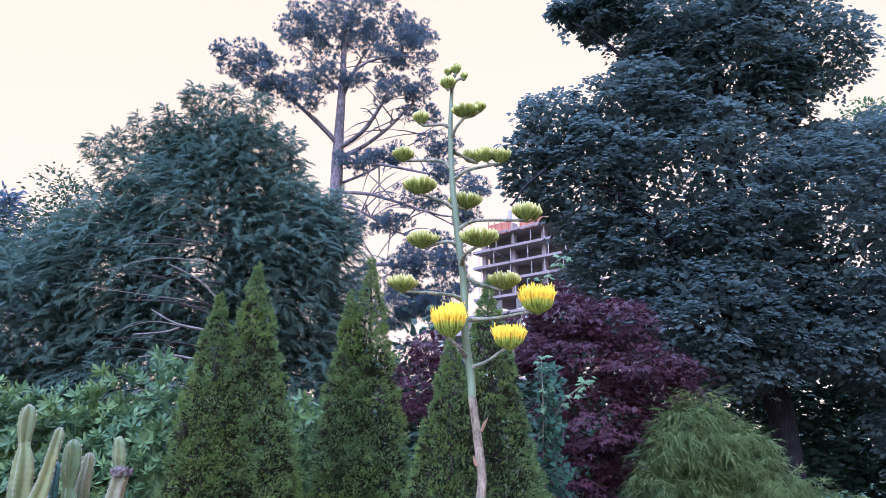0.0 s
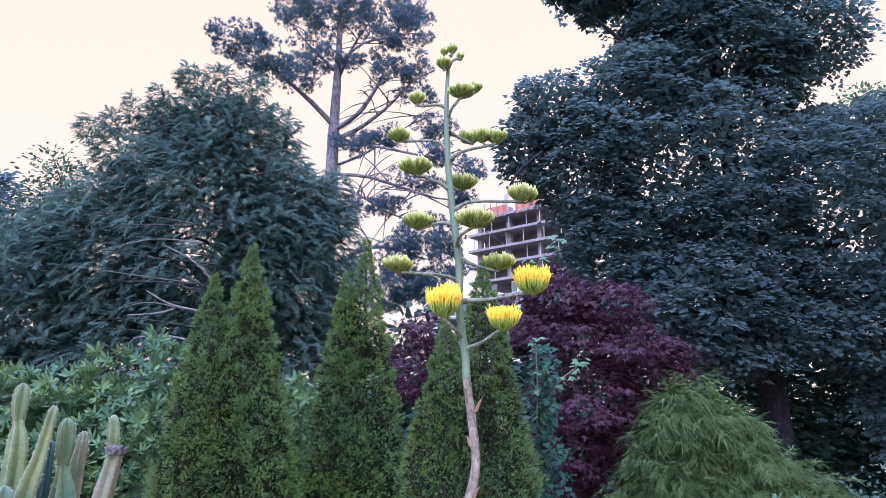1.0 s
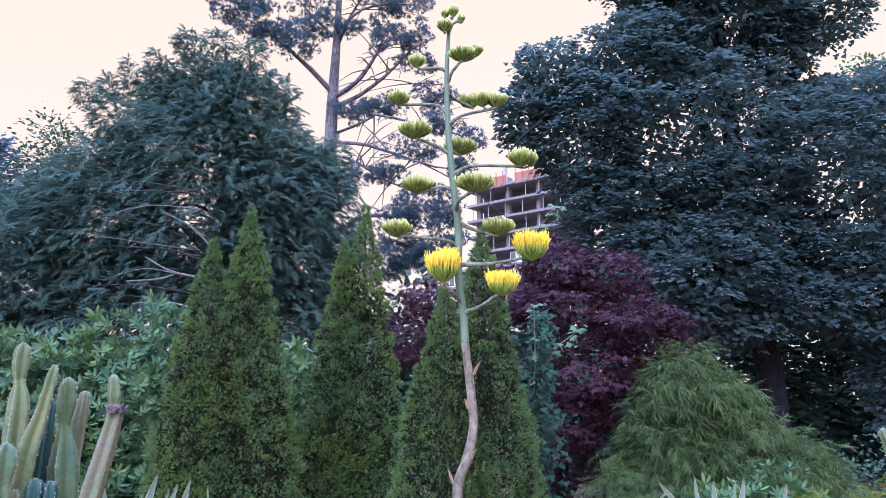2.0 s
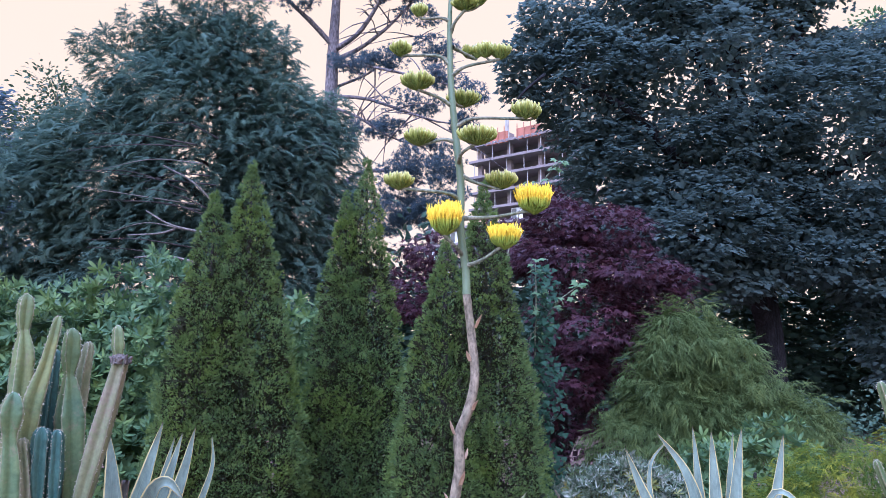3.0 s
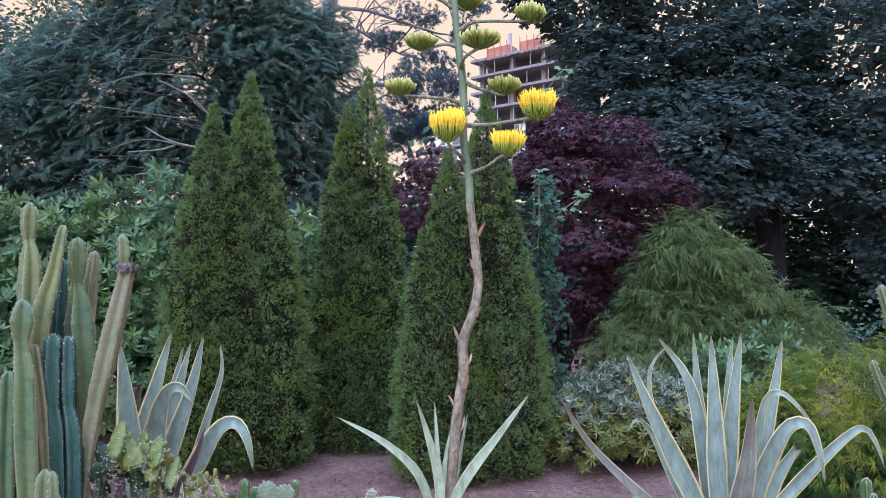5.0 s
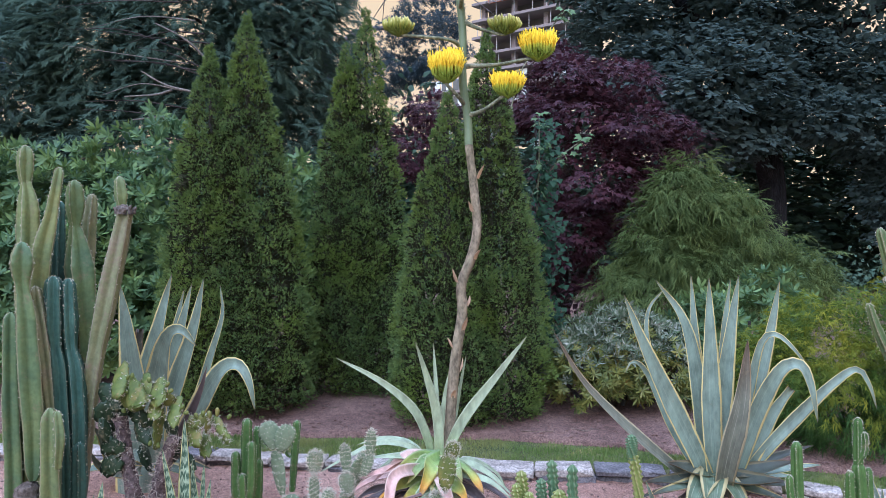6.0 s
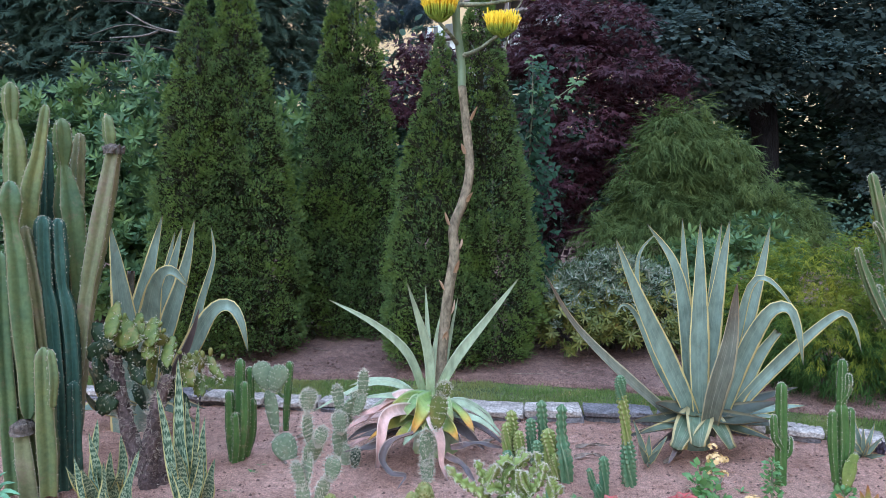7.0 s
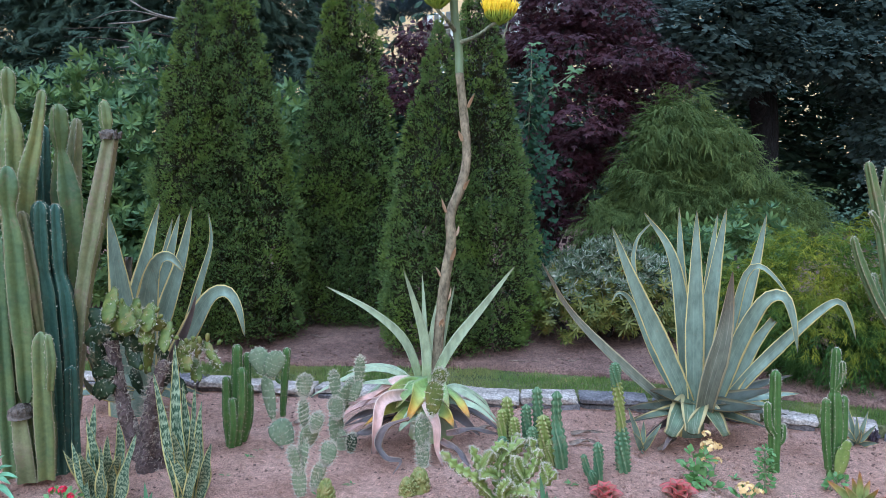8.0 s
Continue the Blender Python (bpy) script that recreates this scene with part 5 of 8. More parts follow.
thread_cypress("spreading_juniper", "small spreading green juniper at the foot of the arborvitae", (1.0, 6.3), [((1.0, 6.3, 0.45), (0.42, 0.35, 0.28), 420)], M_WEEP, 0.15, 63, 1.6)


def purple_maple():
    g = np.random.default_rng(71)
    x, y = 1.3, 8.3
    limbs = [([(1.3, 8.3, 0.5), (0.8, 8.2, 1.5), (0.2, 8.4, 2.2), (-0.3, 8.6, 2.4)], [0.06, 0.045, 0.03, 0.01]), ([(1.32, 8.3, 0.6), (1.8, 8.1, 1.6), (2.4, 7.9, 2.1)], [0.06, 0.04, 0.012]), ([(1.3, 8.3, 0.9), (1.3, 8.2, 2.0), (1.5, 8.1, 2.9)], [0.05, 0.035, 0.01])]
    t = limb_tree("purple_maple", (x, y, rear_z(x, y)), "small purple-leaved maple with fine layered foliage", "tree", ([(x, y, 0), (x, y, 0.6), (x, y, 1.2)], [0.09, 0.07, 0.05]), limbs, M_BARK_DARK)
    blobs = [((1.263, 8.000, 3.016), (0.42, 0.6, 0.26), 80), ((1.774, 7.900, 2.935), (0.5, 0.6, 0.3), 110), ((1.270, 7.800, 2.574), (0.62, 0.6, 0.36), 130), ((1.901, 7.600, 2.434), (0.55, 0.6, 0.3), 110), ((2.340, 7.600, 2.347), (0.25, 0.4, 0.14), 34), ((2.100, 7.800, 2.171), (0.5, 0.5, 0.3), 90), ((1.427, 7.600, 1.946), (0.7, 0.6, 0.45), 150),
             ((1.212, 7.800, 1.415), (0.6, 0.6, 0.45), 110), ((1.891, 7.800, 1.624), (0.5, 0.5, 0.4), 90), ((1.009, 8.000, 2.659), (0.4, 0.5, 0.3), 60), ((-0.124, 8.600, 2.745), (0.4, 0.4, 0.28), 60), ((-0.346, 8.600, 2.308), (0.5, 0.5, 0.4), 90), ((0.698, 8.500, 2.852), (0.5, 0.5, 0.4), 70), ((1.209, 8.400, 3.309), (0.3, 0.4, 0.2), 40), ((1.4, 8.0, 0.75), (0.8, 0.6, 0.5), 130)]
    clouds = []
    for c, r, n in blobs:
        clouds += shelves(g, [(c, r, 1.0)], 30.0, 0.17, 26, 0.052, shape_palm(3, 0.16), 0.35, 0.7, 0.08, 0.07)
    leafy("crown", clouds, M_PURPLE, t)


purple_maple()


def climber():
    g = np.random.default_rng(81)
    t = thing("climbing_vine", (0.78, 6.1, rear_z(0.78, 6.1)), "dark green climber hanging in a narrow column beside the arborvitae", "vine")
    world_part("stem", tube([(0.78, 6.1, -0.0), (0.8, 6.05, 1.0), (0.72, 6.05, 2.35)], [0.02, 0.015, 0.008], segs=5), M_BARK_DARK, t)
    p = np.stack([0.80 + 0.075 * g.normal(size=800) * np.linspace(1.2, 0.6, 800), 6.0 + 0.12 * g.normal(size=800), np.linspace(0.3, 2.3, 800)], -1)
    o = unit(np.stack([g.normal(size=800) * 0.5, -0.6 - g.random(800), -0.8 * np.ones(800)], -1))
    leafy("foliage", [scatter(shape_lobed(3, 0.5), p, o, np.broadcast_to((0.0, -0.6, 0.8), p.shape) + g.normal(size=p.shape) * 0.4, g.uniform(0.03, 0.05, 800))], M_IVY, t)


climber()


def sapling(label, pts, leaves_at, seed):
    g = np.random.default_rng(seed)
    x, y, z = pts[0]
    t = thing("sapling", (x, y, rear_z(x, y)), label, "sapling", "saplings by the purple maple")
    world_part("stem", tube([(x, y, 0.0)] + pts, [0.012, 0.01, 0.007, 0.004], segs=5, n=12), M_STEMLET, t)
    for c, n in leaves_at:
        for i in range(n):
            a = 2.4 * i + g.uniform(-0.3, 0.3)
            o = unit(np.array((math.cos(a), math.sin(a) * 0.7 - 0.2, g.uniform(-0.4, 0.2))))[None]
            q = np.array(c)[None] + g.normal(size=(1, 3)) * 0.015
            v, f = scatter(shape_lobed(5, 0.5), q + o * 0.03, o + (0, 0, -0.3), np.array([(0.0, -0.4, 1.0)]) + g.normal(size=(1, 3)) * 0.3, np.array([g.uniform(0.035, 0.06)]))
            hang(link("leaf", raw_mesh("leaf", v, f, smooth=False), M_SAPLING), t)


sapling("upright green sapling with toothed leaves in front of the purple maple", [(0.736, 6.000, 1.551), (0.737, 5.900, 1.882), (0.739, 5.900, 2.135), (0.737, 5.900, 2.308)], [((0.738, 5.900, 2.329), 6), ((0.753, 5.900, 2.264), 4), ((0.759, 5.900, 2.093), 4), ((0.710, 5.900, 1.945), 4), ((0.758, 5.900, 1.757), 4)], 1)
sapling("arching green sapling with toothed leaves in front of the purple maple", [(0.699, 6.100, 1.634), (0.850, 6.000, 1.906), (0.967, 6.000, 2.077), (1.104, 6.000, 2.163)], [((1.113, 6.000, 2.175), 5), ((1.037, 6.000, 2.141), 4), ((0.958, 6.000, 2.055), 4), ((0.876, 6.000, 1.992), 4), ((0.847, 6.000, 1.843), 3)], 2)
sapling("tall thin shoot of pale leaves before the far tower", [(0.5, 6.500, 1.6), (0.6, 6.480, 2.6), (0.80, 6.420, 3.0), (1.015, 6.400, 3.262)], [((1.015, 6.400, 3.262), 5), ((0.963, 6.400, 3.187), 4), ((0.861, 6.400, 3.088), 5), ((0.809, 6.400, 2.989), 4), ((0.739, 6.400, 3.064), 4)], 3)

# ---- grass ----


def grass():
    g = np.random.default_rng(91)
    n = 40000
    x = g.uniform(-3.2, 3.6, n)
    v = g.uniform(0, 1, n)
    y = edge_y(x) + 0.09 + (back_y(x) - edge_y(x) - 0.07) * v
    z = np.array([lawn_z(a, b) for a, b in zip(x, y)])
    blade = (np.array([(-0.09, 0, 0), (0.09, 0, 0), (-0.06, 0.06, 0.5), (0.06, 0.06, 0.5), (0, 0.22, 1)], float), np.array([(0, 1, 3), (0, 3, 2), (2, 3, 4)]))
    out = np.concatenate([g.normal(size=(n, 2)), np.zeros((n, 1))], -1)
    ob = leafy("grass", [scatter(blade, np.stack([x, y, z - 0.004], -1), out, np.array((0, 0, 1.0)) + g.normal(size=(n, 3)) * 0.25, g.uniform(0.012, 0.034, n) * (1 + 0.7 * np.array([noise.noise(Vector((5 * a, 9 * b, 0.3))) for a, b in zip(x, y)])))], M_GRASS)
    tagged(ob, "short green grass with dry straw-coloured patches", "grass", kind="stuff")


grass()

# ---- succulents of the bed ----
FACE_UP, FACE_LOW = (0.0, -1.0, 0.35), (0.0, -0.45, 1.0)


def strap(points, width, cup=0.22, thick=0.10, n=30, hint=FACE_UP, blunt=False, wave=0.0, base=0.75, seed=0):
    """A thick, cupped, pointed leaf along a curve, as (verts, quads, uvs); uv x across, uv y along."""
    p = spline(points, n)
    s = np.linspace(0, 1, n)
    prof = np.where(s < 0.45, base + (1 - base) * np.sin(np.pi / 2 * np.minimum(s / 0.45, 1)), np.clip((1 - s) / 0.55, 0.0, 1) ** (0.35 if blunt else 0.72))
    prof = np.maximum(prof, 0.55 if blunt else 0.012)
    t, side, up = frames_along(p, np.array(hint))
    g = np.random.default_rng(seed)
    side = unit(side + up * (wave * np.sin(s * 9 + g.uniform(0, 6)))[:, None])
    up = np.cross(side, t)
    u = np.array([-1, -0.66, -0.33, 0, 0.33, 0.66, 1, 0.6, 0.2, -0.2, -0.6])
    low = np.array([0] * 7 + [1] * 4)
    w = width * prof
    drop = cup * u ** 2 - low * thick * (1.15 - u ** 2)
    v = p[:, None] + side[:, None] * (u[None] * w[:, None] / 2)[..., None] + up[:, None] * (drop[None] * w[:, None])[..., None]
    k = len(u)
    i, j = np.meshgrid(np.arange(n - 1), np.arange(k), indexing="ij")
    f = np.stack([i * k + j, i * k + (j + 1) % k, (i + 1) * k + (j + 1) % k, (i + 1) * k + j], -1).reshape(-1, 4)
    cap = np.array([((n - 1) * k + a, (n - 1) * k + b, (n - 1) * k + c, (n - 1) * k + d) for a, b, c, d in ((0, 1, 9, 10), (1, 2, 8, 9), (2, 3, 7, 8), (3, 4, 5, 7), (5, 6, 7, 7))])
    uv = np.stack([np.tile((u + 1) / 2, n), np.repeat(s, k)], -1)
    return v.reshape(-1, 3), np.vstack([f, cap]), uv


def ribbed(points, radii, ribs=6, depth=0.28, n=34, knob=0.0, beads=24, dome=True, twist=0.0, seed=0, sharp=0.0, turn=0.0):
    """A ribbed cactus stem as (verts, quads, uvs); uv x is 0 on the rib edges. Also gives the rib edges and their outward ways."""
    s = np.linspace(0, 1, n)
    if dome:
        s = 1 - (1 - s) ** 1.9
    fine = spline(points, 240)
    p = np.stack([np.interp(s, np.linspace(0, 1, 240), fine[:, q]) for q in range(3)], -1)
    r = np.interp(s, stations(points, len(radii)), radii)
    ln = np.linalg.norm(np.diff(p, axis=0), axis=1).sum()
    if dome:
        e = np.clip((1 - s) * ln / (r[-1] * 1.3), 0, 1)
        r = r * np.sqrt(np.clip(1 - (1 - e) ** 2, 0.0, 1) + 0.004)
    segs = ribs * 6
    a = np.linspace(0, 2 * np.pi, segs, endpoint=False)
    crest = np.abs(np.cos(ribs * a / 2)) ** 1.1
    if sharp:
        crest = np.abs(1 - 2 * ((ribs * a / (2 * np.pi)) % 1.0)) ** sharp
    t, side, up = frames_along(p, np.array((0.15, 1, 0.1)))
    g = np.random.default_rng(seed)
    bead = 1 + (0.035 + knob) * np.sin(2 * np.pi * beads * s)[:, None] * crest[None]
    if sharp:
        # wings swell and shrink unevenly along the stem
        swell = np.array([[noise.noise(Vector((7 * ln * q, 3.1 * (k // 6 if k % 6 < 4 else k // 6 + 1), 0.7 * seed + 9 * radii[0]))) for k in range(segs)] for q in s])
        bead = 1 + 0.022 * np.sin(2 * np.pi * beads * s)[:, None] * crest[None] ** 3 + 0.13 * swell * crest[None]
    if knob:
        bead += 0.6 * knob * g.uniform(-0.6, 0.9, (n, segs)) * crest[None]
    rr = r[:, None] * (1 - depth * (1 - crest[None]) ** 1.0) * bead
    aa = a[None] + turn + twist * s[:, None]
    d = np.cos(aa)[..., None] * side[:, None] + np.sin(aa)[..., None] * up[:, None]
    v = (p[:, None] + rr[..., None] * d).reshape(-1, 3)
    i, j = np.meshgrid(np.arange(n - 1), np.arange(segs), indexing="ij")
    k = (j + 1) % segs
    f = np.stack([i * segs + j, i * segs + k, (i + 1) * segs + k, (i + 1) * segs + j], -1).reshape(-1, 4)
    v = np.vstack([v, p[-1:] + t[-1:] * (0.0 if dome else 0.01)])
    e, tip = np.arange(segs), len(v) - 1
    f = np.vstack([f, np.stack([(n - 1) * segs + e, (n - 1) * segs + (e + 1) % segs, np.full(segs, tip), np.full(segs, tip)], -1)])
    uv = np.vstack([np.stack([np.tile(1 - crest, n), np.repeat(s, segs)], -1), [[1.0, 1.0]]])
    edge = (p[:, None] + rr[:, ::6, None] * d[:, ::6]).reshape(-1, 3)
    return (v, f, uv), edge, d[:, ::6].reshape(-1, 3)


def prickles(g, pos, out, length, per=4, width=0.0011):
    """Thin spines in small tufts."""
    n = len(pos)
    d = unit(np.repeat(out, per, 0) + g.normal(size=(n * per, 3)) * 0.75)
    b = np.repeat(pos, per, 0)
    s = unit(np.cross(d, g.normal(size=d.shape))) * width
    v = np.stack([b - s, b + s, b + d * (length * g.uniform(0.5, 1.1, (n * per, 1)))], 1).reshape(-1, 3)
    return v, np.arange(3 * n * per).reshape(-1, 3)


def stem_part(parent, points, radii, material, ribs=6, depth=0.28, spine=0.012, name="column", label="", **kw):
    data, edge, out = ribbed(points, radii, ribs, depth, **kw)
    ob = world_part(name, data, material, parent, label)
    if spine:
        g = np.random.default_rng(len(edge) + int(1000 * abs(points[0][0])))
        keep = g.random(len(edge)) < (0.22 if "sharp" in kw else 0.75)
        sp = leafy("spine_cover", [prickles(g, edge[keep], out[keep], spine, 4)], M_SPINE, ob, "pale short spines")
        sp["kind"] = "stuff"
    return ob


def pad_part(parent, centre, up, face, w, h, material, thick=0.11, spine=0.02, tufts=60, name="pad", label="", seed=0, rugged=0.04):
    """A flat oval prickly pear joint with spine tufts."""
    g = np.random.default_rng(seed + int(1e4 * abs(centre[0] + centre[2])))
    z = unit(np.array(up, float))
    x = unit(np.cross(np.array(face, float), z))
    y = np.cross(z, x)
    nu, nv = 18, 11
    th, ph = np.linspace(0, 2 * np.pi, nu, endpoint=False), np.linspace(-np.pi / 2, np.pi / 2, nv)
    P, T = np.meshgrid(ph, th, indexing="ij")
    wide = 1 + 0.22 * np.sin(P)
    wob = 1 + rugged * (np.sin(3 * T + seed) * np.cos(P) + 0.6 * np.sin(5 * T + 2.3 * P + 1.7 * seed) + 0.35 * np.sin(9 * P + 2 * T + seed))
    flat = np.sign(np.sin(T)) * np.abs(np.sin(T)) ** 1.0
    loc = np.stack([np.cos(P) ** 0.8 * np.cos(T) * w / 2 * wide * wob, np.cos(P) * flat * w * thick, np.sin(P) * h / 2 * wob], -1).reshape(-1, 3)
    m = np.stack([x, y, z])
    v = loc @ m + np.array(centre)
    i, j = np.meshgrid(np.arange(nv - 1), np.arange(nu), indexing="ij")
    k = (j + 1) % nu
    f = np.stack([i * nu + j, i * nu + k, (i + 1) * nu + k, (i + 1) * nu + j], -1).reshape(-1, 4)
    uv = np.stack([np.ones(len(v)), (loc[:, 2] / h + 0.5)], -1)
    ob = world_part(name, (v, f, uv), material, parent, label)
    if spine:
        sel = g.choice(len(v), min(len(v), tufts * 2), replace=False)
        nrm = unit((loc[sel] / np.array([w, w * thick * 2, h]) ** 2)) @ m
        sp = leafy("spine_cover", [prickles(g, v[sel], nrm, spine, 8, 0.0009)], M_SPINE, ob, "pale spines")
        sp["kind"] = "stuff"
    return ob


def pads(parent, rows, material, scale=0.0027, tilt=0.1, **kw):
    """rows: the middle's x, y, z, then width and height in steps of scale, lean in degrees, turn of the face."""
    for i, (x, y, z, w, h, lean, turn) in enumerate(rows):
        a, b = radians(lean), radians(turn * 1.6 + 18 * math.sin(7.3 * i + w))
        pad_part(parent, (x, y, z), (math.sin(a), 0, math.cos(a)), (math.sin(b), -math.cos(b), tilt), w * scale, h * scale, material, seed=i, **kw)


def at_bed(x, y):
    return (x, y, bed_z(x, y) - 0.004)


# the flowering agave
flowering_agave = thing("flowering_agave", at_bed(0.02, 3.98), "pale green agave in bloom with withering pink and orange lower leaves", "agave")


def agave_leaf(parent, pts, width, material, hint=FACE_UP, label="", **kw):
    return world_part("leaf", strap(pts, width, hint=hint, **kw), material, parent, label)


A = flowering_agave
GREEN = M_AGAVE_GREEN
agave_leaf(A, [(-0.054, 3.970, 0.208), (-0.067, 3.970, 0.347), (-0.145, 3.950, 0.534), (-0.309, 3.900, 0.694), (-0.534, 3.850, 0.830)], 0.052, GREEN, (0.3, -0.8, 0.5))
agave_leaf(A, [(-0.024, 3.930, 0.221), (-0.015, 3.920, 0.361), (-0.025, 3.920, 0.527), (-0.073, 3.900, 0.710), (-0.136, 3.860, 0.916)], 0.054, GREEN)
agave_leaf(A, [(-0.022, 4.020, 0.208), (-0.026, 4.050, 0.387), (-0.032, 4.100, 0.625), (-0.046, 4.120, 0.864)], 0.035, GREEN)
agave_leaf(A, [(0.015, 3.970, 0.224), (0.035, 3.950, 0.328), (0.125, 3.920, 0.513), (0.293, 3.880, 0.747), (0.430, 3.840, 0.944)], 0.059, GREEN, (-0.3, -0.9, 0.45), seed=3)
agave_leaf(A, [(0.030, 4.050, 0.198), (0.053, 4.080, 0.379), (0.091, 4.100, 0.595), (0.133, 4.120, 0.809)], 0.029, GREEN)
agave_leaf(A, [(-0.015, 3.960, 0.226), (-0.010, 3.970, 0.378), (0.012, 3.990, 0.587), (0.035, 4.000, 0.728)], 0.034, GREEN)
agave_leaf(A, [(-0.030, 3.980, 0.195), (-0.135, 3.950, 0.327), (-0.297, 3.930, 0.372), (-0.445, 3.920, 0.322), (-0.634, 3.900, 0.226)], 0.050, GREEN, FACE_LOW)
agave_leaf(A, [(-0.036, 3.950, 0.205), (-0.161, 3.880, 0.305), (-0.274, 3.820, 0.334), (-0.365, 3.780, 0.340)], 0.060, GREEN, FACE_LOW)
agave_leaf(A, [(-0.025, 4.050, 0.173), (-0.177, 4.200, 0.281), (-0.344, 4.300, 0.291), (-0.496, 4.350, 0.236)], 0.050, GREEN, FACE_LOW)
agave_leaf(A, [(-0.029, 3.930, 0.199), (-0.160, 3.850, 0.275), (-0.287, 3.800, 0.269), (-0.412, 3.760, 0.240)], 0.075, M_AGAVE_PINK, FACE_LOW)
agave_leaf(A, [(-0.035, 3.900, 0.221), (-0.148, 3.780, 0.282), (-0.231, 3.660, 0.285), (-0.250, 3.580, 0.199), (-0.260, 3.560, 0.062)], 0.064, M_AGAVE_PINK, (0.2, -0.9, 0.5), base=0.9, blunt=True)
agave_leaf(A, [(-0.024, 3.900, 0.276), (-0.012, 3.720, 0.267), (0.036, 3.620, 0.186), (0.042, 3.580, 0.079), (0.073, 3.540, 0.001)], 0.058, M_AGAVE_PINK, (0, -1, 0.3))
agave_leaf(A, [(0.030, 3.980, 0.220), (0.120, 3.950, 0.261), (0.253, 3.920, 0.204), (0.370, 3.900, 0.101)], 0.046, GREEN, FACE_LOW)
agave_leaf(A, [(0.024, 3.950, 0.193), (0.119, 3.880, 0.216), (0.240, 3.830, 0.203), (0.355, 3.800, 0.124)], 0.050, GREEN, FACE_LOW)
agave_leaf(A, [(0.024, 4.050, 0.183), (0.140, 4.150, 0.216), (0.286, 4.200, 0.136), (0.357, 4.200, 0.038)], 0.042, GREEN, FACE_LOW)
for tip, w, m, drop in (((-0.332, 3.720, 0.134), 0.085, M_AGAVE_ORANGE, 0.02), ((-0.215, 3.600, 0.150), 0.085, M_AGAVE_ORANGE, 0.03), ((-0.105, 3.600, 0.205), 0.105, M_AGAVE_ORANGE, -0.015), ((-0.03, 3.60, 0.155), 0.08, M_AGAVE_OLIVE, 0.03), ((0.125, 3.640, 0.165), 0.085, M_AGAVE_ORANGE, 0.03), ((0.207, 3.740, 0.174), 0.09, M_AGAVE_ORANGE, 0.0),
                        ((-0.276, 3.740, 0.192), 0.08, M_AGAVE_ORANGE, -0.02), ((-0.343, 3.780, 0.216), 0.07, M_AGAVE_PINK, -0.02), ((-0.541, 3.920, 0.076), 0.07, M_AGAVE_PINK, 0.0), ((-0.472, 3.840, 0.044), 0.06, M_AGAVE_PINK, 0.03), ((-0.148, 3.620, 0.148), 0.08, M_AGAVE_GREEN, 0.03), ((-0.046, 3.600, 0.147), 0.08, M_AGAVE_LOW, 0.04), ((0.368, 3.840, 0.074), 0.07, M_AGAVE_DEAD, 0.02), ((0.262, 3.780, 0.071), 0.07, M_AGAVE_DEAD, 0.03), ((-0.384, 3.760, 0.057), 0.06, M_AGAVE_DEAD, 0.03), ((0.148, 3.660, 0.126), 0.06, M_AGAVE_DEAD, 0.03)):
    b, q = np.array((0.01, 3.95, 0.26 - 2 * drop)), np.array(tip)
    agave_leaf(A, [tuple(b), tuple(b * 0.5 + q * 0.5 + (0, 0, 0.045 - drop)), tuple(b * 0.2 + q * 0.8 + (0, 0, 0.03 - drop * 0.5)), tuple(q)], w, m, (0.6 * math.sin(40 * q[0]), -0.5, 0.8), n=16, base=0.8, wave=0.3 if m is not M_AGAVE_GREEN else 0.0, seed=int(900 * abs(q[0])), label="withering yellow and orange leaf" if m is M_AGAVE_ORANGE else ("withered leaf" if m is not M_AGAVE_GREEN else ""))
for pts in ([(-0.093, 3.600, 0.221), (-0.203, 3.560, 0.189), (-0.243, 3.520, 0.120), (-0.197, 3.480, 0.069), (-0.127, 3.450, 0.068), (-0.165, 3.380, 0.023)], [(-0.174, 3.850, 0.155), (-0.301, 3.800, 0.150), (-0.429, 3.780, 0.118)], [(-0.200, 3.800, 0.142), (-0.312, 3.750, 0.099), (-0.451, 3.720, 0.080)], [(0.087, 3.660, 0.126), (0.229, 3.700, 0.130), (0.358, 3.720, 0.100)], [(0.059, 3.620, 0.106), (0.141, 3.560, 0.073), (0.204, 3.450, 0.028)], [(-0.177, 3.900, 0.153), (-0.359, 3.950, 0.119), (-0.503, 3.900, 0.028)]):
    pts = [(x, y, max(z, 0.03)) for x, y, z in pts]
    agave_leaf(A, pts, 0.042, M_AGAVE_DEAD, FACE_LOW, wave=0.5, label="black and brown dried leaf")
for tip, m in (((-0.346, 3.820, 0.253), GREEN), ((-0.168, 3.720, 0.231), M_AGAVE_OLIVE), ((-0.053, 3.660, 0.212), M_AGAVE_OLIVE), ((0.101, 3.740, 0.232), M_AGAVE_OLIVE)):
    b, q = np.array((0.0, 3.96, 0.28)), np.array(tip)
    agave_leaf(A, [tuple(b), tuple(b * 0.5 + q * 0.5 + (0, 0, 0.05)), tuple(q)], 0.075, m, FACE_LOW, n=14)
world_part("heart", tube([(0.015, 3.98, -0.02), (0.015, 3.98, 0.10), (0.02, 3.98, 0.22)], [0.13, 0.11, 0.05], segs=12, n=8), M_AGAVE_GREEN, A)

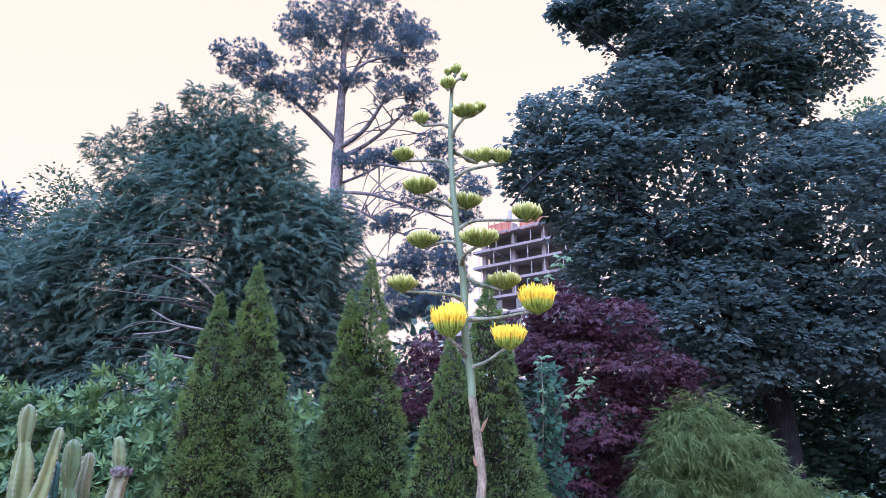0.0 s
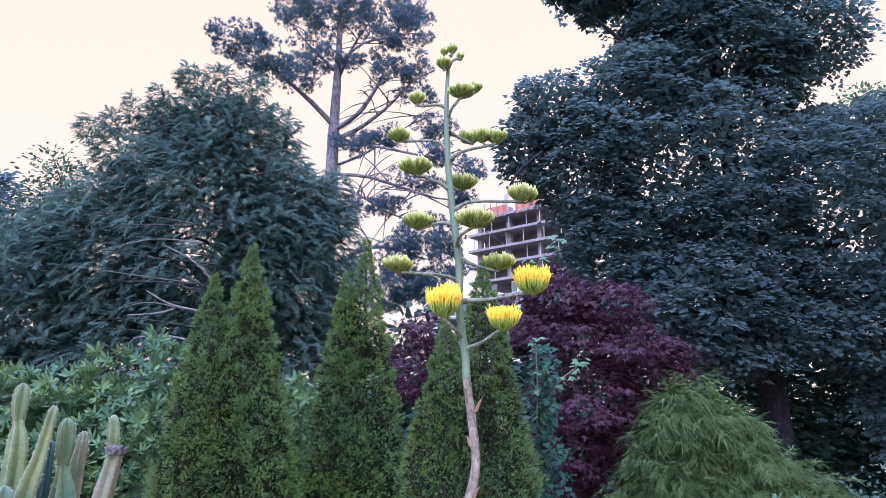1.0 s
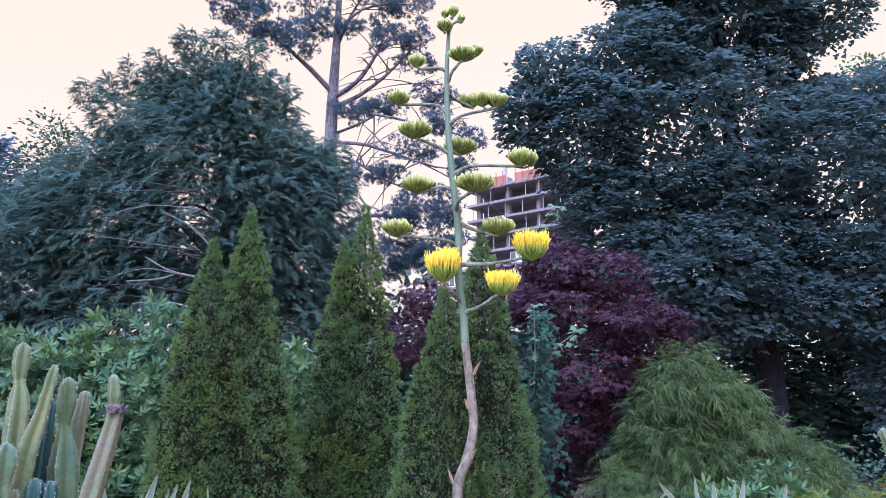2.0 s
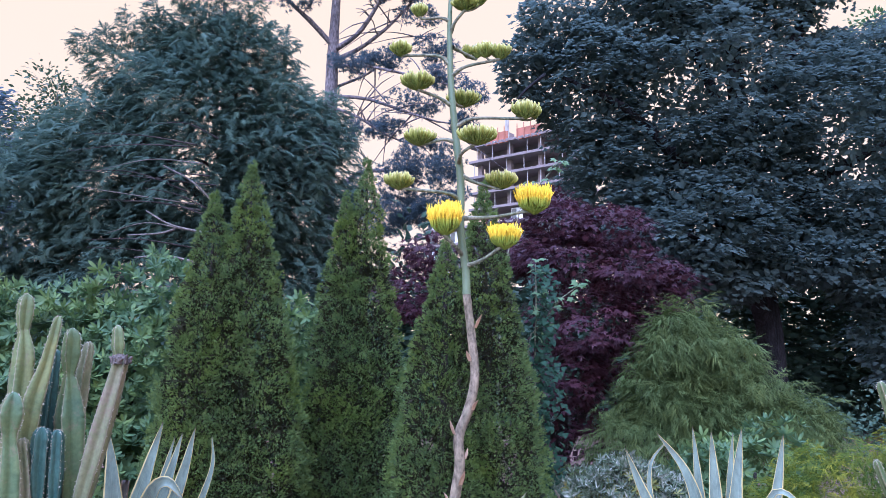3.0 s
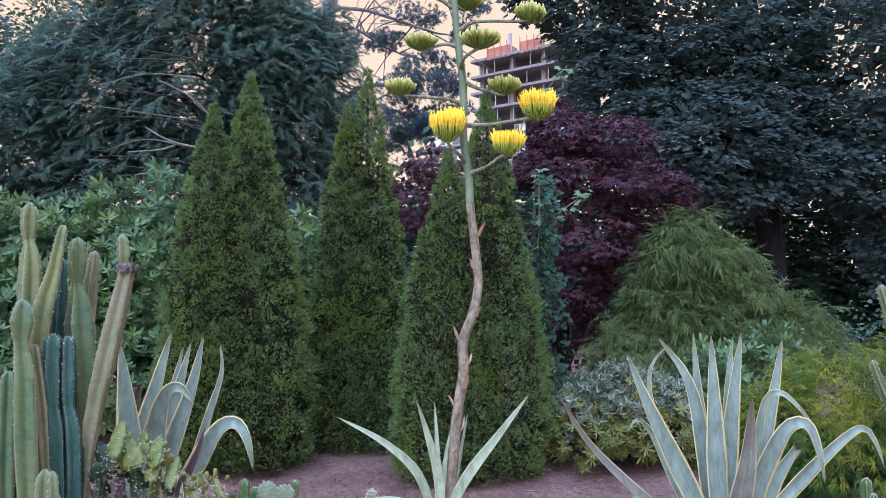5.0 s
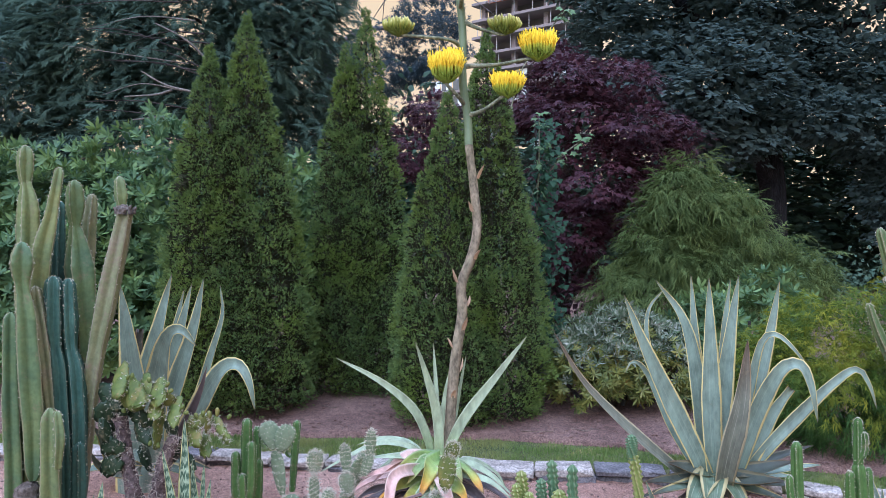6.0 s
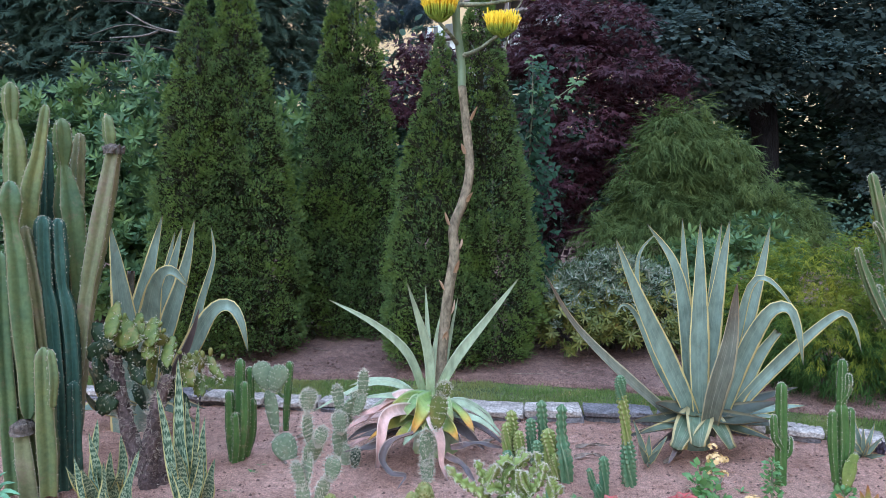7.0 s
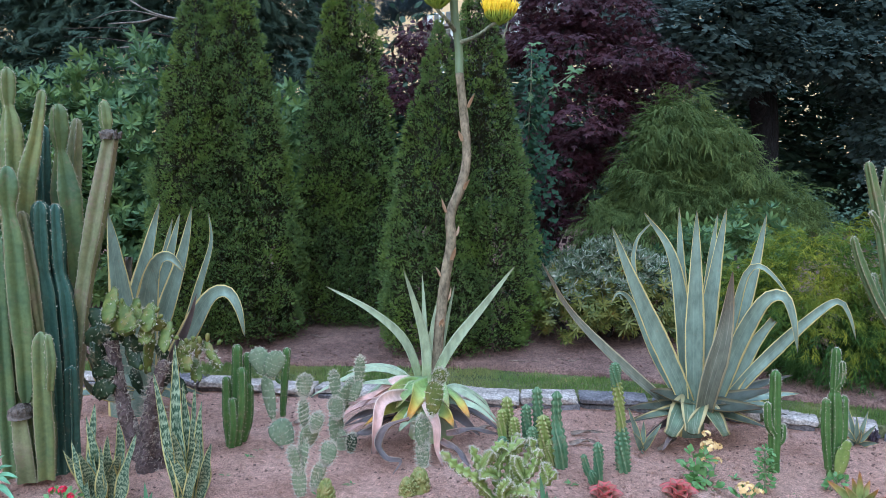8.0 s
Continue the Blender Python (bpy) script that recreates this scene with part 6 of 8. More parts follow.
STALK = [(0.024, 4.000, 0.245), (0.043, 4.020, 0.519), (0.076, 4.030, 0.824), (0.107, 4.040, 1.034), (0.103, 4.050, 1.183), (0.155, 4.060, 1.326), (0.186, 4.070, 1.481), (0.172, 4.080, 1.672), (0.143, 4.090, 1.920)]
STALK_UP = [(0.143, 4.090, 1.920), (0.138, 4.100, 2.050), (0.111, 4.100, 2.263), (0.109, 4.110, 2.547), (0.084, 4.120, 2.777), (0.053, 4.130, 3.116), (0.044, 4.140, 3.471), (0.057, 4.150, 3.767)]
stalk = world_part("lower_stalk", tube(STALK, [0.038, 0.031, 0.028, 0.027, 0.027, 0.026, 0.024, 0.023, 0.022], segs=14, n=60, wobble=0.03), M_STALK_OLD, A, "weathered brown lower part of the flower stalk")
upper = world_part("upper_stalk", tube(STALK_UP, [0.022, 0.021, 0.021, 0.021, 0.020, 0.018, 0.014, 0.010], segs=14, n=50, wobble=0.015), M_STALK, A, "smooth green upper part of the flower stalk")
curve = spline(STALK, 40)
for i, k in enumerate((2, 5, 8, 11, 14, 16, 19, 22, 25, 28, 31, 35)):
    a = 2.2 * i + 0.6
    o = np.array((math.cos(a), math.sin(a) * 0.6 - 0.4, 0))
    o = unit(o)
    b = curve[k] + o * 0.026
    world_part("bract", strap([tuple(b), tuple(b + o * 0.012 + (0, 0, 0.03)), tuple(b + o * (0.02 + 0.012 * (i % 3)) + (0, 0, 0.055 + 0.02 * (i % 2)))], 0.03, n=6, hint=tuple(o)), M_BRACT, stalk, "dry pointed bract")


def umbel(parent, centre, width, height, bloom, seed):
    """A flat-topped brush of upright buds or open flowers over a shallow bowl of stalks."""
    g = np.random.default_rng(seed)
    count = int(40 + 460 * width)
    ring = np.sqrt((np.arange(count) + 0.5) / count)
    a = 2.399963 * np.arange(count) + g.uniform(-0.3, 0.3, count)
    pieces = []
    c = np.array(centre)
    root = c - (0, 0, height * 0.5)
    for k in range(count):
        rr = ring[k]
        off = np.array((math.cos(a[k]), math.sin(a[k]), 0)) * rr * width / 2
        low = c + off * 0.84 + (0, 0, -height * (0.40 - 0.24 * rr ** 3))
        if bloom:
            top = c + off * g.uniform(0.85, 1.02) + (0, 0, height * (0.18 - 0.10 * rr ** 2))
            d = top - low
            w = 0.0055
            pieces.append(tube([tuple(low), tuple(low + d * 0.5), tuple(top)], [w * 0.8, w, w * 0.7], segs=5, n=4, uv_v=(0, 0.46)))
            for q in range(6):
                e = np.array((0, 0, height * g.uniform(0.2, 0.5))) + off * g.uniform(0.02, 0.22) + g.normal(size=3) * 0.007
                b = low + d * g.uniform(0.6, 0.95) + g.normal(size=3) * 0.003
                pieces.append(tube([tuple(b), tuple(b + e)], [0.0026, 0.0022], segs=3, n=2, uv_v=(0.45, 1.0)))
        else:
            w = 0.0068
            top = c + off * g.uniform(0.92, 1.12) + (0, 0, height * (0.44 - 0.2 * rr ** 2 + g.uniform(-0.18, 0.1)))
            d = top - low
            bend = off * 0.12
            pieces.append(tube([tuple(low), tuple(low + d * 0.35 + bend), tuple(low + d * 0.75 + bend), tuple(top)], [w * 0.55, w * 0.95, w * 0.85, w * 0.35], segs=5, n=6, uv_v=(0.0, g.uniform(0.8, 1.0))))
        if k % 3 == 0:
            pieces.append(tube([tuple(root), tuple(low)], [0.007, 0.0045], segs=4, n=3, uv_v=(0, 0.05)))
    name = "blossom" if bloom else "bud_head"
    return world_part(name, join(pieces), M_BLOOM if bloom else M_BUD, parent, "bright yellow open flower head" if bloom else "yellow-green head of closed buds")


def flower_branch(pts, heads, bloom, seed):
    c, w, h = heads[0]
    pts = pts + [(c[0], c[1], c[2] - 0.45 * h)]
    b = world_part("flower_branch", tube(pts, [0.014, 0.009, 0.0085, 0.010], segs=8, n=22, wobble=0.04), M_STEMLET, A)
    for c, w, h in heads[1:]:
        q = np.array(pts[-2])
        e = np.array((c[0], c[1], c[2] - 0.45 * h))
        world_part("side_branch", tube([tuple(q), tuple(q * 0.4 + e * 0.6 - (0, 0, 0.012)), tuple(e)], [0.007, 0.006, 0.007], segs=6, n=8), M_STEMLET, b)
    for i, (c, w, h) in enumerate(heads):
        umbel(b, c, w, h, bloom, seed * 10 + i)


flower_branch([(0.121, 4.100, 2.134), (0.075, 4.000, 2.173), (0.028, 3.960, 2.213)], [((0.025, 3.960, 2.296), 0.175, 0.15), ((0.051, 4.060, 2.362), 0.10, 0.10)], True, 1)
flower_branch([(0.136, 4.100, 2.074), (0.225, 4.050, 2.104), (0.317, 4.020, 2.165)], [((0.343, 4.020, 2.219), 0.165, 0.12)], True, 2)
flower_branch([(0.125, 4.100, 2.337), (0.288, 4.100, 2.345), (0.458, 4.100, 2.375)], [((0.510, 4.100, 2.437), 0.195, 0.145)], True, 3)
flower_branch([(0.102, 4.110, 2.446), (0.027, 4.050, 2.466), (-0.164, 4.000, 2.473)], [((-0.222, 4.000, 2.523), 0.15, 0.10)], False, 4)
flower_branch([(0.119, 4.110, 2.573), (0.193, 4.100, 2.535), (0.304, 4.100, 2.505)], [((0.334, 4.100, 2.556), 0.165, 0.105)], False, 5)
flower_branch([(0.078, 4.120, 2.770), (0.008, 4.120, 2.784), (-0.097, 4.120, 2.752)], [((-0.119, 4.120, 2.799), 0.165, 0.10)], False, 6)
flower_branch([(0.098, 4.110, 2.644), (0.112, 4.000, 2.674), (0.184, 3.940, 2.708)], [((0.194, 3.940, 2.758), 0.20, 0.105)], False, 7)
flower_branch([(0.085, 4.120, 2.860), (0.181, 4.100, 2.899), (0.410, 4.060, 2.888)], [((0.459, 4.060, 2.941), 0.14, 0.105), ((0.517, 4.100, 2.943), 0.07, 0.085)], False, 8)
flower_branch([(0.068, 4.130, 2.973), (-0.009, 4.100, 3.015), (-0.117, 4.050, 3.040)], [((-0.132, 4.050, 3.097), 0.175, 0.105)], False, 9)
flower_branch([(0.058, 4.130, 3.014), (0.089, 4.220, 3.016), (0.117, 4.300, 3.034)], [((0.128, 4.320, 3.090), 0.185, 0.10)], False, 10)
flower_branch([(0.048, 4.130, 3.220), (-0.021, 4.150, 3.281), (-0.200, 4.180, 3.294)], [((-0.234, 4.180, 3.337), 0.115, 0.09)], False, 11)
flower_branch([(0.057, 4.130, 3.154), (0.132, 4.100, 3.198), (0.296, 4.080, 3.230)], [((0.327, 4.080, 3.285), 0.11, 0.095), ((0.246, 4.080, 3.292), 0.10, 0.09)], False, 12)
flower_branch([(0.062, 4.130, 3.325), (0.119, 4.200, 3.324), (0.193, 4.240, 3.303)], [((0.147, 4.240, 3.350), 0.06, 0.08), ((0.204, 4.240, 3.350), 0.075, 0.085)], False, 13)
flower_branch([(0.044, 4.140, 3.485), (-0.006, 4.140, 3.504), (-0.106, 4.140, 3.498)], [((-0.129, 4.140, 3.552), 0.085, 0.085)], False, 14)
flower_branch([(0.050, 4.140, 3.417), (0.073, 4.100, 3.460), (0.120, 4.080, 3.515)], [((0.133, 4.080, 3.565), 0.15, 0.08), ((0.217, 4.100, 3.602), 0.065, 0.075)], False, 15)
flower_branch([(0.056, 4.150, 3.738), (0.043, 4.120, 3.745), (0.033, 4.100, 3.706)], [((0.030, 4.100, 3.757), 0.085, 0.085)], False, 16)
flower_branch([(0.057, 4.150, 3.749), (0.077, 4.150, 3.786), (0.105, 4.150, 3.804)], [((0.129, 4.150, 3.826), 0.035, 0.06)], False, 17)
flower_branch([(0.057, 4.150, 3.767), (0.067, 4.160, 3.809), (0.078, 4.160, 3.839)], [((0.082, 4.160, 3.880), 0.055, 0.075), ((0.034, 4.180, 3.869), 0.04, 0.06)], False, 18)

# the large variegated agave
big_agave = thing("variegated_agave", at_bed(1.42, 4.0), "large blue-green agave with cream leaf margins and arching leaves", "agave", "variegated agaves")
B, VAR = big_agave, M_AGAVE_VAR
for pts, w in (
        ([(1.408, 4.030, 0.103), (1.398, 4.060, 0.268), (1.372, 4.100, 0.635), (1.302, 4.120, 0.974), (1.145, 4.120, 1.203)], 0.098),
        ([(1.471, 4.150, 0.079), (1.446, 4.200, 0.357), (1.407, 4.250, 0.799), (1.387, 4.280, 1.222)], 0.082),
        ([(1.428, 3.980, 0.120), (1.405, 3.990, 0.475), (1.397, 4.000, 0.899), (1.398, 4.020, 1.221)], 0.108),
        ([(1.474, 4.040, 0.100), (1.492, 4.080, 0.515), (1.545, 4.100, 0.948), (1.593, 4.120, 1.228)], 0.105),
        ([(1.515, 4.140, 0.082), (1.535, 4.200, 0.487), (1.561, 4.240, 0.897), (1.600, 4.260, 1.197)], 0.075),
        ([(1.511, 4.040, 0.100), (1.617, 4.080, 0.422), (1.749, 4.120, 0.853), (1.821, 4.140, 1.198)], 0.10),
        ([(1.510, 4.020, 0.107), (1.595, 4.000, 0.566), (1.646, 3.960, 0.877), (1.710, 3.930, 0.936), (1.799, 3.900, 0.858), (1.882, 3.880, 0.735)], 0.055),
        ([(1.504, 3.980, 0.111), (1.615, 3.930, 0.522), (1.714, 3.880, 0.758), (1.801, 3.850, 0.793), (1.847, 3.830, 0.695), (1.884, 3.820, 0.503)], 0.095),
        ([(1.522, 4.000, 0.092), (1.719, 3.980, 0.356), (1.966, 3.960, 0.623), (2.126, 3.940, 0.752), (2.195, 3.930, 0.677), (2.235, 3.920, 0.547)], 0.072),
        ([(1.411, 4.000, 0.104), (1.325, 3.970, 0.294), (1.149, 3.930, 0.639), (1.006, 3.900, 0.940), (0.926, 3.900, 1.143)], 0.105),
        ([(1.456, 4.150, 0.062), (1.292, 4.250, 0.506), (1.165, 4.300, 0.789), (1.162, 4.320, 1.013), (1.274, 4.340, 1.150)], 0.05),
        ([(1.439, 4.100, 0.079), (1.268, 4.150, 0.369), (1.115, 4.150, 0.686), (1.022, 4.100, 0.764), (0.974, 4.080, 0.699)], 0.06)):
    agave_leaf(B, pts, w, VAR, seed=int(1000 * w))
agave_leaf(B, [(1.380, 3.970, 0.092), (1.161, 3.920, 0.271), (0.901, 3.860, 0.504), (0.699, 3.820, 0.723), (0.555, 3.800, 0.967)], 0.075, M_AGAVE_AGED, (0.3, -0.7, 0.7), label="long outer leaf, brownish towards the tip")
agave_leaf(B, [(1.502, 4.000, 0.114), (1.611, 4.000, 0.256), (1.729, 4.020, 0.485), (1.840, 4.030, 0.635)], 0.085, VAR, blunt=True)
agave_leaf(B, [(1.431, 3.900, 0.107), (1.436, 3.840, 0.304), (1.487, 3.800, 0.611), (1.519, 3.800, 0.929)], 0.115, M_AGAVE_AGED, label="ageing leaf, brown towards the tip")
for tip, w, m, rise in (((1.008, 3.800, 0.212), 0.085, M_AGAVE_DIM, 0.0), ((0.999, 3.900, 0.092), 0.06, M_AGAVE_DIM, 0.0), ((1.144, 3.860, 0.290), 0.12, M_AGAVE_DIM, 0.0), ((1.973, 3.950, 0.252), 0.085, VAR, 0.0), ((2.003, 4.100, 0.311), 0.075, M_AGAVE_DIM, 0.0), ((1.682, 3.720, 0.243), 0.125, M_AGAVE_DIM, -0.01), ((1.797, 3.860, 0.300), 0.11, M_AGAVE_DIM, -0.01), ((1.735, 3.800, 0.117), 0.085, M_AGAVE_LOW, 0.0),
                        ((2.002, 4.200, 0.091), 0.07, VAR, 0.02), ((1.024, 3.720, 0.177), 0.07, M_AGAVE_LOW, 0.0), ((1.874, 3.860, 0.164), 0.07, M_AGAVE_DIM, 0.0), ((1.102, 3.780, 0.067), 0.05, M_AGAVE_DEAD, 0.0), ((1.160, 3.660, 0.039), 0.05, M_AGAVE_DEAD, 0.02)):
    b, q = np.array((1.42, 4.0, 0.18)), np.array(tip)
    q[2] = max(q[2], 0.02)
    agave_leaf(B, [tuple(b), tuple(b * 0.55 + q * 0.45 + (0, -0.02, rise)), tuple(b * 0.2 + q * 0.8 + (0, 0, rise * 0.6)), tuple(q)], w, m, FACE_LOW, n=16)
for tip, w in (((1.216, 3.720, 0.099), 0.13), ((1.316, 3.700, 0.119), 0.14), ((1.511, 3.760, 0.086), 0.10)):
    b, q = np.array((1.42, 3.98, 0.20)), np.array(tip)
    agave_leaf(B, [tuple(b), tuple(b * 0.5 + q * 0.5 + (0, 0, 0.035)), tuple(q)], w, M_AGAVE_STUB, FACE_LOW, n=12, blunt=True, base=0.9, label="short cut-back lower leaf")
world_part("heart", tube([(1.42, 4.04, -0.03), (1.42, 4.04, 0.08), (1.42, 4.04, 0.26)], [0.08, 0.08, 0.03], segs=12, n=8), VAR, B)

# the variegated agave behind the prickly pear
left_agave = thing("variegated_agave", at_bed(-1.72, 4.28), "blue-green agave with pale margins, some leaves cut or bent", "agave", "variegated agaves")
C = left_agave
for pts, w in (
        ([(-1.695, 4.250, 0.157), (-1.698, 4.220, 0.588), (-1.725, 4.200, 0.908), (-1.763, 4.200, 1.168)], 0.115), ([(-1.696, 4.300, 0.142), (-1.681, 4.320, 0.567), (-1.606, 4.340, 0.923), (-1.532, 4.350, 1.221)], 0.095),
        ([(-1.693, 4.350, 0.127), (-1.624, 4.400, 0.484), (-1.534, 4.450, 0.843), (-1.463, 4.480, 1.152)], 0.08), ([(-1.638, 4.250, 0.158), (-1.510, 4.240, 0.520), (-1.382, 4.240, 0.905), (-1.317, 4.240, 1.204)], 0.085),
        ([(-1.729, 4.400, 0.111), (-1.669, 4.500, 0.530), (-1.592, 4.550, 0.863), (-1.530, 4.550, 1.120)], 0.06), ([(-1.567, 4.150, 0.189), (-1.528, 4.100, 0.614), (-1.461, 4.050, 0.884), (-1.367, 4.000, 0.952), (-1.274, 3.970, 0.870)], 0.11),
        ([(-1.555, 4.200, 0.174), (-1.356, 4.150, 0.478), (-1.239, 4.100, 0.802), (-1.170, 4.080, 1.019), (-1.181, 4.080, 1.182)], 0.045), ([(-1.521, 4.150, 0.173), (-1.333, 4.080, 0.464), (-1.175, 4.030, 0.722), (-1.070, 4.000, 0.768), (-1.007, 3.980, 0.688), (-0.975, 3.980, 0.527)], 0.085),
        ([(-1.655, 4.150, 0.172), (-1.719, 4.000, 0.265), (-1.743, 3.900, 0.415), (-1.767, 3.850, 0.487)], 0.06), ([(-1.646, 4.150, 0.156), (-1.691, 4.000, 0.203), (-1.750, 3.900, 0.264), (-1.782, 3.850, 0.354)], 0.055)):
    agave_leaf(C, pts, w * 1.3, VAR)
agave_leaf(C, [(-1.756, 4.400, 0.111), (-1.767, 4.420, 0.546), (-1.744, 4.420, 0.895)], 0.085, M_AGAVE_DIM, blunt=True, label="grey leaf with its tip cut off")
agave_leaf(C, [(-1.502, 4.100, 0.189), (-1.328, 4.000, 0.483), (-1.251, 3.960, 0.645), (-1.215, 3.950, 0.767)], 0.06, M_AGAVE_DEAD, label="brown withered leaf")
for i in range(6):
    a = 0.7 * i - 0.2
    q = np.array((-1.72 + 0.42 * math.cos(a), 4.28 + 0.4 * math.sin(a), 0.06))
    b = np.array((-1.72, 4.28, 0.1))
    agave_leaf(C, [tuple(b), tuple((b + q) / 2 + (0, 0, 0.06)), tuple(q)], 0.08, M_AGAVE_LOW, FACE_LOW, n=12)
world_part("heart", tube([(-1.72, 4.3, -0.03), (-1.72, 4.3, 0.1), (-1.72, 4.3, 0.28)], [0.12, 0.12, 0.05], segs=12, n=8), VAR, C)

# the group of columnar cacti
columns = thing("columnar_cactus", at_bed(-1.78, 3.5), "tall clump of winged columnar cactus, partly corky and cut", "cactus")


def winged_column(parent, path, material, ribs=4, turn=0.0, label="", dome=True, name="column", depth=0.64):
    """A column with thin, notched wings; path: x, y, z and the width there in steps of 2.55 mm."""
    pts, radii = [q[:3] for q in path], [q[3] * 0.00255 / 2 for q in path]
    ln = sum(math.dist(pts[i], pts[i + 1]) for i in range(len(pts) - 1))
    beads = max(5, int(ln / 0.031))
    return stem_part(parent, pts, radii, material, ribs, depth, 0.009, name=name, label=label, n=beads * 4 + 1, beads=beads, dome=dome, sharp=1.45, turn=turn, seed=len(pts))


for path, m, ribs, turn, text in (
        ([(-1.922, 3.420, -0.006, 40), (-1.926, 3.420, 0.384, 40), (-1.930, 3.420, 0.751, 38), (-1.925, 3.420, 1.110, 34)], M_CEREUS, 4, 0.2, "green column"),
        ([(-1.791, 3.330, 0.382, 16), (-1.788, 3.330, 0.439, 36), (-1.788, 3.330, 0.619, 46), (-1.799, 3.330, 0.871, 50), (-1.807, 3.330, 1.095, 44), (-1.818, 3.330, 1.203, 30), (-1.822, 3.330, 1.252, 30), (-1.823, 3.330, 1.328, 48), (-1.817, 3.330, 1.427, 44)], M_CEREUS, 4, 0.12, "green column with a blue-green head"),
        ([(-1.978, 3.550, -0.034, 40), (-1.936, 3.540, 0.726, 46), (-1.908, 3.540, 1.332, 48), (-1.903, 3.540, 1.562, 44), (-1.909, 3.540, 1.673, 24), (-1.913, 3.540, 1.698, 22), (-1.914, 3.540, 1.764, 34), (-1.909, 3.540, 1.864, 31)], M_CEREUS_PALE, 4, -0.1, "pale green column with a waisted head"),
        ([(-1.870, 3.500, -0.012, 34), (-1.841, 3.490, 0.737, 38), (-1.823, 3.480, 1.220, 45), (-1.798, 3.480, 1.411, 43), (-1.762, 3.480, 1.562, 30), (-1.724, 3.480, 1.760, 20)], M_CEREUS_PALE, 4, 0.25, "leaning yellow-green column"),
        ([(-1.904, 3.700, -0.082, 30), (-1.876, 3.700, 0.694, 30), (-1.854, 3.700, 1.300, 28), (-1.838, 3.700, 1.615, 22)], M_CEREUS_BLUE, 5, 0.3, "dark green column"),
        ([(-1.764, 3.620, -0.048, 30), (-1.686, 3.600, 0.716, 34), (-1.676, 3.600, 0.933, 44), (-1.686, 3.600, 1.120, 58), (-1.698, 3.600, 1.305, 58), (-1.710, 3.600, 1.449, 32), (-1.715, 3.600, 1.498, 19), (-1.716, 3.600, 1.586, 37), (-1.718, 3.600, 1.710, 33)], M_CEREUS, 4, -0.08, "broad green column with a waisted head"),
        ([(-1.824, 3.740, -0.113, 28), (-1.764, 3.740, 0.686, 28), (-1.722, 3.740, 1.408, 27), (-1.706, 3.740, 1.570, 24), (-1.697, 3.740, 1.650, 17)], M_CEREUS_OLD, 5, 0.4, "corky grey-green column"),
        ([(-1.760, 3.600, -0.054, 38), (-1.700, 3.570, 0.338, 36), (-1.629, 3.540, 0.729, 36), (-1.588, 3.530, 0.944, 34), (-1.542, 3.520, 1.129, 41), (-1.487, 3.510, 1.362, 37), (-1.438, 3.500, 1.570, 31)], M_CEREUS_OLD, 4, 0.55, "corky yellowish column, sawn off"),
        ([(-1.760, 3.440, -0.000, 26), (-1.743, 3.420, 0.544, 24), (-1.750, 3.410, 0.703, 22), (-1.771, 3.400, 0.987, 29), (-1.796, 3.400, 1.163, 26), (-1.803, 3.400, 1.228, 22)], M_CEREUS_OLD, 4, 0.35, "corky grey-green column"),
        ([(-1.733, 3.480, -0.017, 38), (-1.725, 3.470, 0.370, 40), (-1.731, 3.460, 0.666, 42), (-1.732, 3.450, 0.851, 40), (-1.743, 3.450, 0.944, 26), (-1.750, 3.450, 1.057, 37), (-1.747, 3.450, 1.271, 33)], M_CEREUS_BLUE, 5, 0.94, "blue-green column"),
        ([(-1.695, 3.500, -0.025, 34), (-1.665, 3.490, 0.526, 36), (-1.667, 3.480, 0.820, 34), (-1.687, 3.480, 0.940, 24), (-1.693, 3.480, 1.080, 32), (-1.694, 3.480, 1.257, 27)], M_CEREUS_BLUE, 5, 0.94, "blue-green column"),
        ([(-1.729, 3.360, 0.021, 40), (-1.715, 3.340, 0.201, 44), (-1.703, 3.310, 0.446, 42), (-1.694, 3.300, 0.708, 33)], M_CEREUS_PALE, 4, 0.3, "low pale green column"),
        ([(-1.678, 3.500, 0.003, 28), (-1.657, 3.470, 0.262, 28), (-1.648, 3.460, 0.512, 24)], M_CEREUS_BLUE, 5, 0.5, "low dark green column")):
    winged_column(columns, path, m, ribs, turn, text, dome="sawn" not in text)
stump = stem_part(columns, [(-1.811, 3.360, 0.012), (-1.812, 3.340, 0.175), (-1.817, 3.330, 0.322)], [0.06, 0.054, 0.044], M_CEREUS_OLD, 4, 0.45, 0.01, dome=False, n=50, beads=9, sharp=1.3, turn=0.4, label="short sawn-off column")
world_part("cut_face", tube([(-1.817, 3.330, 0.314), (-1.817, 3.330, 0.356), (-1.819, 3.330, 0.372)], [0.056, 0.05, 0.02], segs=12, n=6, wobble=0.12), M_CORK, stump, "dark corky cut")
stem_part(columns, [(-1.657, 3.280, 0.455), (-1.636, 3.260, 0.587), (-1.645, 3.260, 0.707)], [0.02, 0.028, 0.022], M_CEREUS_PALE, 4, 0.5, 0.008, name="offshoot", n=60, beads=9, sharp=1.4, label="small green offshoot")
top_pup = stem_part(columns, [(-1.454, 3.500, 1.570), (-1.456, 3.500, 1.628), (-1.465, 3.500, 1.720)], [0.016, 0.034, 0.027], M_CEREUS_PALE, 4, 0.5, 0.008, name="offshoot", n=60, beads=7, sharp=1.4, label="young green offshoot on a cut column")
world_part("cut_face", tube([(-1.447, 3.500, 1.550), (-1.441, 3.500, 1.580), (-1.438, 3.500, 1.590)], [0.036, 0.036, 0.018], segs=12, n=6, wobble=0.15), M_CORK, columns, "grey corky cut")
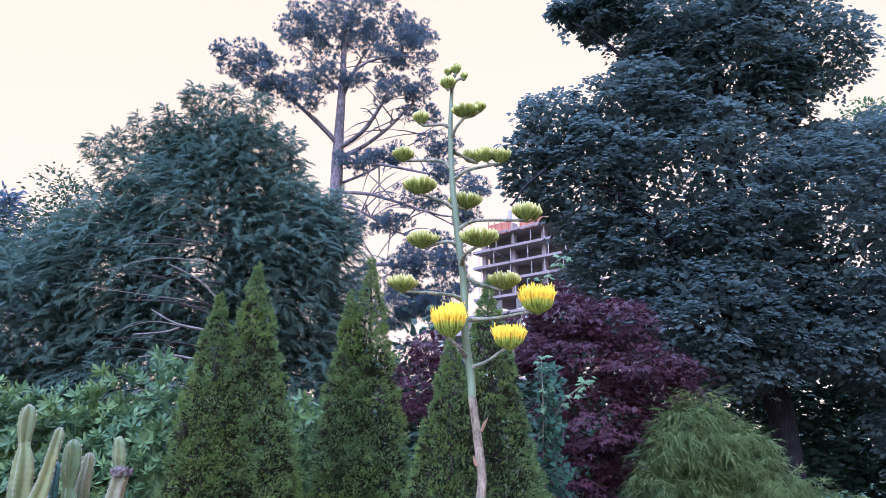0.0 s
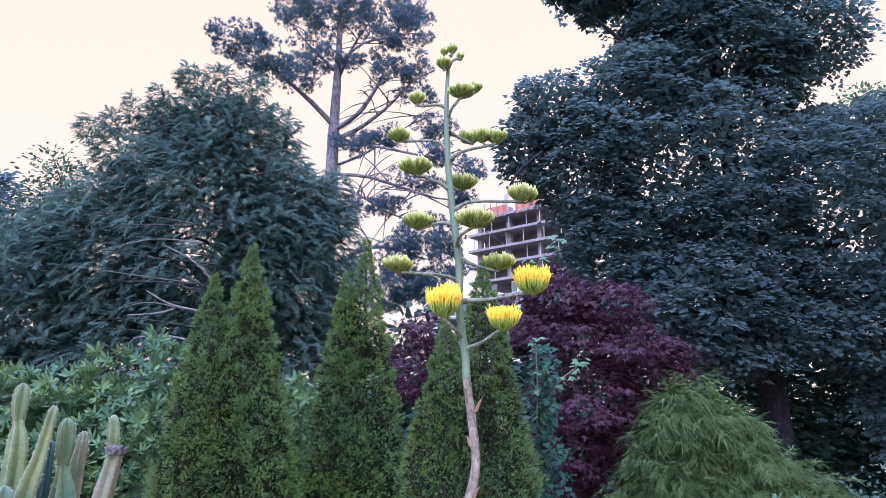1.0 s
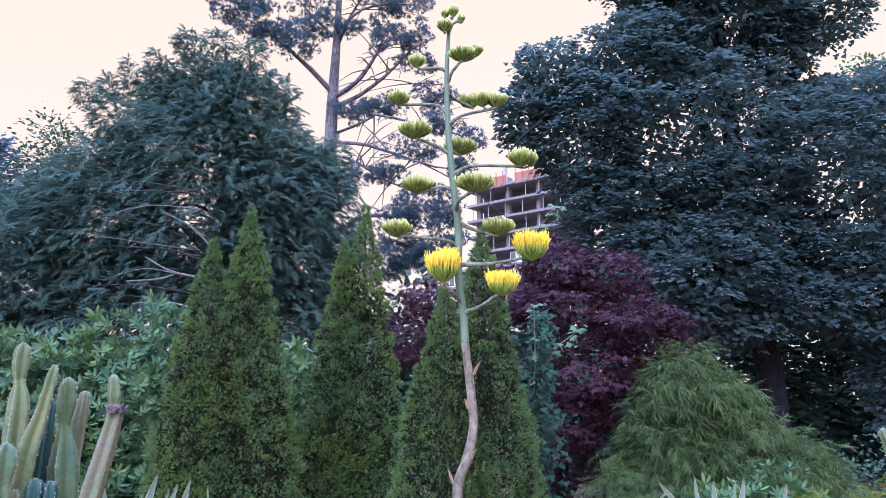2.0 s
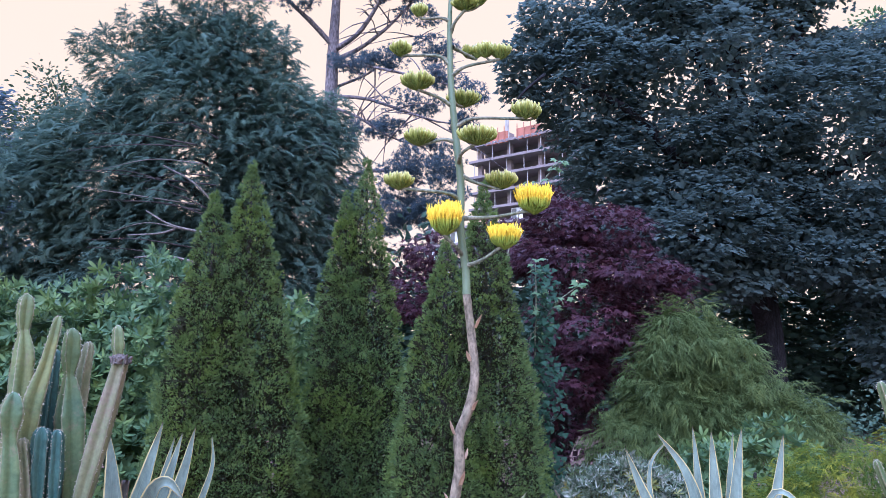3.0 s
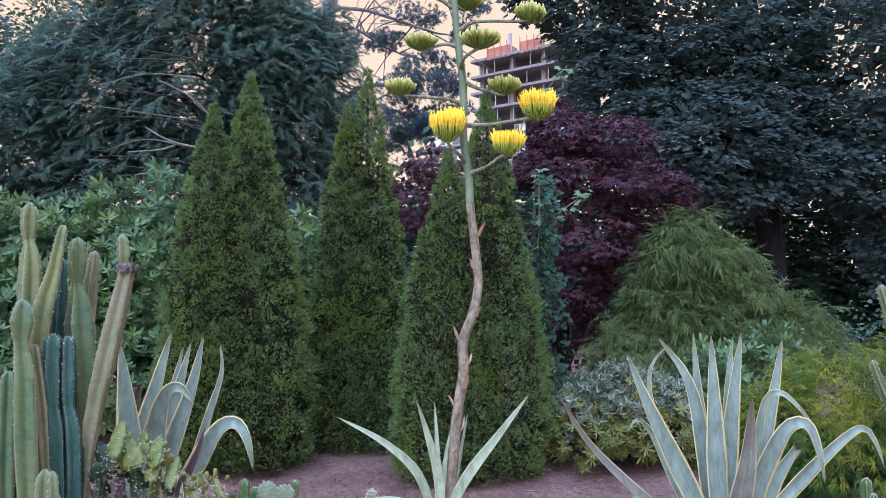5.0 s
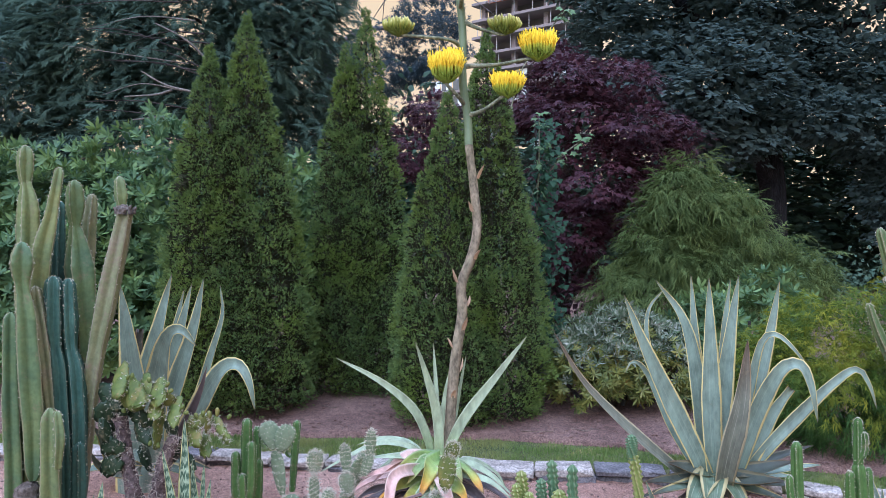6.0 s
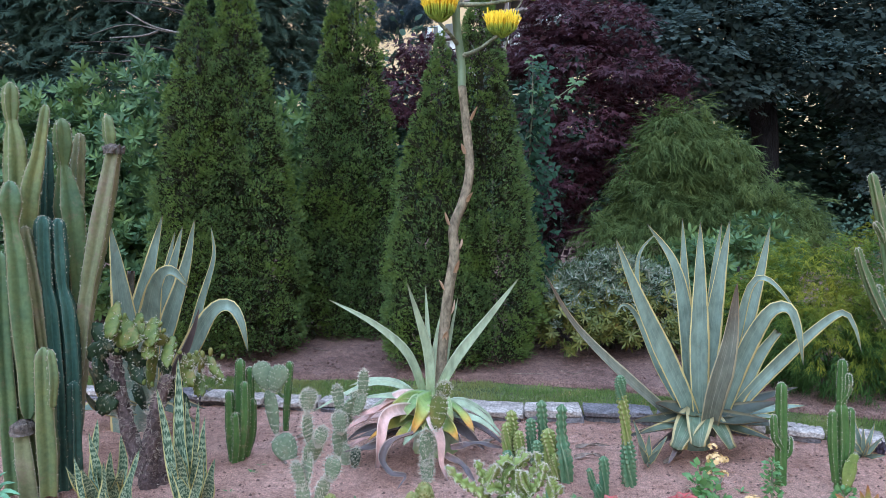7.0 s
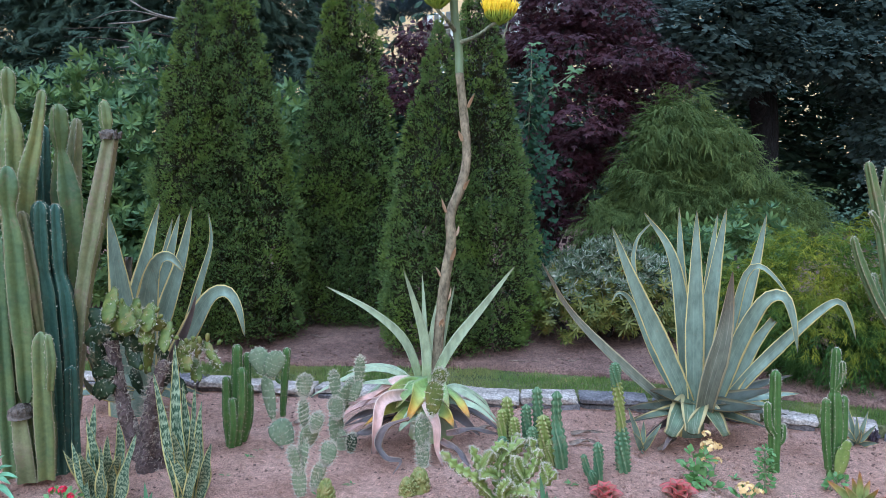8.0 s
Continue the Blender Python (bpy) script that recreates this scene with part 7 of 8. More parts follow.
for i in range(9):
    a = 0.7 * i
    c = np.array((-1.438, 3.500, 1.570)) + 0.036 * np.array((math.cos(a), math.sin(a), 0.0))
    world_part("torn_rim", tube([tuple(c - (0, 0, 0.02)), tuple(c + (0.006 * math.cos(a), 0.006 * math.sin(a), 0.005)), tuple(c + (0.014 * math.cos(a), 0.014 * math.sin(a), 0.012 + 0.012 * math.sin(5 * i)))], [0.010, 0.009, 0.003], segs=6, n=5, wobble=0.2, seed=i), M_CORK, columns)

right_columns = thing("columnar_cactus", at_bed(2.38, 3.9), "dark green branching columnar cactus at the edge of the bed", "cactus")
for pts, radii in (([(2.498, 3.900, 0.002), (2.430, 3.900, 0.581), (2.328, 3.900, 1.084), (2.253, 3.900, 1.358), (2.218, 3.900, 1.481)], [0.05, 0.05, 0.045, 0.036, 0.03]), ([(2.416, 3.900, 0.611), (2.298, 3.880, 0.778), (2.194, 3.860, 0.971), (2.142, 3.850, 1.102)], [0.03, 0.034, 0.032, 0.02]),
                   ([(2.412, 3.920, 0.667), (2.331, 3.920, 0.801), (2.300, 3.920, 0.905)], [0.02, 0.026, 0.018]), ([(2.314, 3.900, 1.113), (2.268, 3.880, 1.187), (2.233, 3.870, 1.231)], [0.02, 0.022, 0.016]), ([(2.319, 3.900, 1.171), (2.323, 3.900, 1.316), (2.327, 3.900, 1.459)], [0.04, 0.038, 0.03])):
    stem_part(right_columns, pts, [0.8 * q for q in radii], M_CEREUS, 5, 0.45, 0.012, n=30)

# prickly pears
heart = thing("prickly_pear", (-0.760, 3.848, 0.000), "grey-green prickly pear topped by two joints like a heart", "cactus", "prickly pears")
pads(heart, [(-0.758, 3.840, 0.055, 46, 58, -25, 10), (-0.822, 3.840, 0.250, 28, 90, -8, -5)], M_OPUNTIA)
pads(heart, [(-0.862, 3.840, 0.437, 34, 52, -20, 0), (-0.791, 3.830, 0.426, 33, 50, 22, 0)], M_OPUNTIA, 0.0029, tufts=60, spine=0.01)

spiny = thing("prickly_pear", (-0.544, 3.191, 0.000), "branching prickly pear thick with white spines", "cactus", "prickly pears")
pads(spiny, [(-0.557, 3.200, 0.068, 24, 56, -4, 10), (-0.545, 3.220, 0.190, 28, 62, 6, -20), (-0.520, 3.240, 0.267, 38, 44, 15, 20), (-0.541, 3.240, 0.366, 30, 50, -6, 30), (-0.484, 3.220, 0.338, 22, 34, 20, -10), (-0.541, 3.250, 0.489, 27, 38, 4, 0), (-0.479, 3.200, 0.104, 22, 50, 18, 10), (-0.431, 3.200, 0.204, 29, 42, 14, 0), (-0.576, 3.200, 0.172, 22, 50, -12, 0)], M_OPUNTIA, 0.0025, spine=0.018, tufts=95)

spiny2 = thing("prickly_pear", (-0.452, 3.775, 0.000), "grey spiny prickly pear leaning over with a dark dead joint", "cactus", "prickly pears")
pads(spiny2, [(-0.456, 3.760, 0.044, 30, 46, 0, 10), (-0.467, 3.760, 0.119, 30, 58, -4, 30), (-0.466, 3.740, 0.226, 26, 38, -6, 0), (-0.474, 3.760, 0.336, 19, 52, -6, 10), (-0.423, 3.780, 0.266, 36, 64, 24, 20), (-0.388, 3.780, 0.310, 30, 44, 12, 0), (-0.354, 3.780, 0.407, 18, 52, 4, 20)], M_OPUNTIA, 0.0029, spine=0.018, tufts=95)
pads(spiny2, [(-0.388, 3.720, 0.051, 18, 36, 8, 0)], M_OPUNTIA_DK, 0.0029)

spiny3 = thing("prickly_pear", (-0.033, 3.556, 0.000), "yellow-green prickly pear with bristly lower joints", "cactus", "prickly pears")
pads(spiny3, [(-0.028, 3.550, 0.059, 24, 50, 0, 0), (-0.029, 3.550, 0.166, 32, 60, -4, 15)], M_OPUNTIA, spine=0.03, tufts=80)
pads(spiny3, [(0.024, 3.550, 0.342, 31, 64, 6, 5), (0.050, 3.560, 0.441, 25, 32, 12, 0)], M_OPUNTIA_Y, tufts=60)

tree_pear = thing("tree_prickly_pear", (-1.318, 3.478, 0.000), "old prickly pear with a bristly brown trunk and worn green joints", "cactus", "prickly pears")
for pts, radii in (([(-1.328, 3.500, -0.037), (-1.341, 3.500, 0.046), (-1.399, 3.500, 0.198), (-1.444, 3.500, 0.389), (-1.474, 3.500, 0.642)], [0.055, 0.045, 0.036, 0.032, 0.028]), ([(-1.336, 3.520, -0.046), (-1.334, 3.500, 0.102), (-1.280, 3.480, 0.369), (-1.222, 3.480, 0.531)], [0.05, 0.037, 0.032, 0.026]), ([(-1.282, 3.540, -0.068), (-1.275, 3.540, 0.129), (-1.283, 3.540, 0.295)], [0.04, 0.042, 0.03])):
    tr = world_part("trunk", tube(pts, radii, segs=12, n=30, wobble=0.2), M_TRUNK, tree_pear)
    g = np.random.default_rng(3)
    c = spline(pts, 110)
    o = unit(np.stack([g.normal(size=110), -np.abs(g.normal(size=110)), 0.2 * np.ones(110)], -1))
    sp = leafy("bristles", [prickles(g, c + o * 0.03, o, 0.05, 9, 0.0009)], M_SPINE_DK, tr, "long brown bristles")
    sp["kind"] = "stuff"
pads(tree_pear, [(-1.396, 3.440, 0.735, 44, 34, 48, 40), (-1.459, 3.460, 0.783, 56, 20, 78, 10), (-1.352, 3.430, 0.709, 34, 28, 70, -30), (-1.282, 3.450, 0.745, 50, 22, 66, -20), (-1.286, 3.420, 0.678, 32, 18, 74, 30), (-1.276, 3.420, 0.584, 20, 50, 6, 45), (-1.204, 3.440, 0.658, 44, 16, 82, 0), (-1.357, 3.500, 0.763, 34, 18, 60, 40), (-1.251, 3.460, 0.709, 26, 18, 30, 30)], M_OPUNTIA_Y, scale=0.0034, spine=0.014, tufts=24, rugged=0.24, thick=0.06, tilt=1.1)
# joints hanging within the clump, coloured black-green to stand for shade
pads(tree_pear, [(-1.507, 3.470, 0.712, 42, 26, 50, 30), (-1.457, 3.470, 0.686, 38, 22, 62, 10), (-1.518, 3.460, 0.649, 28, 34, 25, 40), (-1.519, 3.460, 0.572, 26, 34, -15, 45), (-1.502, 3.460, 0.487, 32, 28, 30, 30), (-1.510, 3.460, 0.409, 30, 32, 40, 20), (-1.366, 3.470, 0.565, 44, 20, 62, 30), (-1.393, 3.480, 0.642, 40, 22, 50, 20), (-1.333, 3.470, 0.608, 22, 24, 20, 40), (-1.367, 3.520, 0.422, 30, 40, -20, 45), (-1.230, 3.540, 0.450, 30, 40, 30, 40), (-1.184, 3.540, 0.390, 34, 22, 60, 0), (-1.246, 3.500, 0.574, 26, 32, -20, 40)], M_OPUNTIA_DK, scale=0.003, spine=0.012, tufts=20, rugged=0.3, thick=0.07, tilt=0.7)
pads(tree_pear, [(-1.146, 3.520, 0.543, 50, 24, 62, 10), (-1.083, 3.540, 0.571, 20, 26, 10, 40), (-1.120, 3.540, 0.592, 32, 18, -40, 10), (-1.025, 3.540, 0.549, 56, 16, 50, 0), (-1.111, 3.560, 0.478, 50, 20, 62, 0)], M_OPUNTIA_Y, spine=0.02, tufts=26, rugged=0.26, thick=0.07, tilt=0.9)
pads(tree_pear, [(-1.418, 3.450, 0.812, 6, 10, 20, 0), (-1.397, 3.450, 0.820, 6, 10, 0, 0), (-1.321, 3.450, 0.799, 7, 10, -10, 0), (-1.236, 3.440, 0.781, 7, 11, 30, 0), (-1.222, 3.440, 0.752, 7, 10, 50, 0), (-1.168, 3.440, 0.680, 6, 9, 30, 0), (-1.153, 3.440, 0.653, 7, 9, 70, 0), (-1.192, 3.430, 0.624, 6, 9, 140, 0), (-1.249, 3.420, 0.642, 6, 9, 150, 0), (-1.039, 3.530, 0.633, 8, 16, 4, 0), (-1.076, 3.530, 0.622, 8, 14, -12, 0), (-1.105, 3.530, 0.627, 7, 11, 0, 0), (-1.137, 3.530, 0.616, 7, 11, -20, 0), (-0.987, 3.540, 0.609, 7, 11, 30, 0), (-1.309, 3.420, 0.520, 7, 10, 190, 0), (-1.274, 3.420, 0.510, 7, 10, 180, 0), (-1.419, 3.430, 0.753, 6, 9, -60, 0), (-1.435, 3.440, 0.662, 7, 9, -40, 0)], M_OPUNTIA_Y, name="fruit", spine=0, rugged=0.06, thick=0.45)


def column_plant(name, base, label, rows, material, ribs, group="", depth=0.34, spine=0.009, knob=0.0, n=30, beads=14):
    """A small branching cactus; rows: points of each stem and its radii."""
    t = thing(name, base, label, "cactus", group)
    for i, (pts, radii, *m) in enumerate(rows):
        stem_part(t, pts, radii, m[0] if m else material, ribs, depth, spine, name="stem", n=n, knob=knob, beads=beads, seed=i, twist=1.5 if knob else 0.0)
    return t


column_plant("green_euphorbia", (-0.989, 3.829, -0.000), "clump of slim bright green ribbed stems", [
    ([(-1.002, 3.820, -0.012), (-0.987, 3.820, 0.264), (-0.976, 3.820, 0.530)], [0.026, 0.03, 0.026]), ([(-1.017, 3.800, 0.002), (-1.024, 3.780, 0.173), (-1.025, 3.780, 0.376)], [0.024, 0.026, 0.022]), ([(-0.973, 3.860, 0.025), (-0.945, 3.860, 0.252), (-0.938, 3.860, 0.479)], [0.024, 0.026, 0.02]),
    ([(-0.982, 3.800, 0.002), (-0.944, 3.760, 0.225), (-0.940, 3.760, 0.429)], [0.024, 0.026, 0.022]), ([(-0.963, 3.840, 0.017), (-0.931, 3.840, 0.138), (-0.922, 3.840, 0.318)], [0.022, 0.024, 0.02]), ([(-1.005, 3.780, 0.004), (-0.986, 3.760, 0.121), (-0.986, 3.750, 0.272)], [0.022, 0.026, 0.022])], M_EUPH, 5, "green euphorbias")
small_euph = column_plant("green_euphorbia", (-0.837, 4.251, 0.000), "single thin green stem with a leafy crown", [([(-0.842, 4.260, -0.013), (-0.830, 4.260, 0.160), (-0.810, 4.260, 0.407)], [0.018, 0.021, 0.024]), ([(-0.829, 4.260, 0.193), (-0.870, 4.260, 0.219), (-0.872, 4.260, 0.325)], [0.008, 0.01, 0.012])], M_EUPH, 5, "green euphorbias")

column_plant("knobbly_cactus", (0.535, 3.751, -0.000), "clump of knobbly twisted green cactus stems", [
    ([(0.567, 3.780, 0.004), (0.554, 3.780, 0.183), (0.545, 3.780, 0.331)], [0.024, 0.026, 0.026]), ([(0.637, 3.550, 0.000), (0.629, 3.550, 0.122), (0.615, 3.570, 0.227), (0.614, 3.570, 0.376)], [0.036, 0.04, 0.024, 0.024]), ([(0.502, 3.720, 0.027), (0.490, 3.720, 0.159), (0.485, 3.720, 0.259)], [0.025, 0.026, 0.025]),
    ([(0.414, 3.700, 0.049), (0.395, 3.700, 0.166), (0.386, 3.700, 0.305)], [0.03, 0.032, 0.028], M_MONO_Y), ([(0.376, 3.660, 0.064), (0.363, 3.660, 0.151), (0.358, 3.660, 0.255)], [0.026, 0.026, 0.024], M_MONO_Y), ([(0.436, 3.640, 0.043), (0.423, 3.640, 0.130), (0.418, 3.640, 0.222)], [0.028, 0.028, 0.026], M_MONO_Y),
    ([(0.570, 3.600, 0.017), (0.564, 3.600, 0.145), (0.554, 3.600, 0.247)], [0.034, 0.038, 0.034], M_MONO_Y), ([(0.595, 3.560, 0.013), (0.590, 3.560, 0.090), (0.584, 3.560, 0.138)], [0.026, 0.03, 0.026], M_MONO_Y), ([(0.377, 3.600, 0.015), (0.362, 3.600, 0.087), (0.361, 3.600, 0.138)], [0.026, 0.03, 0.026], M_MONO), ([(0.515, 3.600, 0.016), (0.507, 3.600, 0.116), (0.503, 3.600, 0.188)], [0.026, 0.03, 0.026], M_MONO)], M_MONO, 6, "knobbly cacti", 0.5, 0.0, 0.17, 44, 11)
column_plant("knobbly_cactus", (0.764, 3.370, 0.000), "small knobbly cactus with one side arm", [([(0.778, 3.360, 0.005), (0.777, 3.360, 0.115), (0.771, 3.360, 0.201)], [0.02, 0.024, 0.021]), ([(0.759, 3.350, 0.025), (0.725, 3.340, 0.069), (0.702, 3.340, 0.152)], [0.015, 0.017, 0.014]), ([(0.745, 3.330, 0.018), (0.742, 3.330, 0.055), (0.738, 3.330, 0.082)], [0.016, 0.02, 0.016])], M_MONO, 6, "knobbly cacti", 0.5, 0.0, 0.16, 34, 9)
column_plant("knobbly_cactus", (0.933, 3.528, 0.000), "single tall knobbly cactus, yellowish in the middle", [([(0.934, 3.520, -0.005), (0.926, 3.520, 0.121), (0.917, 3.520, 0.227)], [0.034, 0.036, 0.026]), ([(0.918, 3.520, 0.199), (0.903, 3.520, 0.330), (0.882, 3.520, 0.448)], [0.024, 0.025, 0.024], M_MONO_Y), ([(0.884, 3.520, 0.415), (0.879, 3.520, 0.475), (0.877, 3.520, 0.532)], [0.022, 0.027, 0.024])], M_MONO, 6, "knobbly cacti", 0.5, 0.0, 0.17, 44, 10)
column_plant("green_euphorbia", (1.664, 3.530, 0.000), "upright green euphorbia with short side stems", [([(1.660, 3.520, -0.004), (1.648, 3.520, 0.237), (1.638, 3.520, 0.499)], [0.026, 0.03, 0.026]), ([(1.640, 3.500, 0.189), (1.600, 3.480, 0.251), (1.589, 3.480, 0.355)], [0.014, 0.018, 0.016]), ([(1.663, 3.520, 0.125), (1.688, 3.520, 0.168), (1.689, 3.520, 0.237)], [0.014, 0.018, 0.014])], M_EUPH, 5, "green euphorbias")
column_plant("green_euphorbia", (1.919, 3.474, -0.000), "upright green euphorbia clump with a scarred brown top", [([(1.918, 3.480, -0.011), (1.918, 3.480, 0.225), (1.902, 3.480, 0.417)], [0.026, 0.034, 0.03]), ([(1.904, 3.480, 0.390), (1.901, 3.480, 0.512), (1.898, 3.480, 0.620)], [0.022, 0.023, 0.018]), ([(1.888, 3.460, 0.039), (1.856, 3.450, 0.236), (1.849, 3.450, 0.386)], [0.018, 0.022, 0.018]), ([(1.947, 3.480, 0.031), (1.955, 3.480, 0.226), (1.949, 3.480, 0.390)], [0.018, 0.022, 0.018]), ([(1.899, 3.470, 0.420), (1.922, 3.460, 0.478), (1.919, 3.460, 0.558)], [0.012, 0.014, 0.012])], M_EUPH, 5, "green euphorbias")


# the winged euphorbia
def wing_stem(parent, pts, width, seed):
    """A flat three-edged stem with scalloped, spiny edges."""
    data, edge, out = ribbed(pts, [width * 0.6, width, width * 0.95, width * 0.75], 3, 0.8, n=90, beads=9, knob=0.3, twist=0.8, seed=seed)
    ob = world_part("stem", data, M_CREST, parent)
    g = np.random.default_rng(seed)
    sp = leafy("spine_cover", [prickles(g, edge, out, 0.013, 3, 0.0009)], M_SPINE, ob, "pale marginal spines")
    sp["kind"] = "stuff"


winged = thing("winged_euphorbia", (0.316, 3.200, 0.000), "low yellow-green euphorbia with wavy spine-edged arms", "cactus")
for i, pts in enumerate(([(0.304, 3.200, -0.005), (0.240, 3.180, 0.050), (0.220, 3.160, 0.155), (0.183, 3.160, 0.256)], [(0.290, 3.180, 0.004), (0.199, 3.120, 0.127), (0.121, 3.100, 0.185), (0.054, 3.100, 0.253)], [(0.316, 3.200, -0.005), (0.353, 3.220, 0.105), (0.367, 3.250, 0.196), (0.401, 3.280, 0.268)], [(0.329, 3.200, 0.000), (0.408, 3.160, 0.106), (0.453, 3.140, 0.170), (0.475, 3.140, 0.253)], [(0.316, 3.200, -0.005), (0.302, 3.200, 0.100), (0.327, 3.220, 0.182), (0.427, 3.240, 0.257)], [(0.339, 3.180, -0.001), (0.414, 3.100, 0.087), (0.479, 3.060, 0.130), (0.535, 3.050, 0.191)], [(0.301, 3.160, 0.008), (0.331, 3.100, 0.076), (0.395, 3.040, 0.104), (0.448, 3.000, 0.103)], [(0.331, 3.220, -0.014), (0.395, 3.260, 0.088), (0.461, 3.300, 0.177), (0.454, 3.300, 0.242)], [(0.367, 3.250, 0.196), (0.314, 3.220, 0.233), (0.276, 3.200, 0.185), (0.263, 3.180, 0.167)], [(0.220, 3.160, 0.155), (0.252, 3.140, 0.201), (0.274, 3.120, 0.247)], [(0.408, 3.160, 0.106), (0.378, 3.120, 0.185), (0.368, 3.100, 0.235)], [(0.302, 3.200, 0.100), (0.260, 3.140, 0.144), (0.222, 3.100, 0.143)], [(0.479, 3.060, 0.130), (0.495, 3.050, 0.178), (0.480, 3.050, 0.227)], [(0.333, 3.120, 0.027), (0.315, 3.060, 0.104), (0.345, 3.020, 0.161)])):
    wing_stem(winged, pts, 0.023, 40 + i)


# clustered small cacti
def cluster(base, label, radius, seed, lift=0.0):
    g = np.random.default_rng(seed)
    t = thing("clustered_cactus", base, label, "cactus", "clustered cacti")
    for i in range(90):
        d = unit(g.normal(size=3))
        d[2] = abs(d[2])
        c = np.array(base) + d * radius * (0.82, 0.82, 1.9) + (0, 0, lift)
        up = unit(d + (0, 0, 0.6))
        data, edge, out = ribbed([tuple(c - up * radius * 0.5), tuple(c + up * radius * 0.12)], [radius * 0.13, radius * 0.15], 6, 0.2, n=7, beads=4)
        world_part("head", data, M_MAMM, t)
    world_part("core", tube([tuple(np.array(base) - (0, 0, 0.01)), tuple(np.array(base) + (0, 0, radius * 1.7))], [radius * 0.8, radius * 0.5], segs=10, n=5), M_MAMM, t)


cluster((-0.442, 3.192, 0.000), "rounded yellow-brown cluster of tiny cactus heads", 0.048, 1)
cluster((-0.038, 3.288, 0.000), "rounded yellow-green cluster of tiny cactus heads", 0.055, 2)
cluster((-0.092, 3.241, 0.000), "small yellow-green cluster of tiny cactus heads", 0.042, 3)


# striped sansevierias
def sansevieria(base, label, tips, width, seed):
    g = np.random.default_rng(seed)
    t = thing("sansevieria", base, label, "plant", "sansevierias")
    b = np.array(base)
    for i, tip in enumerate(tips):
        q = np.array(tip)
        f = b + np.array((g.uniform(-0.05, 0.05) + (q[0] - b[0]) * 0.35, g.uniform(-0.05, 0.05), -0.01))
        mid = f * 0.45 + q * 0.55 + (g.uniform(-0.02, 0.02), g.uniform(-0.02, 0.02), 0)
        world_part("leaf", strap([tuple(f), tuple(mid), tuple(q)], width * g.uniform(0.85, 1.1), cup=0.18, thick=0.05, n=20, hint=(g.uniform(-0.5, 0.5), -1, 0.2), wave=0.35, base=0.6, seed=seed + i), M_SANS, t)


sansevieria((-1.389, 3.138, 0.000), "clump of dark-banded sansevieria with yellow edges", [(-1.421, 3.100, 0.403), (-1.400, 3.140, 0.441), (-1.289, 3.100, 0.387), (-1.200, 3.060, 0.339), (-1.496, 3.040, 0.280), (-1.487, 3.100, 0.298), (-1.292, 3.000, 0.356), (-1.312, 2.980, 0.316), (-1.238, 3.000, 0.285), (-1.409, 3.000, 0.284), (-1.259, 3.120, 0.208)], 0.062, 5)
sansevieria((-1.042, 3.163, 0.000), "tall clump of pale-banded sansevieria with yellow edges", [(-1.065, 3.160, 0.701), (-1.137, 3.100, 0.591), (-0.979, 3.140, 0.517), (-1.048, 3.200, 0.519), (-0.940, 3.100, 0.467), (-0.887, 3.040, 0.310), (-1.081, 3.060, 0.287), (-0.960, 3.020, 0.422), (-1.087, 3.240, 0.396), (-0.924, 3.000, 0.358), (-1.037, 3.000, 0.381)], 0.058, 6)


# small rosettes and flowers
def rosette(name, base, label, tips, width, material, category="succulent", up=0.0):
    t = thing(name, base, label, category)
    b = np.array(base)
    for i, tip in enumerate(tips):
        q = np.array(tip)
        world_part("leaf", strap([tuple(b - (0, 0, 0.01)), tuple(b * 0.5 + q * 0.5 + (0, 0, up)), tuple(q)], width, cup=0.25, thick=0.14, n=12, hint=FACE_LOW if up else FACE_UP, seed=i), material, t)
    return t


def ring_tips(base, radius, height, n, seed=0):
    g = np.random.default_rng(seed)
    out = []
    for i in range(n):
        a, k = 2.399 * i, 1 - 0.62 * i / n
        out.append((base[0] + math.cos(a) * radius * k, base[1] + math.sin(a) * radius * k, base[2] + height * (1.25 - k) + g.uniform(0, 0.01)))
    return out


for at, r, label, m in (((0.775, 3.205, 0.000), 0.085, "salmon-red fleshy rosette in the sand", M_RED_ROSETTE), ((1.106, 3.232, 0.000), 0.095, "deep red fleshy rosette in the sand", M_RED_ROSETTE), ((2.365, 3.921, 0.000), 0.045, "small blackish fleshy rosette in the sand", M_DARK_ROSETTE)):
    rosette("echeveria", at, label, ring_tips(at, r, 0.085, 17, 3), r * 0.72, m, up=0.012)
rosette("small_agave", (2.253, 3.886, 0.000), "small green agave with pale-edged leaves", [(2.185, 3.880, 0.223), (2.293, 3.860, 0.191), (2.316, 3.820, 0.129), (2.119, 3.800, 0.150), (2.221, 3.840, 0.173), (2.299, 3.760, 0.052), (2.097, 3.740, 0.085), (2.195, 3.740, 0.133), (2.253, 3.950, 0.104)], 0.03, M_AGAVE_VAR, "agave")
rosette("small_agave", (1.097, 3.798, 0.000), "young variegated agave beside the large one", [(0.996, 3.720, 0.250), (1.185, 3.760, 0.155), (1.090, 3.760, 0.164), (1.062, 3.660, 0.033), (1.016, 3.680, 0.133), (1.141, 3.720, 0.104)], 0.034, M_AGAVE_VAR, "agave")
rosette("aloe", (1.861, 3.151, 0.000), "green aloe with reddish pointed leaves", [(1.827, 3.100, 0.179), (1.744, 3.060, 0.131), (1.890, 3.060, 0.117), (1.690, 3.100, 0.138), (1.911, 3.160, 0.114), (1.820, 3.140, 0.134), (1.887, 3.000, 0.110)], 0.042, M_ALOE_RED, "aloe")
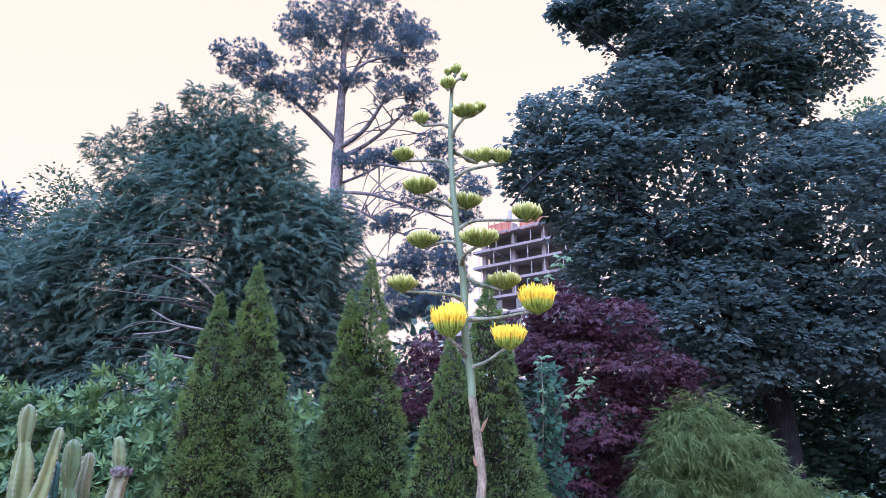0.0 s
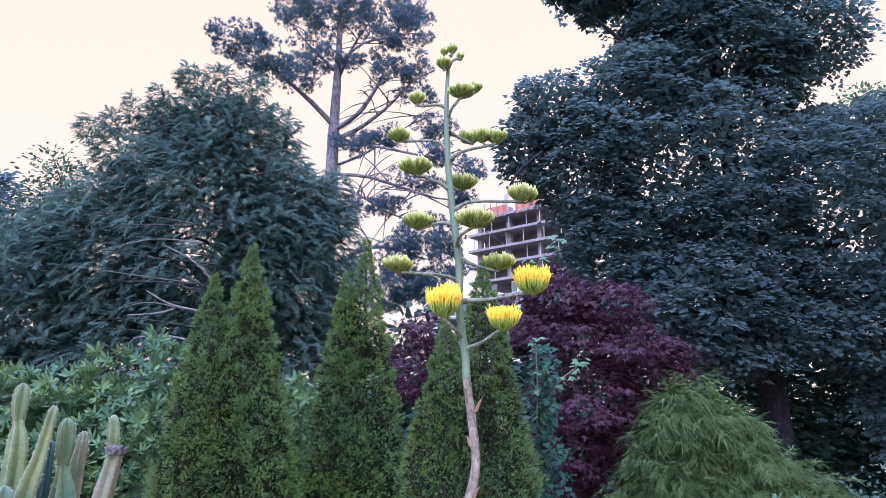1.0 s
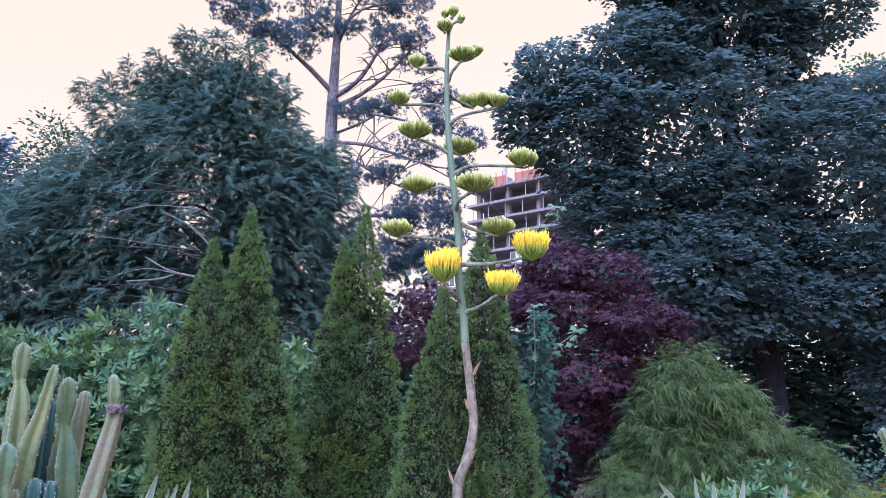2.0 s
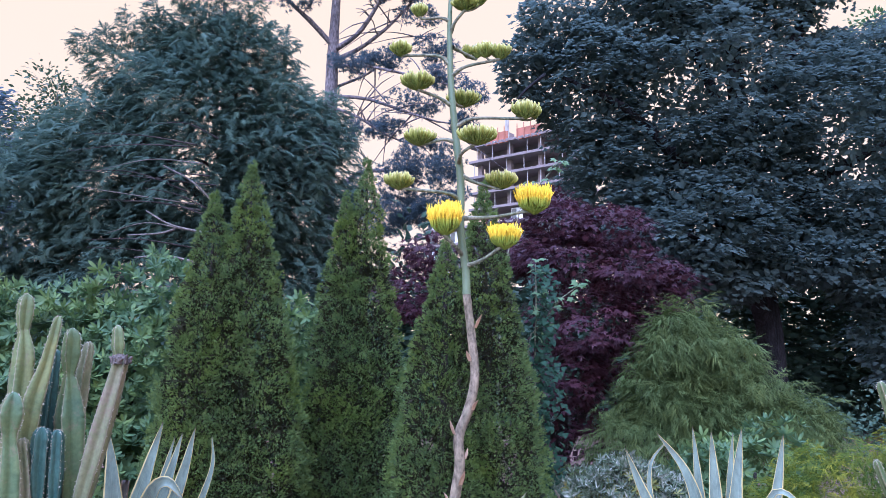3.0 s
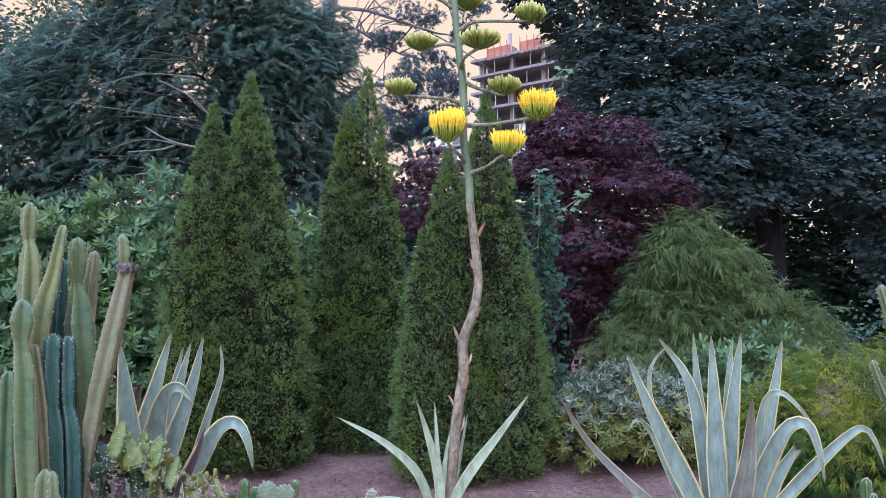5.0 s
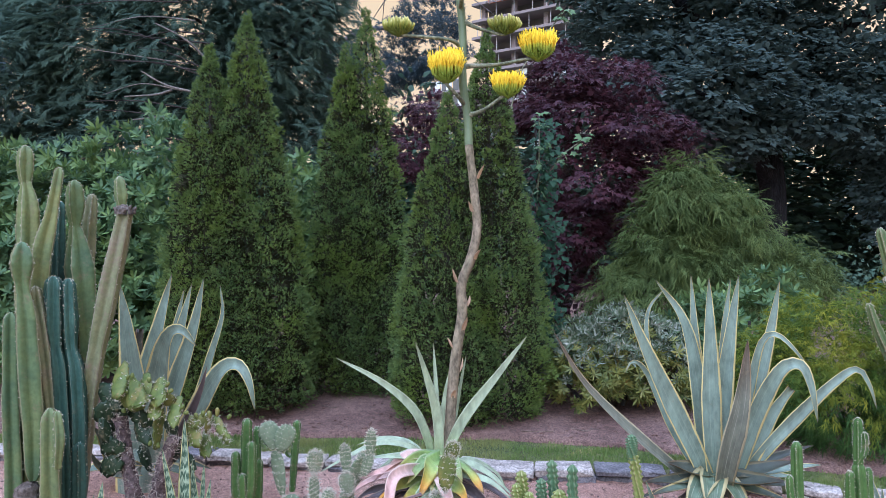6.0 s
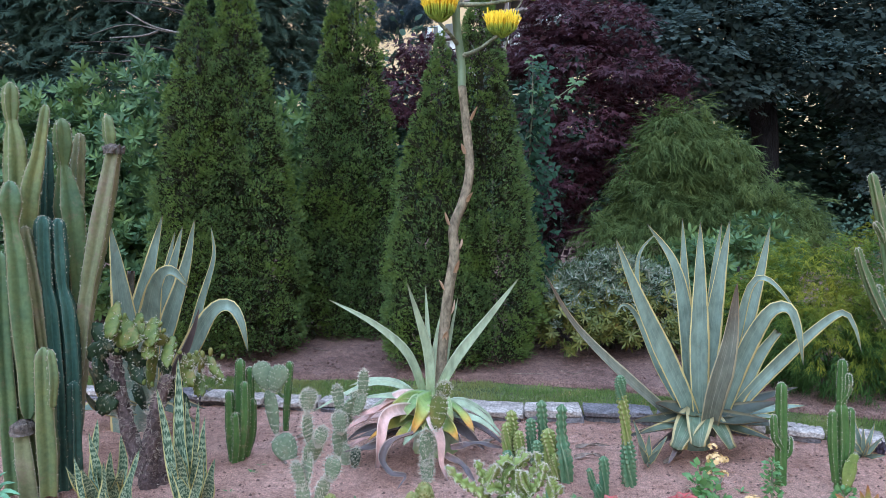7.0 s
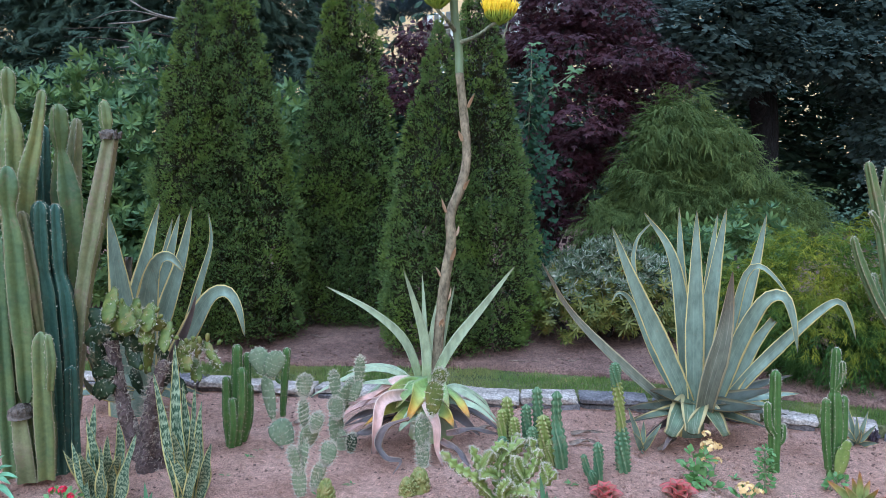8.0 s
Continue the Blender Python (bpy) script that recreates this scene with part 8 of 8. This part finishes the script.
rosette("aloe", (0.498, 3.088, 0.000), "small grey-green aloe with upright leaves", [(0.458, 3.000, 0.199), (0.486, 2.980, 0.141), (0.533, 3.020, 0.099), (0.437, 3.000, 0.103)], 0.024, M_ALOE, "aloe")
rosette("aloe", (-1.167, 3.071, 0.000), "small grey-green aloe by the sansevierias", [(-1.157, 3.020, 0.153), (-1.119, 3.000, 0.119), (-1.170, 3.000, 0.099)], 0.022, M_ALOE, "aloe")
rosette("aloe", (-1.921, 3.209, 0.000), "green arching aloe under the columnar cactus", [(-1.735, 3.080, 0.109), (-1.723, 3.120, 0.121), (-1.785, 3.140, 0.215), (-1.682, 3.020, 0.058), (-1.866, 3.160, 0.244), (-1.786, 3.200, 0.140)], 0.036, M_ALOE, "aloe", up=0.05)


def bushy(name, base, label, blobs, leaf, seed, heads=(), petal=None, stems=()):
    """A small leafy plant with clusters of flowers."""
    g = np.random.default_rng(seed)
    t = thing(name, base, label, "flower" if heads else "plant")
    for pts in stems:
        world_part("stem", tube(pts, [0.006, 0.005, 0.004], segs=5, n=8), M_STEMLET, t)
    clouds = []
    for c, r, n in blobs:
        p, o = shell(g, n, c, r, 0.4)
        clouds.append(scatter(shape_leaf(0.62, 0.1), p, unit(o + (0, 0, 0.25) + g.normal(size=o.shape) * 0.3), unit(o * 0.3 + (0, -0.2, 1) + g.normal(size=o.shape) * 0.3), g.uniform(leaf * 0.7, leaf * 1.2, len(p))))
    leafy("foliage", clouds, M_LEAF_SMALL, t)
    for c, w, n in heads:
        p, o = shell(g, n, c, (w, w, w * 0.7), 0.7, -0.3)
        v = []
        for k in range(4):
            a = k * math.pi / 2
            d = unit(np.cross(o, (0.3, 0.2, 1)) * math.cos(a) + np.cross(o, np.cross(o, (0.3, 0.2, 1))) * math.sin(a) + o * 0.15)
            v.append(scatter(shape_leaf(0.9, 0.05), p, d, o, np.full(len(p), 0.011)))
        leafy("flower_head", v, petal, t, "rounded flower cluster")
    return t


bushy("kalanchoe", (1.244, 3.339, 0.000), "leggy green kalanchoe with peach-yellow flowers", [((1.231, 3.380, 0.109), (0.05, 0.04, 0.05), 26), ((1.263, 3.360, 0.023), (0.06, 0.05, 0.06), 34), ((1.202, 3.360, 0.050), (0.04, 0.04, 0.04), 18), ((1.281, 3.300, 0.002), (0.04, 0.04, 0.03), 14)], 0.05, 61,
      [((1.279, 3.400, 0.229), 0.02, 14), ((1.293, 3.400, 0.170), 0.042, 44), ((1.338, 3.400, 0.099), 0.02, 16), ((1.348, 3.420, 0.162), 0.016, 10), ((1.260, 3.380, 0.118), 0.012, 8)], M_PEACH, [[(1.248, 3.350, -0.013), (1.266, 3.380, 0.096), (1.290, 3.400, 0.170)], [(1.248, 3.350, -0.013), (1.303, 3.380, 0.042), (1.336, 3.400, 0.102)]])
bushy("kalanchoe", (1.386, 3.168, 0.000), "low kalanchoe with a dense peach flower head", [((1.373, 3.160, 0.014), (0.05, 0.04, 0.03), 26)], 0.045, 62, [((1.374, 3.160, 0.070), 0.042, 46), ((1.445, 3.180, 0.051), 0.016, 10)], M_PEACH, [[(1.383, 3.160, 0.001), (1.379, 3.160, 0.034), (1.374, 3.160, 0.070)]])
bushy("green_bushlet", (1.530, 3.319, 0.000), "small leafy green plant at the foot of a euphorbia", [((1.530, 3.340, 0.154), (0.028, 0.028, 0.04), 50), ((1.527, 3.330, 0.091), (0.034, 0.034, 0.05), 70), ((1.531, 3.320, 0.029), (0.036, 0.036, 0.03), 50)], 0.024, 63, (), None, [[(1.531, 3.320, -0.006), (1.529, 3.330, 0.091), (1.528, 3.340, 0.181)]])
bushy("green_bushlet", (1.862, 3.323, 0.000), "small dark leafy plant at the foot of a euphorbia", [((1.837, 3.300, 0.039), (0.05, 0.04, 0.035), 60)], 0.03, 64, (), None, [[(1.850, 3.300, 0.005), (1.842, 3.300, 0.039), (1.834, 3.300, 0.079)]])
bushy("bedding_flower", (-1.528, 3.067, 0.000), "low green bedding plant with small crimson flowers", [((-1.497, 3.020, 0.071), (0.07, 0.05, 0.03), 60)], 0.03, 65, [((-1.536, 3.020, 0.112), 0.014, 10), ((-1.494, 3.020, 0.117), 0.016, 12), ((-1.451, 3.000, 0.098), 0.012, 8)], M_RED, [[(-1.504, 3.020, 0.023), (-1.501, 3.020, 0.071), (-1.499, 3.020, 0.113)]])
bright = thing("prickly_pear", (1.947, 3.455, 0.000), "young bright green flat joint rooted in the sand", "cactus", "prickly pears")
pads(bright, [(1.925, 3.420, 0.089, 24, 58, 8, 10), (1.939, 3.420, 0.152, 18, 30, 20, 0)], M_CREST, 0.0027, tufts=16, spine=0.008)

# ---- stone edging ----
edging = tagged(new("stone_edging"), "low edging of grey bluestone slabs along the bed", "edging", kind="structure")


def slab_mesh(length, depth, height, seed):
    g = np.random.default_rng(seed)
    bm = bmesh.new()
    bmesh.ops.create_cube(bm, size=1.0, matrix=Matrix.Diagonal((length, depth, height, 1)))
    bmesh.ops.subdivide_edges(bm, edges=[e for e in bm.edges if abs((e.verts[0].co - e.verts[1].co).x) > 0.5 * length], cuts=3)
    for v in bm.verts:
        v.co += Vector((g.uniform(-0.008, 0.008), g.uniform(-0.014, 0.014), g.uniform(-0.005, 0.005)))
    bmesh.ops.bevel(bm, geom=list(bm.edges), offset=0.006, segments=1, affect="EDGES")
    me = bpy.data.meshes.new("stone")
    bm.to_mesh(me)
    bm.free()
    return me


x, k = -3.6, 0
g = np.random.default_rng(17)
while x < 3.9:
    ln = g.uniform(0.26, 0.46) if x < 1.3 else g.uniform(0.12, 0.3)
    xm = x + ln / 2
    slope = math.atan2(float(edge_y(x + ln) - edge_y(x)), ln)
    dark = (k % 5 in (2, 3)) and 0.9 < x < 1.7 or k % 7 == 5
    for course, (z, h, back) in enumerate(((0.004, 0.05, 0.018), (0.048, 0.036, 0.0))):
        ob = link("stone", slab_mesh(ln - 0.012, g.uniform(0.14, 0.2), h * g.uniform(0.85, 1.15), 100 + 2 * k + course), M_SLATE if dark or course == 0 else M_STONE, edging)
        ob.location = (xm + g.uniform(-0.01, 0.01), float(edge_y(xm)) + 0.04 + back + g.uniform(-0.015, 0.015), z + g.uniform(-0.005, 0.005))
        ob.rotation_euler = (radians(g.uniform(-3, 3)), radians(g.uniform(-2, 2)), slope + radians(g.uniform(-4, 4)))
    x += ln
    k += 1

# ---- litter on the soil ----


def litter(name, label, n, region, size, material, seed):
    """Clods and grit lying on the soil, too many to count."""
    g = np.random.default_rng(seed)
    sv = np.array([(1, 0, 0), (-1, 0.2, 0), (0, 1, 0), (0.1, -1, 0), (0, 0, 0.7), (0, 0, -0.5)], float)
    sf = np.array([(0, 2, 4), (2, 1, 4), (1, 3, 4), (3, 0, 4), (2, 0, 5), (1, 2, 5), (3, 1, 5), (0, 3, 5)])
    p = np.array([region(g) for q in range(n)])
    out = np.concatenate([g.normal(size=(n, 2)), np.zeros((n, 1))], -1)
    sz = size * (0.35 + g.random(n) ** 4 * 2.2)
    ob = leafy(name, [scatter((sv, sf), p, out, np.array((0, 0, 1.0)) + g.normal(size=(n, 3)) * 0.3, sz)], material)
    tagged(ob, label, "soil", kind="stuff")


def on_bed(g):
    a = g.uniform(-3, 3)
    b = g.uniform(2.6, float(edge_y(a)) - 0.02)
    return (a, b, bed_z(a, b))


def on_rear(g):
    a = g.uniform(-3.2, 3.2)
    b = float(back_y(a)) + 0.05 + g.random() ** 1.5 * 1.6
    return (a, b, rear_z(a, b))


litter("grit", "loose pinkish clods and grit on the sandy bed", 9000, on_bed, 0.006, M_SAND, 5)
litter("dark_grit", "dark crumbs of bark and soil on the bed", 6500, on_bed, 0.0046, M_MULCH, 6)
litter("soil_crumbs", "brown crumbs and bark bits under the conifers", 6000, on_rear, 0.007, M_MULCH, 7)

for pts, w, label in (([(0.762, 3.979, 0.000), (0.860, 4.015, 0.000), (0.951, 3.982, 0.000)], 0.028, "dry curled agave leaf lying on the sand"), ([(0.730, 3.831, 0.000), (0.829, 3.857, 0.000), (0.891, 3.787, 0.000)], 0.03, "dry curled agave leaf lying on the sand"), ([(0.246, 4.005, 0.000), (0.335, 4.059, -0.000), (0.390, 3.973, 0.000)], 0.03, "dark dry leaf lying by the agave"), ([(1.171, 3.760, 0.000), (1.253, 3.839, 0.000), (1.328, 3.938, 0.000)], 0.03, "brown dry leaf under the large agave"), ([(-0.759, 3.770, 0.000), (-0.733, 3.710, 0.000), (-0.728, 3.659, 0.000)], 0.018, "grey dry leaf scrap on the sand"), ([(-0.753, 4.130, 0.000), (-0.697, 4.168, 0.000), (-0.641, 4.132, -0.000)], 0.024, "grey dry leaf lying behind the prickly pears")):
    p = [(a, b, bed_z(a, b) + 0.012 + 0.008 * i) for i, (a, b, c) in enumerate(pts)]
    ob = link("dry_leaf", raw_mesh("dry_leaf", *tri_or_quad(*strap(p, w, cup=0.35, hint=(0, -0.2, 1), wave=0.6, n=14))), M_DRY)
    tagged(ob, label, "dead leaf", "dry leaves on the bed")
for pts in ([(0.533, 5.323, 0.000), (0.658, 5.356, 0.000), (0.750, 5.284, 0.000)], [(0.880, 5.484, 0.000), (0.976, 5.440, 0.000), (1.031, 5.473, 0.000)], [(-0.926, 6.061, 0.000), (-0.824, 5.988, 0.000), (-0.740, 6.028, 0.000)]):
    p = [(a, max(b * 0.95, float(back_y(a)) + 0.12 + 0.02 * i), 0) for i, (a, b, c) in enumerate(pts)]
    p = [(a, b, rear_z(a, b) + 0.004) for a, b, c in p]
    ob = link("stick", raw_mesh("stick", *tri_or_quad(*tube(p, [0.003, 0.004, 0.002], segs=5, n=8, wobble=0.2))), M_DRY)
    tagged(ob, "short grey stick lying on the bare soil", "stick", "sticks under the conifers")


def weed(at, label, n, seed):
    g = np.random.default_rng(seed)
    a, b, c = at
    t = thing("weed", (a, b, bed_z(a, b)), label, "weed", "weeds in the sand")
    for i in range(n):
        ang = 2.4 * i
        o = np.array([(math.cos(ang), math.sin(ang), g.uniform(0.1, 0.6))])
        v, f = scatter(shape_leaf(0.3), np.array([(a, b, bed_z(a, b) - 0.003)]), o, np.array([(0, 0, 1.0)]), np.array([g.uniform(0.02, 0.045)]))
        hang(link("leaf", raw_mesh("leaf", v, f, smooth=False), M_LEAF_SMALL), t)


for i, at in enumerate(((-0.870, 3.753, 0.000), (-0.881, 3.621, 0.000), (-0.350, 3.363, 0.000), (-0.935, 3.412, 0.000), (0.651, 3.345, 0.000), (1.441, 3.448, 0.000), (-0.487, 3.214, 0.000), (1.651, 3.296, 0.000))):
    weed(at, "tiny green weed seedling in the sand", 6 + i % 3, 70 + i)
